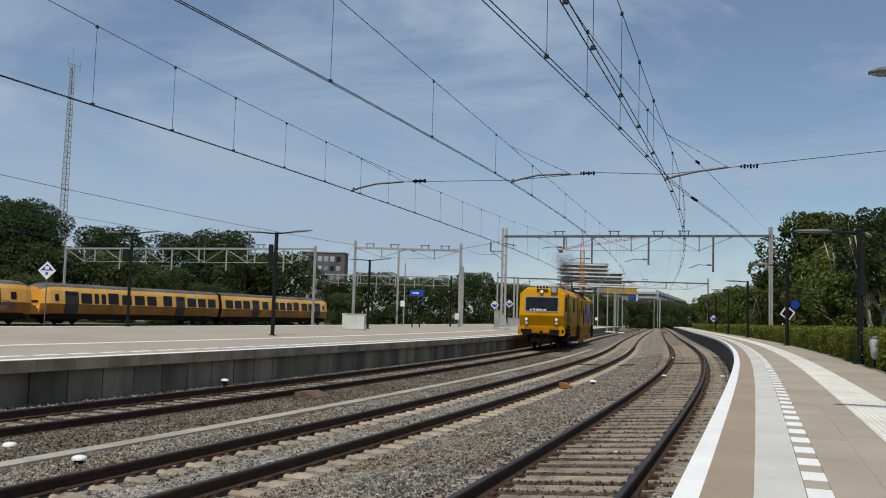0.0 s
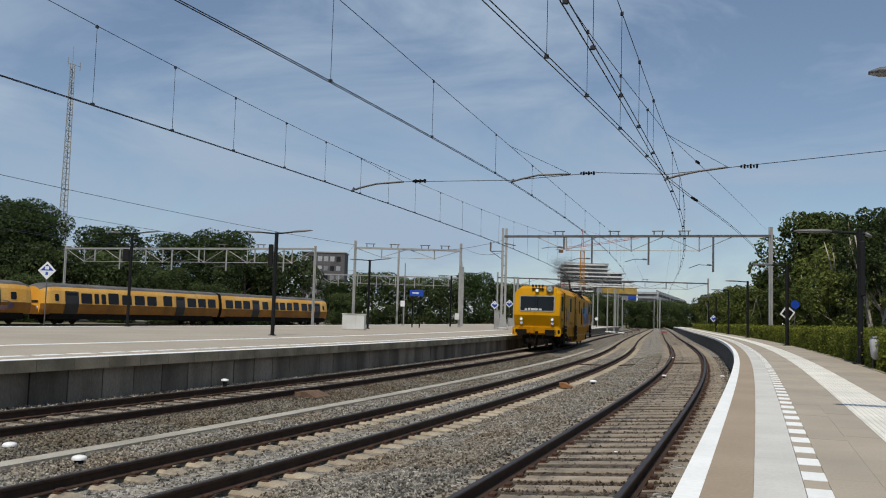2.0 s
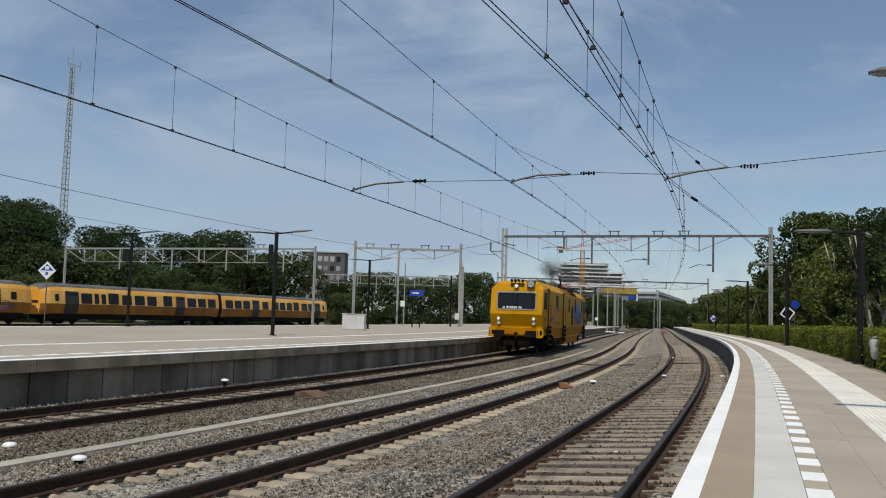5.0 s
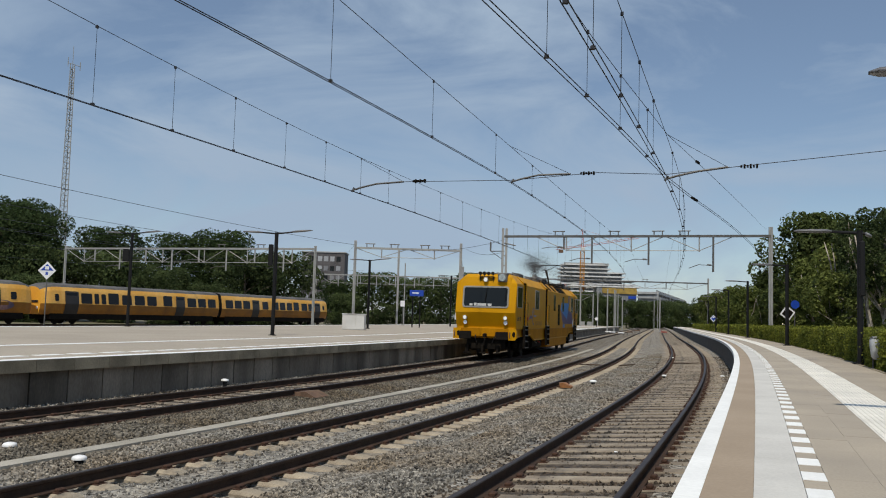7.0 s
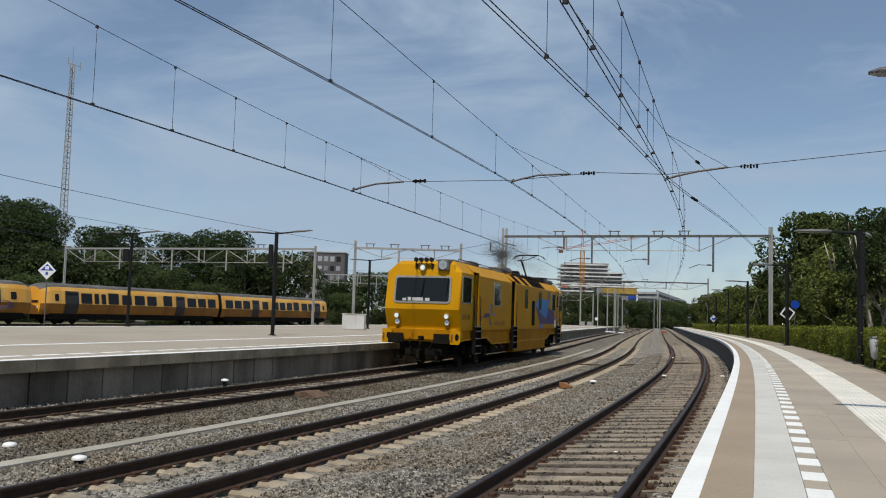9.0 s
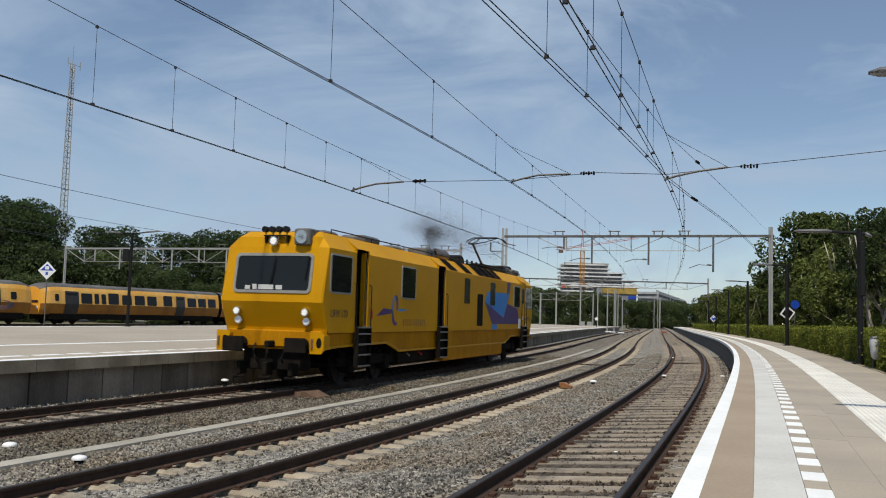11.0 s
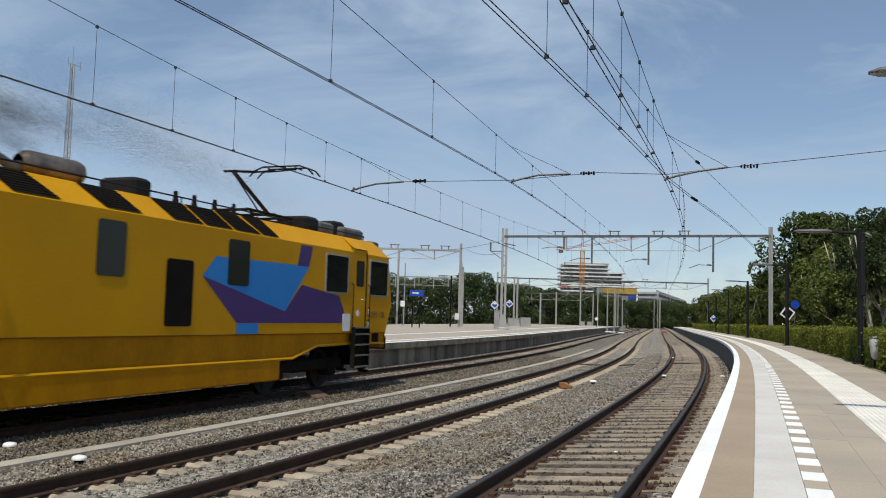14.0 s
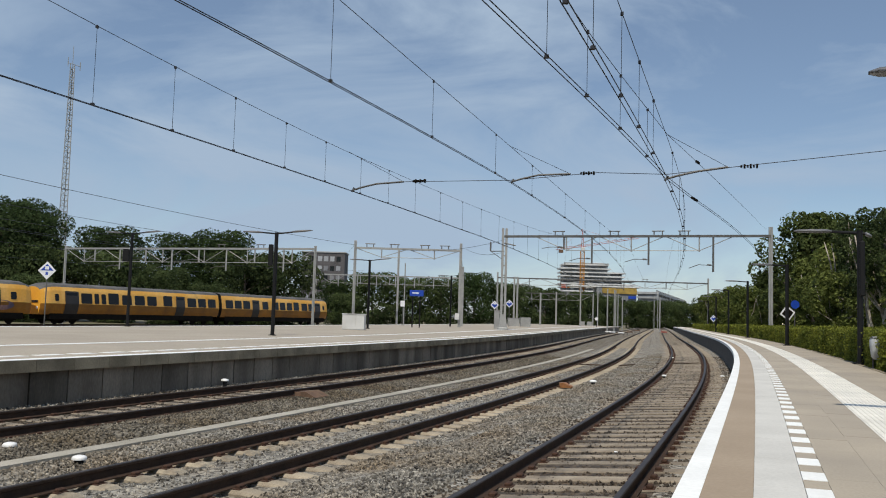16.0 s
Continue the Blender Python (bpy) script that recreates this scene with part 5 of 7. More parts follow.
def build_wires():
    drops = [-4.0, -1.6, 0.9, 3.4, 5.9, 8.2, 10.45, 12.65, 14.95, 17.15, 19.5, 21.7, 24.2, 27, 30, 33, 36.5, 40, 44, 48, 52, 57, 62, 67]
    overhead(0, lambda s: 5.45 + 0.0005 * (s - 18) if s > 30 else 5.455 - 0.001 * (s - 12), sag(6.53, 21, 0.0024, 0.00102, 9.4), drops, "contact and messenger wires over the platform track", side=0.0, s1=160)
    overhead(1, lambda s: 5.53 + 0.009 * max(0, min(s, 18)), sag(6.62, 26, 0.0011, 0.00115, 9.4), [-3, 0.5, 6.45, 11.15, 16.1, 20.5, 26.5, 32, 38, 44, 50, 56, 62], "contact and messenger wires over the middle track", s1=160)
    overhead(2, lambda s: 5.2 + 0.0075 * max(0, min(s, 14)) if s < 14 else 5.31 + 0.0030 * (s - 14), sag(6.37, 13, 0.0030, 0.00085, 9.4), [-2, 1.2, 2.9, 5.4, 7.7, 10.3, 16, 20, 25, 30, 36, 42, 50, 58], "contact and messenger wires over the outer track", s1=160, side=lambda s: -0.25 * max(0.0, min(1.0, (s - 20) / 25.0)), gap=0.04)
    cross = lambda s: -1.05 + 0.075 * s if s < 14 else 0.0 + 0.13 * (s - 14)
    overhead(2, lambda s: 5.40 - 0.005 * max(0, s - 8) if s < 17 else 5.35 + 0.020 * (s - 17) + 0.0025 * max(0.0, s - 40) ** 2, sag(6.42, 8.5, 0.0075, 0.00095, 9.9), [-1, 3.7, 5.9, 8.4, 11.2], "second pair of wires crossing to the anchor mast", s0=-20, s1=66, side=cross, gap=0.04)
    # pull-off span across the three tracks
    pull_off(0, 19.0, 1.60, 5.70, 5.46, 6.56)
    pull_off(1, 18.0, 1.66, 5.93, 5.72, 6.70)
    pull_off(2, 14.0, 1.42, 5.60, 5.32, 6.38)
    sp = thing("span_wire", "thin steel span wire across the tracks", "span wire")
    pts = [at(0, 19.0, 1.60, 5.70), at(1, 18.0, 0.0, 5.79), at(1, 18.0, 2.4, 5.95), at(2, 14.0, 0.0, 5.46), at(2, 14.0, 2.2, 5.66), at(2, 14.0, 4.84, 5.89), at(2, 14.0, 9.0, 6.25)]
    part("wire", Shape().tube(pts, 0.009, 5), M["wire"], sp)
    # slack tie wires and insulators hung in the right-hand wires
    for s, o, z in ((17.5, 0.455, 5.36), (17.9, 0.507, 5.37), (18.2, 0.546, 6.51)):
        w = thing("line_insulator", "small dark ribbed insulator in the overhead wires", "insulator", group="line insulators")
        part("body", Shape().tube([at(2, s, o, z), at(2, s + 0.14, o + 0.03, z), at(2, s + 0.28, o + 0.06, z)], 0.04, 8), M["under"], w)


def truss(parent, a, b, depth=1.15, bays=4, mat="galv", inner=False):
    """A portal beam: a flat top girder, a thin lower chord and slanting stays."""
    a, b = Vector(a), Vector(b)
    d = (b - a).normalized()
    side = Vector((d.y, -d.x, 0)) * 0.11
    up = Vector((0, 0, 0.10))
    sh = Shape()
    v = [p + q for p in (a, b) for q in (-side - up, side - up, side + up, -side + up)]
    sh.add(v, [(0, 1, 5, 4), (1, 2, 6, 5), (2, 3, 7, 6), (3, 0, 4, 7), (0, 3, 2, 1), (4, 5, 6, 7)])
    # right-hand girders take darker steel; the masts' sunlight is put into their paler colour
    part("girder", sh, M["galv_dark" if a.x > 0 else "galv"], parent, "flat steel girder")
    n = bays
    L = (b - a).length
    first = 1.0 if inner else 0.5
    low = [a + d * (L * (i + first) / n) - Vector((0, 0, depth)) for i in range(n - 1 if inner else n)]
    for i, p in enumerate(low):
        for q in (a + d * (L * (i + first - 0.5) / n), a + d * (L * (i + first + 0.5) / n)):
            part("stay", Shape().tube([q, p], 0.035, 5), M[mat], parent)
        part("strut", Shape().tube([p + Vector((0, 0, depth)), p - Vector((0, 0, 0.1))], 0.06, 6), M[mat], parent)
    for p, q in zip(low, low[1:]):
        part("chord", Shape().tube([p, q], 0.035, 5), M[mat], parent)


def mast(parent, x, y, z0, z1, r=0.16, mat="galv", lattice=False):
    sh = Shape()
    if lattice:
        for dx in (-r * 0.95, r * 0.95):
            sh.box(x + dx - 0.10, x + dx + 0.10, y - 0.14, y + 0.14, z0, z1, 0, 0.01)
        sh.add([(x - 0.42, y - 0.2, z0), (x + 0.42, y - 0.2, z0), (x + 0.24, y - 0.15, z0 + 1.3), (x - 0.24, y - 0.15, z0 + 1.3), (x - 0.42, y + 0.2, z0), (x + 0.42, y + 0.2, z0), (x + 0.24, y + 0.15, z0 + 1.3), (x - 0.24, y + 0.15, z0 + 1.3)], [(0, 1, 2, 3), (1, 5, 6, 2), (5, 4, 7, 6), (4, 0, 3, 7), (3, 2, 6, 7)])
        z = z0 + 0.4
        while z < z1 - 0.3:
            sh.box(x - r * 0.9, x + r * 0.9, y - 0.03, y + 0.03, z, z + 0.12)
            z += 0.9
        sh.box(x - 0.5, x + 0.5, y - 0.4, y + 0.4, z0 - 0.3, z0 + 0.25, 0, 0.1)
    else:
        sh.box(x - r, x + r, y - r * 0.35, y + r * 0.35, z0, z1, 0, 0.01)
        sh.box(x - r * 0.25, x + r * 0.25, y - r, y + r, z0, z1, 0, 0.01)
        sh.box(x - r * 1.2, x + r * 1.2, y - r * 1.2, y + r * 1.2, z0 - 0.5, z0 + 0.12, 0, 0.02)
    return part("mast", sh, M[mat], parent, "galvanised steel mast")


def portal(a, b, z0a, z0b, zb, label, hangers=(), top=0.75, depth=1.25, bays=4, lattice=True, inner=False):
    p = thing("catenary_portal", label, "catenary portal", group="catenary portals")
    mast(p, a[0], a[1], z0a, zb + top, 0.17 if lattice else 0.14, "galv", lattice)
    mast(p, b[0], b[1], z0b, zb + top, 0.17 if lattice else 0.14, "galv", False)
    truss(p, (*a, zb), (*b, zb), depth, bays, inner=inner)
    A, B = Vector((*a, zb)), Vector((*b, zb))
    for w, low, kind in hangers:
        q = A.lerp(B, w)
        sh = Shape()
        if kind == "post":
            sh.box(q.x - 0.07, q.x + 0.07, q.y - 0.07, q.y + 0.07, q.z - low, q.z, 0, 0.01)
            part("hanging_post", sh, M["galv_dark" if a[0] > 0 else "galv"], p, "steel post hanging from the beam")
            d = (A - B).normalized()
            ar = Shape()
            ar.tube([q - Vector((0, 0, low * 0.82)), q - Vector((0, 0, low * 0.80)) + d * 1.2, q - Vector((0, 0, low * 0.9)) + d * 2.0], 0.03, 5)
            ar.tube([q - Vector((0, 0, low * 0.81)) + d * 0.15, q - Vector((0, 0, low * 0.80)) + d * 0.5], 0.07, 7)
            part("registration_arm", ar, M["galv_dark"], p, "slim registration arm with insulator")
        else:
            d = (B - A).normalized() * 0.35
            for e in (-1, 1):
                sh.tube([q + d * e, q + d * e + Vector((0, 0, 0.42))], 0.05, 7)
            sh.tube([q - d * 1.5 + Vector((0, 0, 0.45)), q + d * 1.5 + Vector((0, 0, 0.45))], 0.05, 6)
            part("wire_support", sh, M["galv_dark"], p, "insulated wire rest on top of the beam")
    return p


def build_portals():
    portal((5.62, 80.0), (27.2, 72.6), PLAT_L, 0.7, 9.30, "portal of galvanised masts and a slim truss over three tracks", ((0.24, 1.2, "post"), (0.35, 2.45, "post"), (0.565, 2.5, "post"), (0.80, 3.05, "post"), (0.22, 0, "rest"), (0.435, 0, "rest"), (0.695, 0, "rest"), (0.60, 0, "rest")), bays=4, inner=True)
    portal((9.5, 150.0), (45.5, 150.0), 0.3, 0.3, 8.75, "distant portal over the station throat", ((0.15, 1.6, "post"), (0.3, 1.2, "post"), (0.6, 1.6, "post"), (0.8, 1.2, "post"), (0.3, 0, "rest"), (0.7, 0, "rest")), 0.9, 1.1, 5, False)
    portal((-44.3, 103.0), (-13.4, 92.0), -0.4, -0.4, 8.52, "long lattice portal over the sidings", tuple((0.13 + 0.108 * i, 2.4 if i % 2 else 1.5, "post") for i in range(8)) + ((0.65, 0, "rest"), (0.8, 0, "rest")), 0.3, 1.5, 6, False)
    portal((-9.0, 90.0), (1.85, 90.0), PLAT_L, PLAT_L, 8.62, "portal beside the island platform", ((0.14, 0, "rest"), (0.37, 0, "rest"), (0.66, 0, "rest"), (0.85, 0, "rest")), 0.75, 0.9, 2, False)
    portal((-21.5, 150.0), (3.6, 150.0), -0.3, -0.3, 8.45, "distant lattice portal behind the sidings", tuple((0.15 + 0.13 * i, 1.9, "post") for i in range(6)), 0.2, 1.4, 5, False)
    portal((1.0, 200.0), (34.5, 200.0), -0.3, -0.3, 7.75, "far lattice portal across the yard", tuple((0.1 + 0.12 * i, 1.8, "post") for i in range(7)), 0.3, 1.4, 6, False)
    for x, y, z0, z1, r in ((-4.72, 94, PLAT_L, 8.8, 0.11), (2.35, 100.5, PLAT_L, 7.6, 0.13), (11.55, 140, 0.5, 8.5, 0.14), (12.05, 140, 0.5, 8.5, 0.14), (17.8, 158, 0.3, 6.6, 0.15), (22.2, 170, 0.3, 7.2, 0.15), (25.3, 160, 0.3, 8.7, 0.13), (26.45, 140, 0.5, 7.0, 0.10),
                            (33.8, 190, 0.2, 9.0, 0.11), (35.3, 178, 0.2, 8.2, 0.10), (46.2, 230, 0.0, 9.2, 0.12), (52.5, 255, 0.0, 9.0, 0.12), (60.5, 250, 0.0, 9.5, 0.10), (64.5, 262, 0.0, 9.0, 0.10), (29.5, 150, 0.3, 7.2, 0.09), (43.5, 175, 0.3, 7.0, 0.12), (-3.9, 92, PLAT_L, 7.3, 0.06)):
        m = thing("catenary_mast", "single galvanised catenary mast", "mast", group="catenary masts")
        mast(m, x, y, z0, z1, r)
    # bracket beside the near portal's left mast
    br = thing("wire_bracket", "steel side bracket with upright insulator on the portal mast", "bracket")
    sh = Shape()
    sh.tube([(5.6, 79.9, 7.95), (4.35, 79.9, 7.9)], 0.05, 6)
    sh.tube([(5.6, 79.9, 7.1), (4.45, 79.9, 7.85)], 0.03, 5)
    sh.tube([(4.35, 79.9, 7.9), (4.35, 79.9, 8.75)], 0.08, 7)
    sh.tube([(5.6, 79.9, 8.7), (6.6, 79.6, 8.45)], 0.06, 6)
    part("arm", sh, M["galv_dark"], br)
    # yard wires
    for a, b, sagz in (((-60, 60, 9.4), (-13.4, 150, 9.2), 1.4), ((-70, 75, 8.2), (-22, 150, 7.9), 0.8), ((-9, 90, 9.0), (-22, 150, 8.4), 0.8), ((1.8, 90, 9.0), (4, 150, 8.6), 0.8), ((-4.3, 90, 8.6), (5.62, 80, 9.0), 0.5), ((2.4, 89, 8.7), (5.6, 80, 7.9), 0.4), ((-20.0, 94.4, 8.9), (-43, 36, 10.2), 0.5), ((-28.0, 97.2, 8.9), (-50, 40, 10.4), 0.6), ((-34.0, 99.3, 8.8), (-58, 42, 10.8), 0.6), ((-24.0, 95.8, 7.4), (-47, 38, 8.6), 0.3), ((-9, 90, 8.9), (-32, 28, 9.6), 0.5)):
        w = thing("yard_wire", "thin overhead wire above the sidings", "wire", group="yard wires")
        A, B = Vector(a), Vector(b)
        part("wire", Shape().tube([A.lerp(B, i / 12) - Vector((0, 0, sagz * 4 * (i / 12) * (1 - i / 12))) for i in range(13)], 0.016, 4), M["wire_far"], w)


# ---- lamps, signs, cabinets ----
def platform_lamp(label, height, arms, box=None, group="platform lamps", r=0.085):
    la = thing("platform_lamp", label, "lamp post", group=group)
    po = Shape()
    po.tube([(0, 0, 0), (0, 0, height * 0.5), (0, 0, height)], r, 12)
    po.box(-0.16, 0.16, -0.16, 0.16, 0, 0.03, 0, 0.01)
    for a in range(4):
        po.tube([(0.11 * math.cos(a * 1.571 + 0.785), 0.11 * math.sin(a * 1.571 + 0.785), 0.0), (0.11 * math.cos(a * 1.571 + 0.785), 0.11 * math.sin(a * 1.571 + 0.785), 0.06)], 0.015, 6)
    part("post", po, M["black"], la, "slim black post", smooth=False)
    for sx, reach, lift in arms:
        ar = Shape()
        ar.tube([(0, 0, height - 0.06), (sx * reach * 0.45, 0, height - 0.03 + lift * 0.4)], 0.035, 7)
        part("arm", ar, M["black"], la, "thin black lamp arm")
        he = Shape()
        x0, x1 = sx * reach * 0.42, sx * reach
        rows = []
        for w, hw, th in ((0.0, 0.05, 0.05), (0.15, 0.11, 0.085), (0.6, 0.12, 0.08), (0.9, 0.10, 0.055), (1.0, 0.04, 0.02)):
            x, z = x0 + (x1 - x0) * w, height - 0.03 + lift * (0.4 + 0.6 * w)
            rows.append([(x, -hw, z), (x, -hw * 0.6, z + th * 0.6), (x, hw * 0.6, z + th * 0.6), (x, hw, z), (x, hw * 0.6, z - th * 0.4), (x, -hw * 0.6, z - th * 0.4)])
        he.sheet(rows, 0, True)
        head = part("lamp_head", he, M["lamp_grey"], la, "flat grey lamp head", smooth=True)
    if box:
        b = Shape()
        b.box(box[0], box[1], -0.10, 0.10, box[2], box[3], 0, 0.02)
        part("loudspeaker", b, M["black"], la, "long black loudspeaker box on the post")
    return la


def build_lamps():
    e = edge_r
    right = [(9.59, 20.12, 14.5, 3.06), (14.73, 37.46, 32, 3.45), (20.18, 57.92, 53, 3.72), (24.54, 75.13, 71, 3.78), (29.32, 93.83, 90, 3.78), (34.6, 114.0, 112, 3.8)]
    for k, (x, y, s, h) in enumerate(right):
        la = platform_lamp("black platform lamp with a long grey lamp head", h, ((-1, 1.42, 0.02), (1, 0.25, -0.12)) if k == 0 else ((-1, 1.45, 0.02),), (-0.02, 0.10, 1.55, h - 0.25) if k == 0 else None, "lamps on the curved platform", 0.066 if k == 0 else 0.075)
        la.matrix_basis = Matrix.Translation((x, y, PLAT_R)) @ Matrix.Rotation(-heading(2, s), 4, "Z")
    la = platform_lamp("black platform lamp with a long grey lamp head", 3.07, ((-1, 1.45, 0.02),), None, "lamps on the curved platform", 0.065)
    la.matrix_basis = Matrix.Translation((5.08, 7.12, PLAT_R)) @ Matrix.Rotation(-heading(2, 1.0), 4, "Z")
    for x, y, h, b in ((-7.47, 39.2, 4.60, (-0.32, -0.12, 3.1, 4.05)), (-17.38, 48.9, 5.22, (-0.45, -0.1, 3.6, 4.3)), (-5.4, 65.1, 5.1, None), (1.02, 96.3, 5.55, None), (-30.0, 34.0, 5.2, None)):
        la = platform_lamp("black twin-arm lamp post on the island platform", h, ((-1, 1.50, 0.02), (1, 1.60, 0.17)), b, "twin lamps on the island platform", 0.085)
        la.matrix_basis = pose(x, y, PLAT_L, 0, 0, 2)


def diamond_sign(x, y, z0, z1, size, label, mark, turn=0.0, half=True):
    s = thing("railway_sign", label, "sign", pose(x, y, 0, 0, 0, turn), group="diamond signs")
    part("post", Shape().tube([(0, 0, z0), (0, 0, z1 + size)], 0.03, 8), M["galv_dark"], s, "thin steel sign post")
    sq = lambda r: [(0, z1 - r), (r, z1), (0, z1 + r), (-r, z1)]
    part("plate", Shape().prism(sq(size), "y", -0.05, -0.03), M["sign_white"], s, "white diamond plate")
    if mark:
        r = size * 0.72
        part("mark", Shape().prism([(-r, z1), (0, z1 + r), (r, z1)] if half else [(0, z1 - r), (r, z1), (0, z1 + r), (-r, z1)], "y", -0.058, -0.052), M["sign_blue"], s, "blue field on the plate")
        if half:
            part("mark_bar", Shape().box(-0.06, 0.06, -0.060, -0.052, z1 - 0.22, z1 - 0.08), M["sign_blue"], s, "small blue bar")
        part("mark_light", Shape().box(-0.10, 0.10, -0.064, -0.058, z1 + 0.05, z1 + 0.22), M["sign_white"], s, "small pale mark")
    return s


def build_signs():
    diamond_sign(-20.06, 44.6, PLAT_L, 3.58, 0.46, "white diamond sign with a blue upper half on a post", True)
    diamond_sign(5.3, 87.6, PLAT_L, 3.13, 0.42, "white diamond sign with a pale blue mark on a post", True, half=False)
    diamond_sign(7.92, 102.5, PLAT_L, 3.55, 0.47, "blue diamond sign with a white rim on a post", True, half=False)
    diamond_sign(32.8, 106, 0.9, 2.55, 0.42, "pale blue diamond sign above the hedge", True, half=False)
    sg = thing("railway_sign", "white-rimmed dark diamond sign leaning behind the hedge", "sign", pose(20.05, 50, 0, 0, -8, 0), group="diamond signs")
    z = 2.62
    part("post", Shape().tube([(0, 0.05, 0.9), (0, 0.05, z)], 0.03, 8), M["galv_dark"], sg)
    part("rim", Shape().prism([(0, z - 0.45), (0.45, z), (0, z + 0.45), (-0.45, z)], "y", -0.02, 0.0), M["sign_white"], sg)
    part("face", Shape().prism([(0, z - 0.33), (0.33, z), (0, z + 0.33), (-0.33, z)], "y", -0.03, -0.021), M["interior"], sg)
    rb = thing("blue_round_sign", "round blue sign above the hedge", "sign", pose(20.92, 52, 0))
    part("post", Shape().tube([(0, 0.05, 0.9), (0, 0.05, 3.1)], 0.03, 8), M["galv_dark"], rb)
    part("disc", Shape().tube([(0, 0, 3.15), (0, -0.03, 3.15)], 0.25, 20), M["sign_blue"], rb)
    st = thing("station_sign", "blue station name sign on two dark posts", "sign", pose(-2.25, 79, 0, 0, 0, 8))
    for x in (-0.33, 0.33):
        part("post", Shape().tube([(x, 0, PLAT_L), (x, 0, 3.7)], 0.05, 8), M["black"], st)
    part("board", Shape().box(-0.62, 0.62, -0.06, 0.06, 3.58, 4.12, 0, 0.02), M["sign_blue"], st)
    part("writing_bar", Shape().box(-0.4, 0.2, -0.07, -0.062, 3.82, 3.92), M["sign_white"], st, "unreadable white writing")
    sm = thing("small_sign", "small square white sign on a thin post", "sign", pose(-4.05, 91.9, 0))
    part("plate", Shape().box(-0.22, 0.22, -0.05, -0.02, 2.75, 3.35, 0, 0.01), M["sign_white"], sm)
    part("post", Shape().tube([(0, 0, PLAT_L), (0, 0, 3.35)], 0.025, 6), M["galv_dark"], sm)
    mb = thing("mast_box", "small white switch box fixed to a mast", "switch box", pose(1.6, 89.75, 0))
    part("body", Shape().box(-0.2, 0.25, -0.15, 0.15, 1.55, 2.2, 0, 0.02), M["box_white"], mb)
    part("bracket", Shape().box(0.05, 0.2, 0.1, 0.25, 1.7, 2.0), M["galv_dark"], mb)
    wd = thing("round_marker", "round white marker disc on a thin dark post", "marker", pose(26.5, 150, 0))
    part("disc", Shape().tube([(0, -0.05, 2.2), (0, -0.02, 2.2)], 0.28, 14), M["sign_white"], wd)
    part("post", Shape().tube([(0, 0, 0.0), (0, 0, 4.2)], 0.05, 6), M["black"], wd)
    cb = thing("relay_cabinet", "off-white double-door relay cabinet on the platform", "cabinet", pose(-5.75, 58.4, PLAT_L, 0, 0, -4))
    part("body", Shape().box(-0.74, 0.74, -0.35, 0.35, 0.0, 1.02, 0, 0.02), M["box_white"], cb)
    for x0, x1 in ((-0.72, 0.16), (0.18, 0.72)):
        part("door", Shape().box(x0, x1, -0.37, -0.352, 0.06, 0.96, 0, 0.006), M["box_white"], cb, "flat cabinet door")
    part("lid", Shape().box(-0.78, 0.78, -0.39, 0.38, 1.02, 1.07, 0, 0.015), M["box_white"], cb, "thin overhanging lid")
    for x, y, w, h in ((9.9, 120, 1.6, 1.2), (11.6, 121, 1.4, 1.3), (30.5, 190, 1.0, 1.4), (32.2, 191, 1.0, 1.4), (5.45, 86, 0.5, 1.9)):
        c = thing("trackside_cabinet", "pale grey trackside cabinet beyond the platform", "cabinet", pose(x, y, PLAT_L - 0.1 if y < 130 else 0.2), group="trackside cabinets")
        part("body", Shape().box(-w / 2, w / 2, -0.3, 0.3, 0, h, 0, 0.02), M["galv"], c)
        part("lid", Shape().box(-w / 2 - 0.04, w / 2 + 0.04, -0.34, 0.34, h, h + 0.05, 0, 0.01), M["galv"], c)
    bn = thing("litter_bin", "pale plastic bag holder standing in the hedge", "litter bin", pose(8.80, 17.8, PLAT_R + 0.16) @ Matrix.Scale(0.62, 4))
    rows = []
    for z, r in ((0.06, 0.08), (0.15, 0.16), (0.45, 0.19), (0.68, 0.20), (0.74, 0.17), (0.80, 0.10)):
        rows.append([(r * (1 + 0.08 * math.sin(a * 3 + z * 9)) * math.cos(a * 0.5236), r * (1 + 0.07 * math.cos(a * 2 + z * 7)) * math.sin(a * 0.5236), z) for a in range(12)])
    part("bag", Shape().sheet(rows, 0, True), M["bin_bag"], bn, smooth=True)
    part("post", Shape().tube([(0, 0.2, -0.28), (0, 0.2, 0.8)], 0.03, 8), M["galv_dark"], bn)
    part("rim", Shape().tube([(0.18 * math.cos(a * 0.5236), 0.18 * math.sin(a * 0.5236), 0.76) for a in range(13)], 0.018, 6), M["galv_dark"], bn)
    # white marker caps on the ballast and small trackside things
    for x, y, z, r in ((-6.02, 12.55, -0.16, 0.10), (-4.76, 11.88, -0.20, 0.10), (*at(0, 15.05, -1.52, 0.04), 0.10), (5.08, 29.2, -0.17, 0.12), (7.42, 29.21, 0.09, 0.08), (2.44, 12.15, 0.062, 0.025), (9.25, 28.9, 0.15, 0.07), (12.1, 46.0, 0.0, 0.13)):
        c = thing("marker_cap", "white plastic marker cap in the ballast over a black stub for its shadow", "marker", pose(x, y, z), group="marker caps")
        sh = Shape()
        rows = [[(rr * math.cos(a * 0.5236), rr * math.sin(a * 0.5236), zz) for a in range(12)] for rr, zz in ((r * 0.96, 0.0), (r, r * 0.25), (r * 0.85, r * 0.45), (r * 0.4, r * 0.58), (0.003, r * 0.6))]
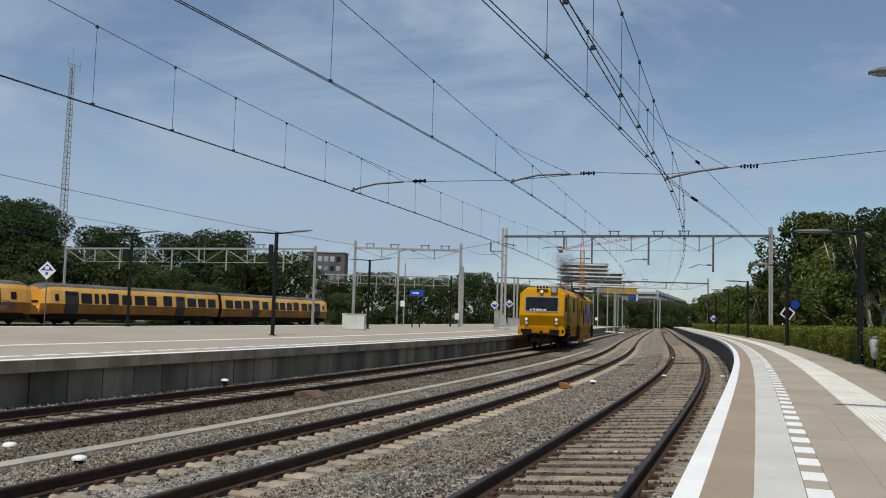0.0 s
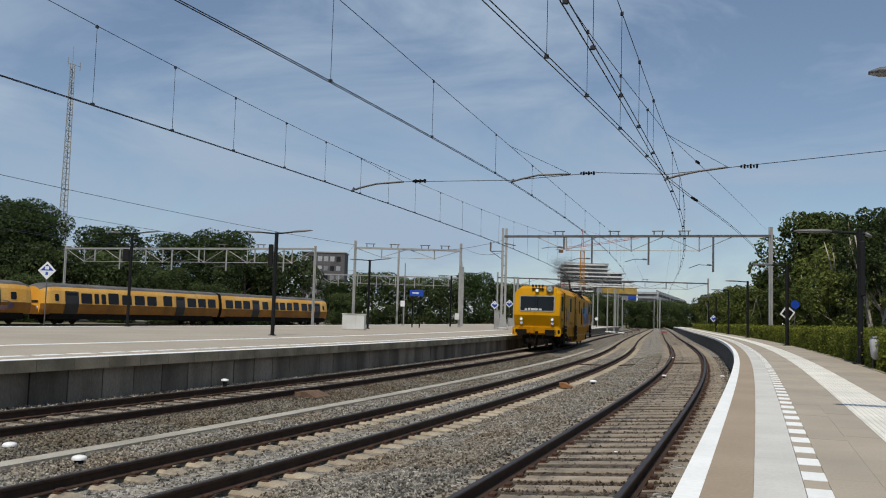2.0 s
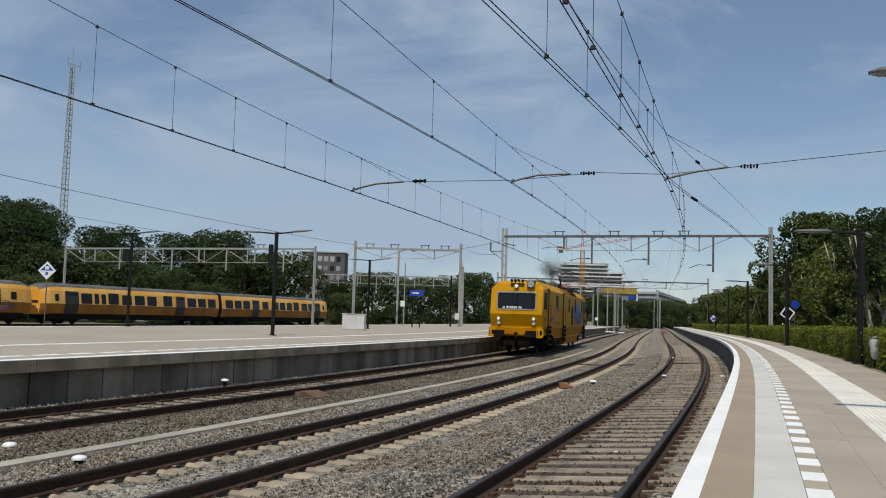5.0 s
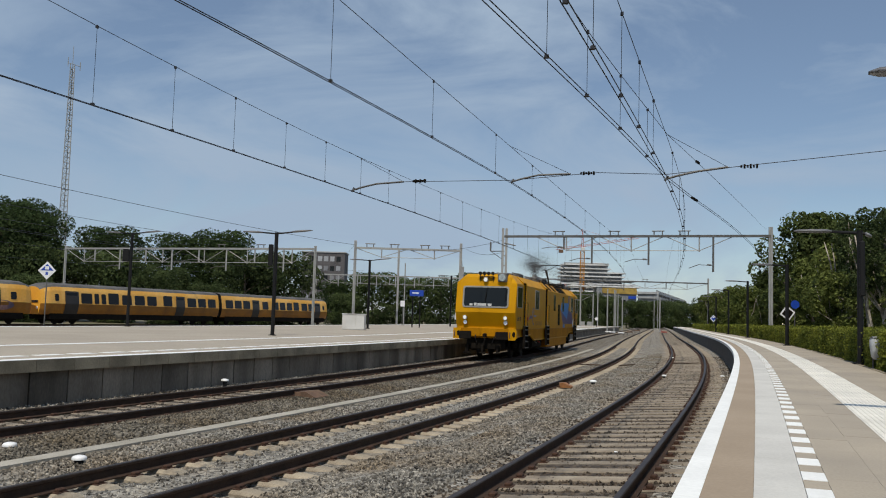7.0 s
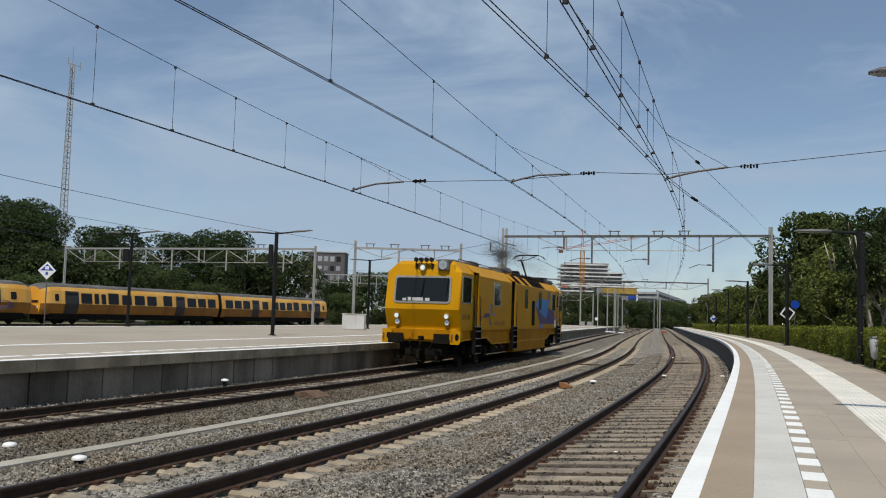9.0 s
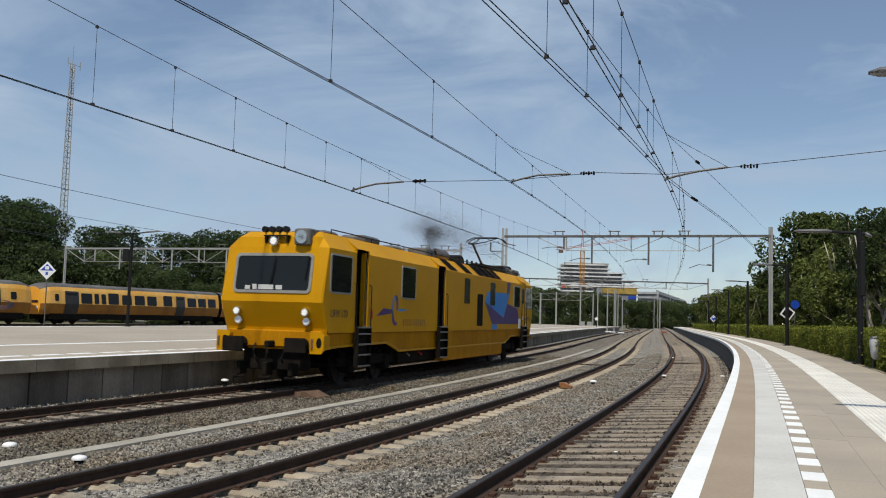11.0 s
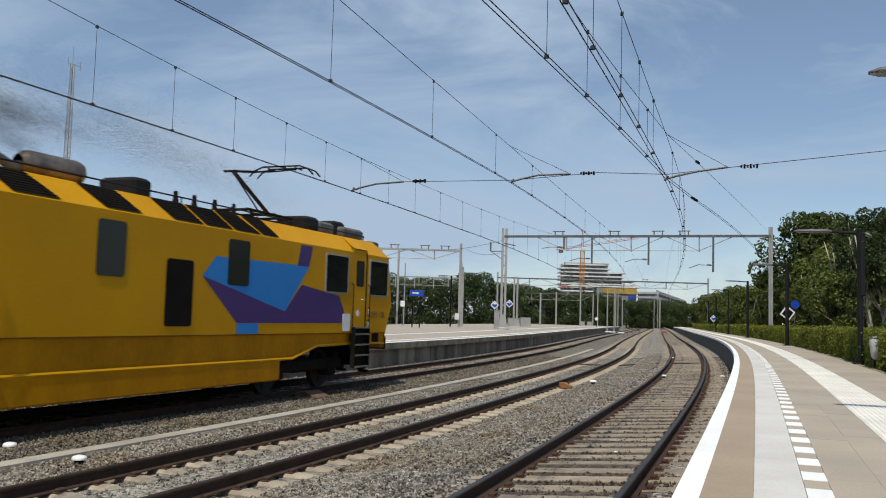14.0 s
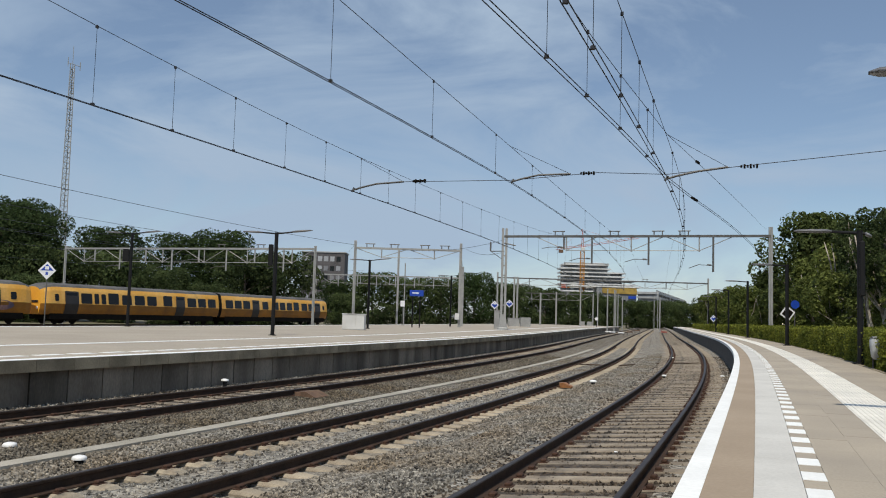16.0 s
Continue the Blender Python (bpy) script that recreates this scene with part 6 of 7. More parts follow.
        part("cap", Shape().sheet(rows, 0, True), M["cap_white"], c, smooth=True)
        # black stub stands for the dark shadow below the cap
        part("shadow_stub", Shape().tube([(0, 0, -0.25), (0, 0, 0.004)], r * 0.55, 8), M["black"], c)
    pt = thing("rail_lubricator", "rusty brown wedge-shaped cover against the rail", "track equipment", frame_at(0, 14.6, 1.2, LEVEL[0]))
    part("cover", Shape().prism([(-0.26, -0.05), (0.02, -0.02), (0.30, -0.15), (-0.26, -0.17)], "y", -0.34, 0.34), M["ramp_brown"], pt)
    part("hinge", Shape().tube([(-0.26, -0.34, -0.05), (-0.26, 0.34, -0.05)], 0.02, 6), M["clip"], pt)
    og = thing("orange_wedge", "orange painted derailer block beside the rail", "track equipment", frame_at(1, 21.2, 1.05, LEVEL[1]))
    part("block", Shape().prism([(-0.12, -0.03), (0.0, -0.02), (0.24, -0.13), (0.24, -0.17), (-0.12, -0.17)], "y", -0.35, 0.0), M["orange"], og)
    part("shoe", Shape().box(-0.17, -0.11, -0.25, 0.0, -0.14, -0.02, 0, 0.01), M["ramp_brown"], og)
    for s in (34.5,):
        pc = thing("cable_crossing", "dark cable cover laid across the tracks", "cable cover")
        part("cover", Shape().tube([at(1, s, -0.6, -0.17), at(1, s, 0.6, -0.17)], 0.03, 6), M["rail_side"], pc)
        part("cover", Shape().tube([at(1, s + 0.2, 1.3, -0.16), at(2, s - 1.5, -1.2, 0.02)], 0.03, 6), M["rail_side"], pc)
        part("cover", Shape().tube([at(2, s - 1.8, -0.6, 0.07), at(2, s - 1.8, 0.6, 0.12)], 0.03, 6), M["rail_side"], pc)


# ---- parked diesel train in the sidings ----
def dmu_profile(lean=0.0):
    """Half width against height: lower body leans in, roof is rounded."""
    return [(1.16, 0.90), (1.34, 1.35), (1.42, 1.92), (1.38, 2.3), (1.26, 3.10), (1.14, 3.46), (0.95, 3.66), (0.5, 3.80), (0.0, 3.84)]


def parked_train(name_label, cars, m, group, ends, sprayed=False):
    tr = thing("diesel_train", name_label, "train", m, group=group)
    pr = dmu_profile()
    full = [(-x, z) for x, z in pr] + [(x, z) for x, z in reversed(pr[:-1])]
    y = 0.0
    for c, (L, layout) in enumerate(cars):
        nose0, nose1 = ends[c]
        ys = []
        if nose0:
            ys += [(y, 0.74, 0.42), (y + 0.30, 0.90, 0.22), (y + 0.9, 0.98, 0.05)]
        ys += [(y + (1.7 if nose0 else 0.12), 1.0, 0.0), (y + L - (1.7 if nose1 else 0.12), 1.0, 0.0)]
        if nose1:
            ys += [(y + L - 0.9, 0.98, 0.05), (y + L - 0.30, 0.90, 0.22), (y + L, 0.74, 0.42)]
        rows = [[(x * w, a, z - drop * max(0, (z - 1.7) / 2.1)) for x, z in full] for a, w, drop in ys]
        sh = Shape()
        sh.sheet(rows)
        n = len(full)
        sh.add(rows[0], [tuple(range(n))], 3 if nose0 else 4), sh.add(rows[-1], [tuple(reversed(range(n)))], 3 if nose1 else 4)
        per = len(full) - 1
        for a in range(len(rows) - 1):
            for b in range(per):
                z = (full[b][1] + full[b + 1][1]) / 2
                # lower faces take the shade colour, upper faces the sunlit one
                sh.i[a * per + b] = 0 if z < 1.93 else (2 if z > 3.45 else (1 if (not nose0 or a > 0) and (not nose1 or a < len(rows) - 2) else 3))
        part("body", sh, (M["dmu_lower_shaded"], M["dmu_upper_lit"], M["dmu_roof"], M["dmu_yellow"], M["black"]), tr, "yellow carriage body coloured sunlit pale above and shaded ochre below")
        part("underframe", Shape().box(-1.25, 1.25, y + 1.0, y + L - 1.0, 0.45, 1.0, 0, 0.05), M["under"], tr, "dark underframe boxes")
        for b in (y + 3.2, y + L - 3.2):
            bo = Shape()
            for x in (-1.0, 1.0):
                bo.box(x - 0.1, x + 0.1, b - 1.6, b + 1.6, 0.35, 0.7, 0, 0.03)
                for d in (-1.1, 1.1):
                    bo.tube([(x * 0.75 - 0.06, b + d, 0.43), (x * 0.75 + 0.06, b + d, 0.43)], 0.43, 18)
            part("bogie", bo, M["under"], tr, "dark bogie with wheels")
        for kind, u, w in layout:
            for side in (1, -1):
                if kind == "door":
                    out = [(1.22, 0.98), (1.36, 1.35), (1.44, 1.92), (1.40, 2.3), (1.285, 3.10)]
                    d = Shape()
                    d.sheet([[(side * (x + 0.015), y + a, z) for x, z in out] for a in (u, u + w)])
                    do = part("door", d, M["dmu_door"], tr, "dark grey double door")
                    part("door_pane", Shape().add([(side * (1.435), y + a, z) if z < 2.5 else (side * 1.33, y + a, z) for a, z in ((u + 0.15, 2.0), (u + w - 0.15, 2.0), (u + w - 0.15, 2.95), (u + 0.15, 2.95))], [(0, 1, 2, 3)]), M["window_train"], do, "door window")
                else:
                    z0, z1 = (1.98, 2.96) if kind == "win" else ((2.15, 2.80) if kind == "small" else (1.98, 3.08))
                    xa = lambda z: float(np.interp(z, [p[1] for p in pr], [p[0] for p in pr])) + 0.028
                    wi = Shape()
                    o = rounded(u, u + w, z0, z1, 0.12, 3)
                    wi.add([(side * xa(z), y + a, z) for a, z in o] + [(side * (xa(z) - 0.05), y + a, z) for a, z in o], [tuple(range(len(o)))] + [(i, (i + 1) % len(o), len(o) + (i + 1) % len(o), len(o) + i) for i in range(len(o))])
                    part("window", wi, M["window_train"], tr, "dark rounded carriage window")
        if sprayed:
            for u, w, z0, z1 in sprayed:
                part("sprayed_patch", Shape().add([(float(np.interp(z, [p[1] for p in pr], [p[0] for p in pr])) + 0.014, y + u + w * (0.5 + 0.5 * math.cos(a)), z) for a in [k * 0.5236 for k in range(12)] for z in [(z0 + z1) / 2 + (z1 - z0) / 2 * math.sin(a)]], [tuple(range(12))]), M["graffiti"], tr, "pinkish spray-painted patch")
        for end, has in ((y, nose0), (y + L, nose1)):
            if has:
                g = -1 if end == y else 1
                q = [(x, end - g * 0.10 * (z - 1.7) - g * dy, z) for x, dy, z in ((-0.8, 0.0, 2.0), (0.8, 0.0, 2.0), (0.72, 0.30, 2.95), (-0.72, 0.30, 2.95))]
                part("windscreen", Shape().add([(a, b + g * 0.10, c2) for a, b, c2 in q], [(0, 1, 2, 3)]), M["window_train"], tr, "dark cab windscreen")
                for x in (-0.7, 0.7):
                    part("head_lamp", Shape().tube([(x, end - g * 0.1, 1.5), (x, end + g * 0.05, 1.5)], 0.12, 10), M["lamp_glass"], tr, "round head lamp")
        if c < len(cars) - 1:
            part("gangway", Shape().box(-1.05, 1.05, y + L - 0.15, y + L + 0.5, 1.0, 3.5, 0, 0.05), M["black"], tr, "black gangway bellows")
        y += L + 0.35
    return tr


def build_sidings():
    lay1 = [("small", 1.4, 0.45), ("door", 2.6, 1.70), ("win", 4.65, 1.40), ("win", 6.4, 0.58), ("win", 7.34, 0.60), ("tall", 8.29, 1.45), ("win", 10.25, 1.38), ("win", 12.12, 1.5), ("win", 14.05, 1.47), ("tall", 16.65, 1.45), ("door", 18.78, 1.51), ("win", 20.8, 1.55), ("win", 22.76, 1.41), ("win", 24.61, 1.46)]
    lay2 = [("win", 0.92, 1.50), ("win", 2.81, 1.44), ("win", 4.64, 1.48), ("door", 6.66, 1.56), ("win", 9.01, 1.35), ("win", 11.6, 1.26), ("win", 13.29, 1.3), ("win", 15.02, 1.33), ("tall", 16.81, 1.37), ("win", 18.95, 1.55), ("win", 20.84, 1.45), ("door", 22.63, 1.60), ("small", 24.97, 0.5)]
    a, b = Vector((-37.25, 80.0, 0)), Vector((-17.9, 130.5, 0))
    d = (b - a).normalized()
    m = Matrix.Translation((a.x, a.y, 0.08)) @ Matrix.Rotation(-math.atan2(d.x, d.y), 4, "Z")
    L = (b - a).length
    half = (L - 0.35) / 2
    parked_train("parked two-car yellow diesel train with dark windows in the sidings", [(half, lay1), (half, lay2)], m, "parked trains", [(True, False), (False, True)])
    c = a - d * 27.2
    m2 = Matrix.Translation((c.x, c.y, 0.08)) @ Matrix.Rotation(-math.atan2(d.x, d.y), 4, "Z")
    parked_train("parked yellow diesel train with pinkish sprayed patches", [(26.2, [("win", 10 + 2.4 * i, 1.7) for i in range(4)] + [("door", 20.5, 2.0), ("small", 23.6, 0.6)])], m2, "parked trains", [(True, True)], [(17.5, 3.4, 1.15, 2.3), (21.0, 3.0, 1.2, 2.1)])
    # siding tracks and the strip behind the platform
    for off, label in ((0.0, "rusty siding track under the parked trains"), (4.6, "rusty siding track beside the platform")):
        tr = thing("siding_track", label, "railway track", m, group="siding tracks", kind="structure")
        for x in (-0.75, 0.75):
            part("rail", Shape().sheet([[(off + x + o * 1.0, yy, z - 0.02) for o, z in RAIL] for yy in (-80, 0, 60, 130)], 0, True), M["rail_side"], tr)
        part("ballast_strip", Shape().sheet([[(off - 2.3, yy, -0.42), (off - 1.6, yy, -0.2), (off + 1.6, yy, -0.2), (off + 2.3, yy, -0.42)] for yy in (-80, 0, 60, 130)]), M["ballast"], tr)


# ---- mast, far buildings and crane ----
def build_far():
    la = thing("lattice_mast", "tall slender steel lattice radio mast behind the trees", "radio mast", pose(-69.7, 160, 0, 0, 0, 20))
    legs = [(0.0, 1.0), (-0.87, -0.5), (0.87, -0.5)]
    H = 46.5
    wid = lambda z: 0.95 - 0.55 * z / H
    for x, y in legs:
        part("leg", Shape().tube([(x * wid(z), y * wid(z), z) for z in (-0.5, H / 2, H)], 0.085, 5), M["galv"], la)
    br, z = Shape(), 0.0
    while z < H - 1:
        for (x0, y0), (x1, y1) in zip(legs, legs[1:] + legs[:1]):
            br.tube([(x0 * wid(z), y0 * wid(z), z), (x1 * wid(z + 1), y1 * wid(z + 1), z + 1)], 0.045, 4)
            br.tube([(x0 * wid(z), y0 * wid(z), z), (x1 * wid(z), y1 * wid(z), z)], 0.04, 4)
        z += 1.0
    part("bracing", br, M["galv"], la, "zigzag lattice bracing")
    an = Shape()
    an.tube([(0, 0, H), (0, 0, H + 3.5)], 0.05, 5)
    an.tube([(-0.8, 0, H + 0.2), (1.3, 0, H - 0.3)], 0.06, 5)
    an.tube([(1.3, 0, H - 1.1), (1.3, 0, H + 0.5)], 0.08, 5)
    an.tube([(-0.8, 0, H - 0.5), (-0.8, 0, H + 1.2)], 0.07, 5)
    part("antenna", an, M["galv"], la, "small antennas at the top")
    # block of flats behind the trees
    ap = thing("apartment_block", "brown brick apartment block with pale windows behind the trees", "building", pose(-35.6, 262, 0))
    part("wall", Shape().box(-6.4, 6.4, 0, 9, 0, 19.8, 0, 0.1), M["brick_far"], ap)
    part("roof", Shape().box(-6.6, 6.6, -0.2, 9.2, 19.8, 20.2, 0, 0.05), M["core_hazy"], ap)
    for r in range(6):
        for c in range(6):
            x, z = -5.4 + 1.85 * c, 3.0 + 2.85 * r
            w = part("window", Shape().box(x, x + 1.25, -0.05, 0.1, z, z + 1.5), M["pane_far"] if (r * 5 + c * 3) % 4 else M["window_dark"], ap, "pale curtained window")
    # office building under construction
    of = thing("office_tower", "pale multi-storey office building under construction with open floors", "building", pose(102, 760, 0))
    levels = [(0.6, 56.5, 3.3 * i + 0.2) for i in range(10)] + [(0.2, 66.0 if i < 2 else 56.5, 33.0 + 3.3 * i) for i in range(4)] + [(0.2, 44.0, 46.2), (2.2, 42.5, 49.6)]
    for x0, x1, z in levels:
        sl = Shape()
        sl.prism([(x0, -0.6), (x0 + 2.5, -2.6), (x1 - 4, -2.6), (x1, -0.4), (x1, 20), (x0, 20)], "z", z, z + 1.15)
        part("floor_slab", sl, M["slab_white"], of, "pale projecting floor edge")
    part("core", Shape().box(3, 54, 1.6, 19, 0, 43.0, 0, 0.1), M["core_hazy"], of, "recessed storeys in a grey that holds shade and haze")
    part("core", Shape().box(3, 41.5, 1.6, 19, 43.0, 49.6, 0, 0.1), M["core_hazy"], of, "recessed storeys in a grey that holds shade and haze")
    part("roof_plant", Shape().box(26, 38, 4, 14, 50.7, 52.4, 0, 0.1), M["slab_white"], of)
    part("safety_rail", Shape().box(3, 42, -2.2, -2.1, 50.75, 51.6), M["galv"], of)
    for r in range(13):
        z = 3.3 * r + 1.6
        for c in range(16):
            x = 3.6 + 3.15 * c
            part("window", Shape().box(x, x + 2.3, 1.4, 1.7, z, z + 1.7), M["far_block"] if (r * 7 + c * 5) % 6 else M["box_white"], of, "dark glazing or pale boarding")
    for c in range(9):
        part("prop", Shape().tube([(4 + 6.2 * c, -1.9, 29.0), (4 + 6.2 * c, -1.9, 33.2)], 0.35, 6), M["slab_white"], of, "pale storey column")
    for x0, x1, z0, z1, mat in ((1, 5, 29.5, 32.5, "crane_red"), (9, 14, 30, 34.5, "box_white"), (17, 22, 29.5, 33.5, "ramp_brown"), (24, 27, 30, 34.6, "box_white"), (29, 33, 29.5, 32.5, "ramp_brown"), (6, 8, 29.5, 31.5, "orange")):
        part("site_screen", Shape().box(x0, x1, -3.0, -2.7, z0, z1), M[mat], of, "hoarding on the open floor")
    lo = thing("low_wing", "low yellow-clad site wing beside the tower", "building", pose(123.0, 690, 0))
    part("wall", Shape().box(0, 30, 0, 14, 0, 24.0, 0, 0.1), M["far_block"], lo)
    part("band", Shape().prism([(3.0, 23.8), (31.0, 23.4), (29.6, 28.3), (3.0, 28.0)], "y", -0.8, 14), M["scaffold"], lo, "wide yellow formwork band")
    part("side_panel", Shape().box(-1.5, 2.9, -0.6, 14, 22.5, 28.2, 0, 0.1), M["far_block"], lo, "grey cladding panel")
    part("roof", Shape().box(-24, 33, -1.0, 14.2, 28.4, 29.6, 0, 0.05), M["slab_white"], lo, "long pale roof edge")
    part("sign_board", Shape().box(23.4, 29.6, -0.9, -0.6, 19.8, 22.0, 0, 0.02), M["sign_blue"], lo, "blue board on the facade")
    for c in range(7):
        part("window", Shape().box(1.5 + 3.0 * c, 3.6 + 3.0 * c, -0.2, 0.1, 13.0, 19.0), M["window_dark"], lo)
    # long white flats stepping back along the line
    fl = thing("apartment_row", "long row of white balconied flats receding in the distance", "building", pose(134, 600, 0, 0, 0, 70.3))
    part("wall", Shape().box(0, 265, -12, 0, 0, 22.4, 0, 0.1), M["far_block"], fl)
    for r in range(7):
        part("balcony_band", Shape().box(-0.5, 265, -13.6, -11.9, 2.6 + 3.1 * r, 4.0 + 3.1 * r), M["pale_render"], fl, "white balcony band")
        for c in range(22):
            part("window", Shape().box(3 + 12 * c, 9 + 12 * c, -12.2, -11.9, 4.2 + 3.1 * r, 5.4 + 3.1 * r), M["brick_far"], fl)
        part("end_band", Shape().box(-1.4, 0.1, -13.0, 0.5, 2.6 + 3.1 * r, 4.0 + 3.1 * r), M["pale_render"], fl, "white balcony band")
    for c in range(9):
        part("party_wall", Shape().box(30 * c - 0.4, 30 * c + 0.4, -13.8, -11.9, 0, 23.0), M["pale_render"], fl, "white dividing wall")
    for x0, y0, w, h, n in ((72, 700, 18, 21, 5), (205, 980, 20, 16, 4)):
        b = thing("far_block", "hazy pale grey city block in the distance", "building", pose(x0, y0, 0), group="far blocks")
        part("wall", Shape().box(0, w, 0, 12, 0, h, 0, 0.1), M["far_block"], b)
        for r in range(n):
            part("floor_slab", Shape().box(-0.2, w + 0.2, -0.4, 12, (r + 1) * h / n - 0.9, (r + 1) * h / n, 0, 0.05), M["far_block"], b, "pale floor band")
            for c in range(4):
                part("window", Shape().box(w * (c + 0.2) / 4, w * (c + 0.75) / 4, -0.12, 0.1, r * h / n + 0.5, (r + 1) * h / n - 1.1), M["window_dark"], b)
    cr = thing("tower_crane", "orange tower crane with a red luffed jib", "crane", pose(111.6, 700, 0))
    tw = Shape()
    for x, y in ((-1.5, -1.5), (1.5, -1.5), (1.5, 1.5), (-1.5, 1.5)):
        tw.tube([(x, y, 0), (x, y, 57)], 0.20, 4)
    z = 0
    while z < 56:
        for (x0, y0), (x1, y1) in (((-1.5, -1.5), (1.5, -1.5)), ((1.5, 1.5), (-1.5, 1.5)), ((-1.5, 1.5), (-1.5, -1.5)), ((1.5, -1.5), (1.5, 1.5))):
            tw.tube([(x0, y0, z), (x1, y1, z + 3)], 0.13, 4)
            tw.tube([(x0, y0, z), (x1, y1, z)], 0.13, 4)
        z += 3
    part("tower", tw, M["crane"], cr, "orange lattice tower")
    part("cab", Shape().box(-1.4, 1.6, -2.6, 0.6, 56.8, 60.0, 0, 0.2), M["box_white"], cr, "small operator cab")
    ji = Shape()
    run = ((-21.0, 0, 44.5), (57.8, 60.6, 68.6))
    for dz, dy in ((0, -0.7), (0, 0.7), (1.3, 0)):
        ji.tube([(x, dy, z + dz) for x, z in zip(*run)], 0.13, 4)
    for i in range(36):
        x = -20.0 + 1.8 * i
        zz = float(np.interp(x, *run))
        ji.tube([(x, -0.7, zz), (x + 0.9, 0, zz + 1.3), (x + 1.8, 0.7, zz + 0.2)], 0.09, 4)
    part("jib", ji, M["crane_red"], cr, "red lattice jib")
    part("counterweight", Shape().box(-19.0, -15.5, -1.2, 1.2, 55.4, 57.8, 0, 0.1), M["ramp_brown"], cr, "brown counterweight")
    ap2 = Shape()
    for x in (-0.9, 0.9):
        ap2.tube([(x, 0, 60), (0.0, 0, 75.0)], 0.22, 5)
    for z in (63, 66, 69, 72):
        ap2.tube([(-0.9 * (75 - z) / 15, 0, z), (0.9 * (73.5 - z) / 15, 0, z + 1.5)], 0.12, 4)
    ap2.tube([(0, 0, 74.5), (28, 0, 66.6)], 0.07, 4)
    ap2.tube([(0, 0, 74.5), (-17.5, 0, 59)], 0.07, 4)
    part("apex", ap2, M["crane_red"], cr, "red apex with stay cables")
    tl = thing("waiting_train", "distant green and white train front at the end of the tracks", "train", pose(86.0, 330, -0.45, 0, 0, -12))
    part("body", Shape().box(-1.4, 1.4, 0, 22, 0.9, 4.0, 0, 0.25), M["core_hazy"], tl)
    part("bogies", Shape().box(-1.1, 1.1, 1, 21, 0.0, 1.0, 0, 0.1), M["under"], tl)
    part("windscreen", Shape().box(-1.1, 1.1, -0.03, 0.02, 2.4, 3.5), M["window_dark"], tl)
    for s, o, h, mat in ((128, 0.2, 0.35, "cap_white"), (131, 2.6, 0.4, "ramp_brown"), (136, -1.0, 0.3, "cap_white"), (140, 3.4, 0.6, "ramp_brown"), (137, 7.6, 0.5, "red"), (126, 1.6, 0.3, "cap_white")):
        w = thing("work_barrier", "small red or white work-site barrier by the points", "barrier", frame_at(0, s, o, 0.0), group="work-site barriers")
        part("board", Shape().box(-0.45, 0.45, -0.05, 0.05, h - 0.16, h, 0, 0.02), M[mat], w)
        for x in (-0.35, 0.35):
            part("leg", Shape().box(x - 0.04, x + 0.04, -0.1, 0.1, -0.25, h - 0.16), M["galv_dark"], w)


# ---- smoke over the exhaust: drifting rigid clouds of fine soot ----
M["soot"] = surface("fine_grey_soot", (0.10, 0.10, 0.105), 0.95, scale=2, bump=0, spec=0.0)
PUFFS = []


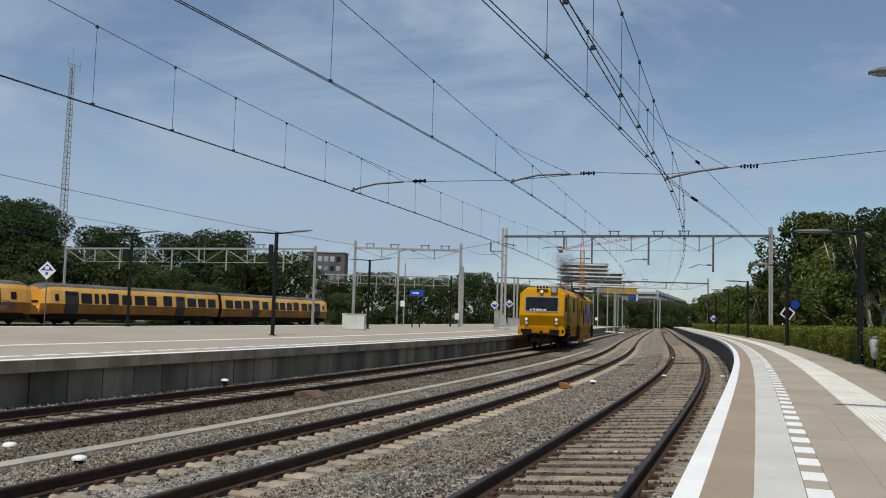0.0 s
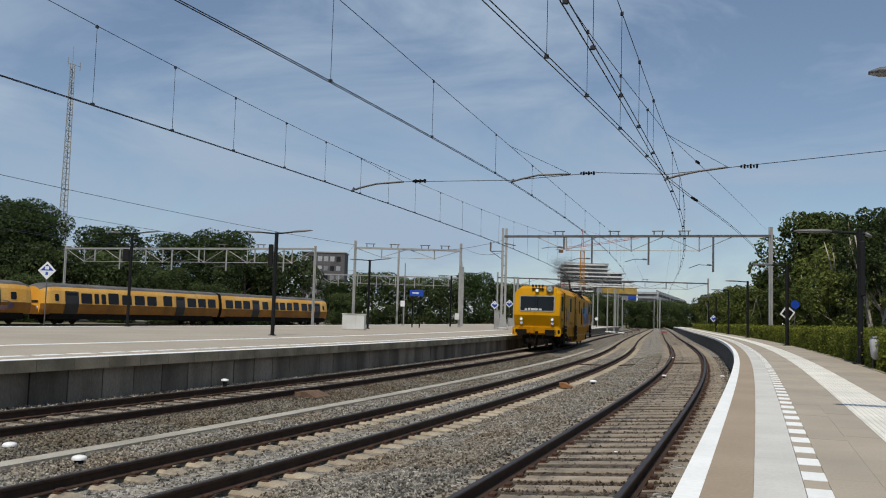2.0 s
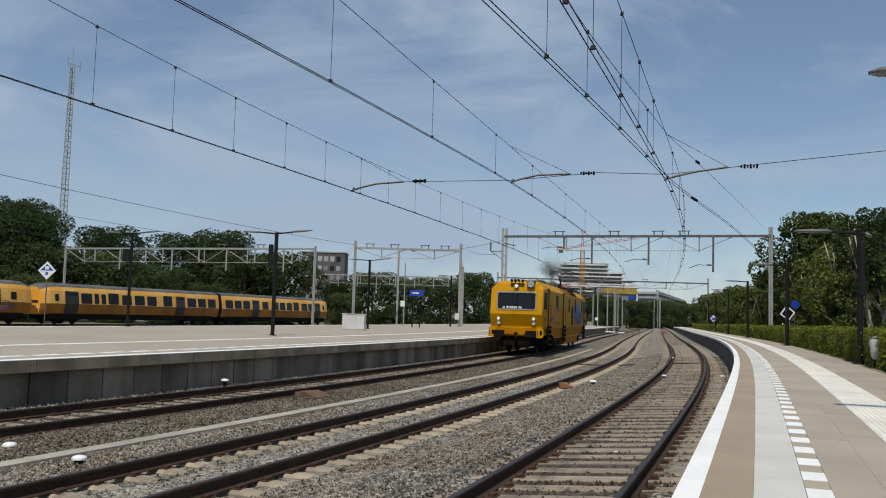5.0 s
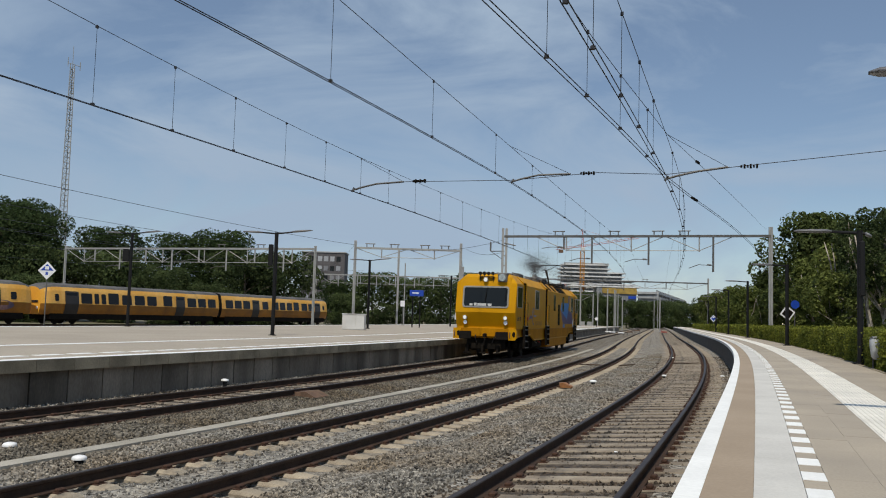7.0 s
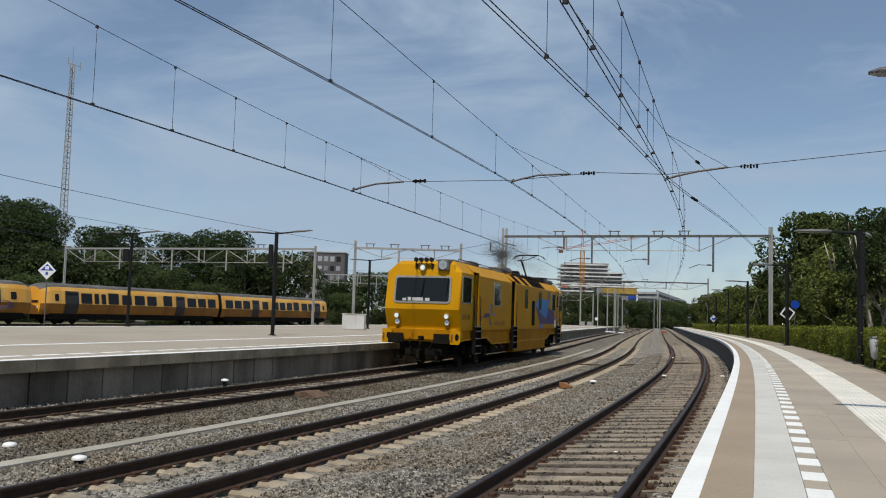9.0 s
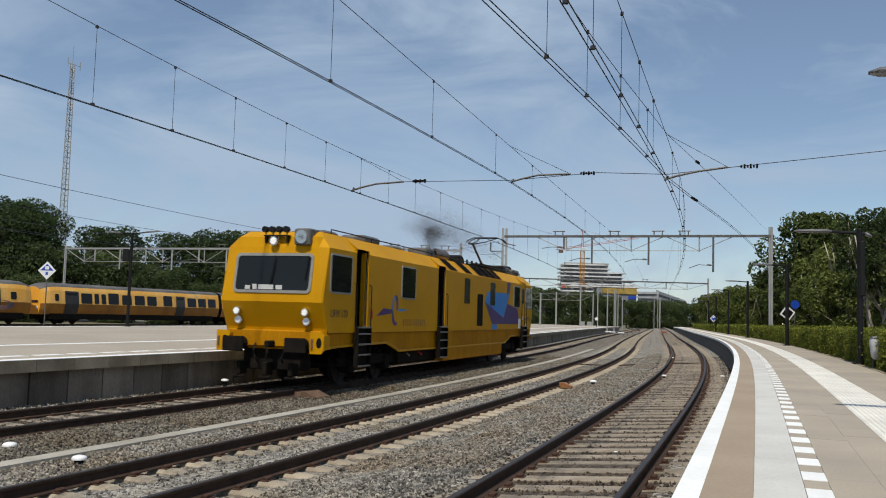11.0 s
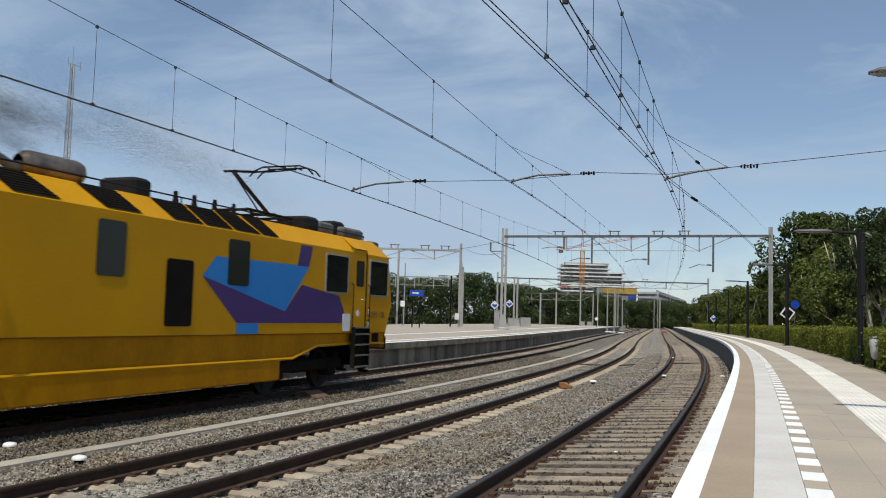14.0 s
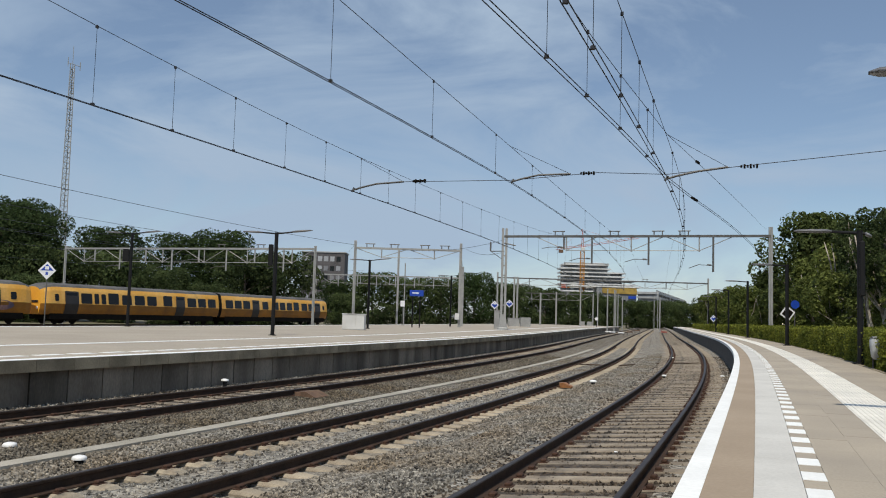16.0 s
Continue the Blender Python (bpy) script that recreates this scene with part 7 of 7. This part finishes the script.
def build_smoke():
    rng = np.random.default_rng(4)
    for back, up, spread, count, lift in ((0.25, 0.45, (0.17, 0.42, 0.17), 24000, 0.2), (1.25, 0.74, (0.32, 0.95, 0.26), 40000, 0.7), (3.3, 0.95, (0.50, 2.1, 0.34), 66000, 1.1)):
        lumps = rng.normal(size=(7, 3)) * np.array(spread) * 0.8
        c = lumps[rng.integers(0, 7, count)] + rng.normal(size=(count, 3)) * np.array(spread) * 0.62
        u = rng.normal(size=(count, 3))
        u /= np.linalg.norm(u, axis=1)[:, None]
        w = np.cross(u, rng.normal(size=(count, 3)))
        w /= np.linalg.norm(w, axis=1)[:, None]
        r = 0.0036
        v = np.stack([c - u * r, c - w * r, c + u * r, c + w * r], 1).reshape(-1, 3)
        me = mesh_of("smoke_puff", v.tolist(), np.arange(count * 4).reshape(-1, 4).tolist(), (M["soot"],))
        p = part("smoke_puff", me, M["soot"])
        tagged(p, "thin grey diesel exhaust smoke drifting above the roof", "smoke", group="exhaust smoke", kind="stuff")
        PUFFS.append((p, back, up, lift))


build_ground()
build_ballast()
build_far()
build_trees()
build_hedge()
build_portals()
build_wires()
build_lamps()
build_signs()
build_sidings()
railcar = build_railcar()
for piece in railcar.children_recursive:
    if piece.type == "MESH" and piece.parent.name.split(".")[0] != "bogie":
        if piece.name.startswith("lettering"):
            piece.matrix_basis.translation.x *= BODY_WIDTH
        else:
            piece.data.transform(Matrix.Diagonal((BODY_WIDTH, 1, 1, 1)))
build_smoke()
build_track(0, "running track against the island platform", "plank", "sleeper_dark", -6.0, 62)
build_track(1, "middle running track with pale twin-block sleepers", "block", "sleeper", -6.0, 66)
build_track(2, "running track beside the curved platform", "plank", "sleeper_dark", -6.2, 66)
build_trough()
build_platform_left()
build_platform_right()


def motions():
    walk(railcar, [(t, ride(s)) for t, s in RUN])
    stand = SWAYING[0].matrix_basis.copy()
    upright = Matrix.Translation(stand.translation) @ stand.to_quaternion().to_matrix().to_4x4()
    walk(SWAYING[0], [(t, upright @ pose(0, 0, 0, a * 0.6, a, 0)) for t, a in ((0.0, 0.4), (1.5, -1.1), (3.5, 1.2), (5.3, -0.2), (7.0, -0.9), (9.0, -0.6), (11.0, 0.3), (12.5, -0.8), (14.5, -0.6), (16.0, 0.4))])
    times = [i / 10 for i in range(161)]
    run = np.interp(times, [r[0] for r in RUN], [r[1] for r in RUN])
    for w in WHEELS:
        base = w.matrix_basis.copy()
        walk(w, [(t, base @ Matrix.Rotation((s - RUN[0][1]) / 0.46, 4, "X")) for t, s in zip(times, run)])
    for p, back, up, lift in PUFFS:
        rows = []
        for t, s in RUN:
            m = ride(s) @ Matrix.Translation((0.45 - 0.05 * back, 10.4 + back * min(1.0, 0.35 + t / 9), 4.15 + up + lift * max(0.0, 1 - t / 6))) @ Matrix.Rotation(-0.01 * t, 4, "X")
            rows.append((t, m))
        walk(p, rows)


motions()
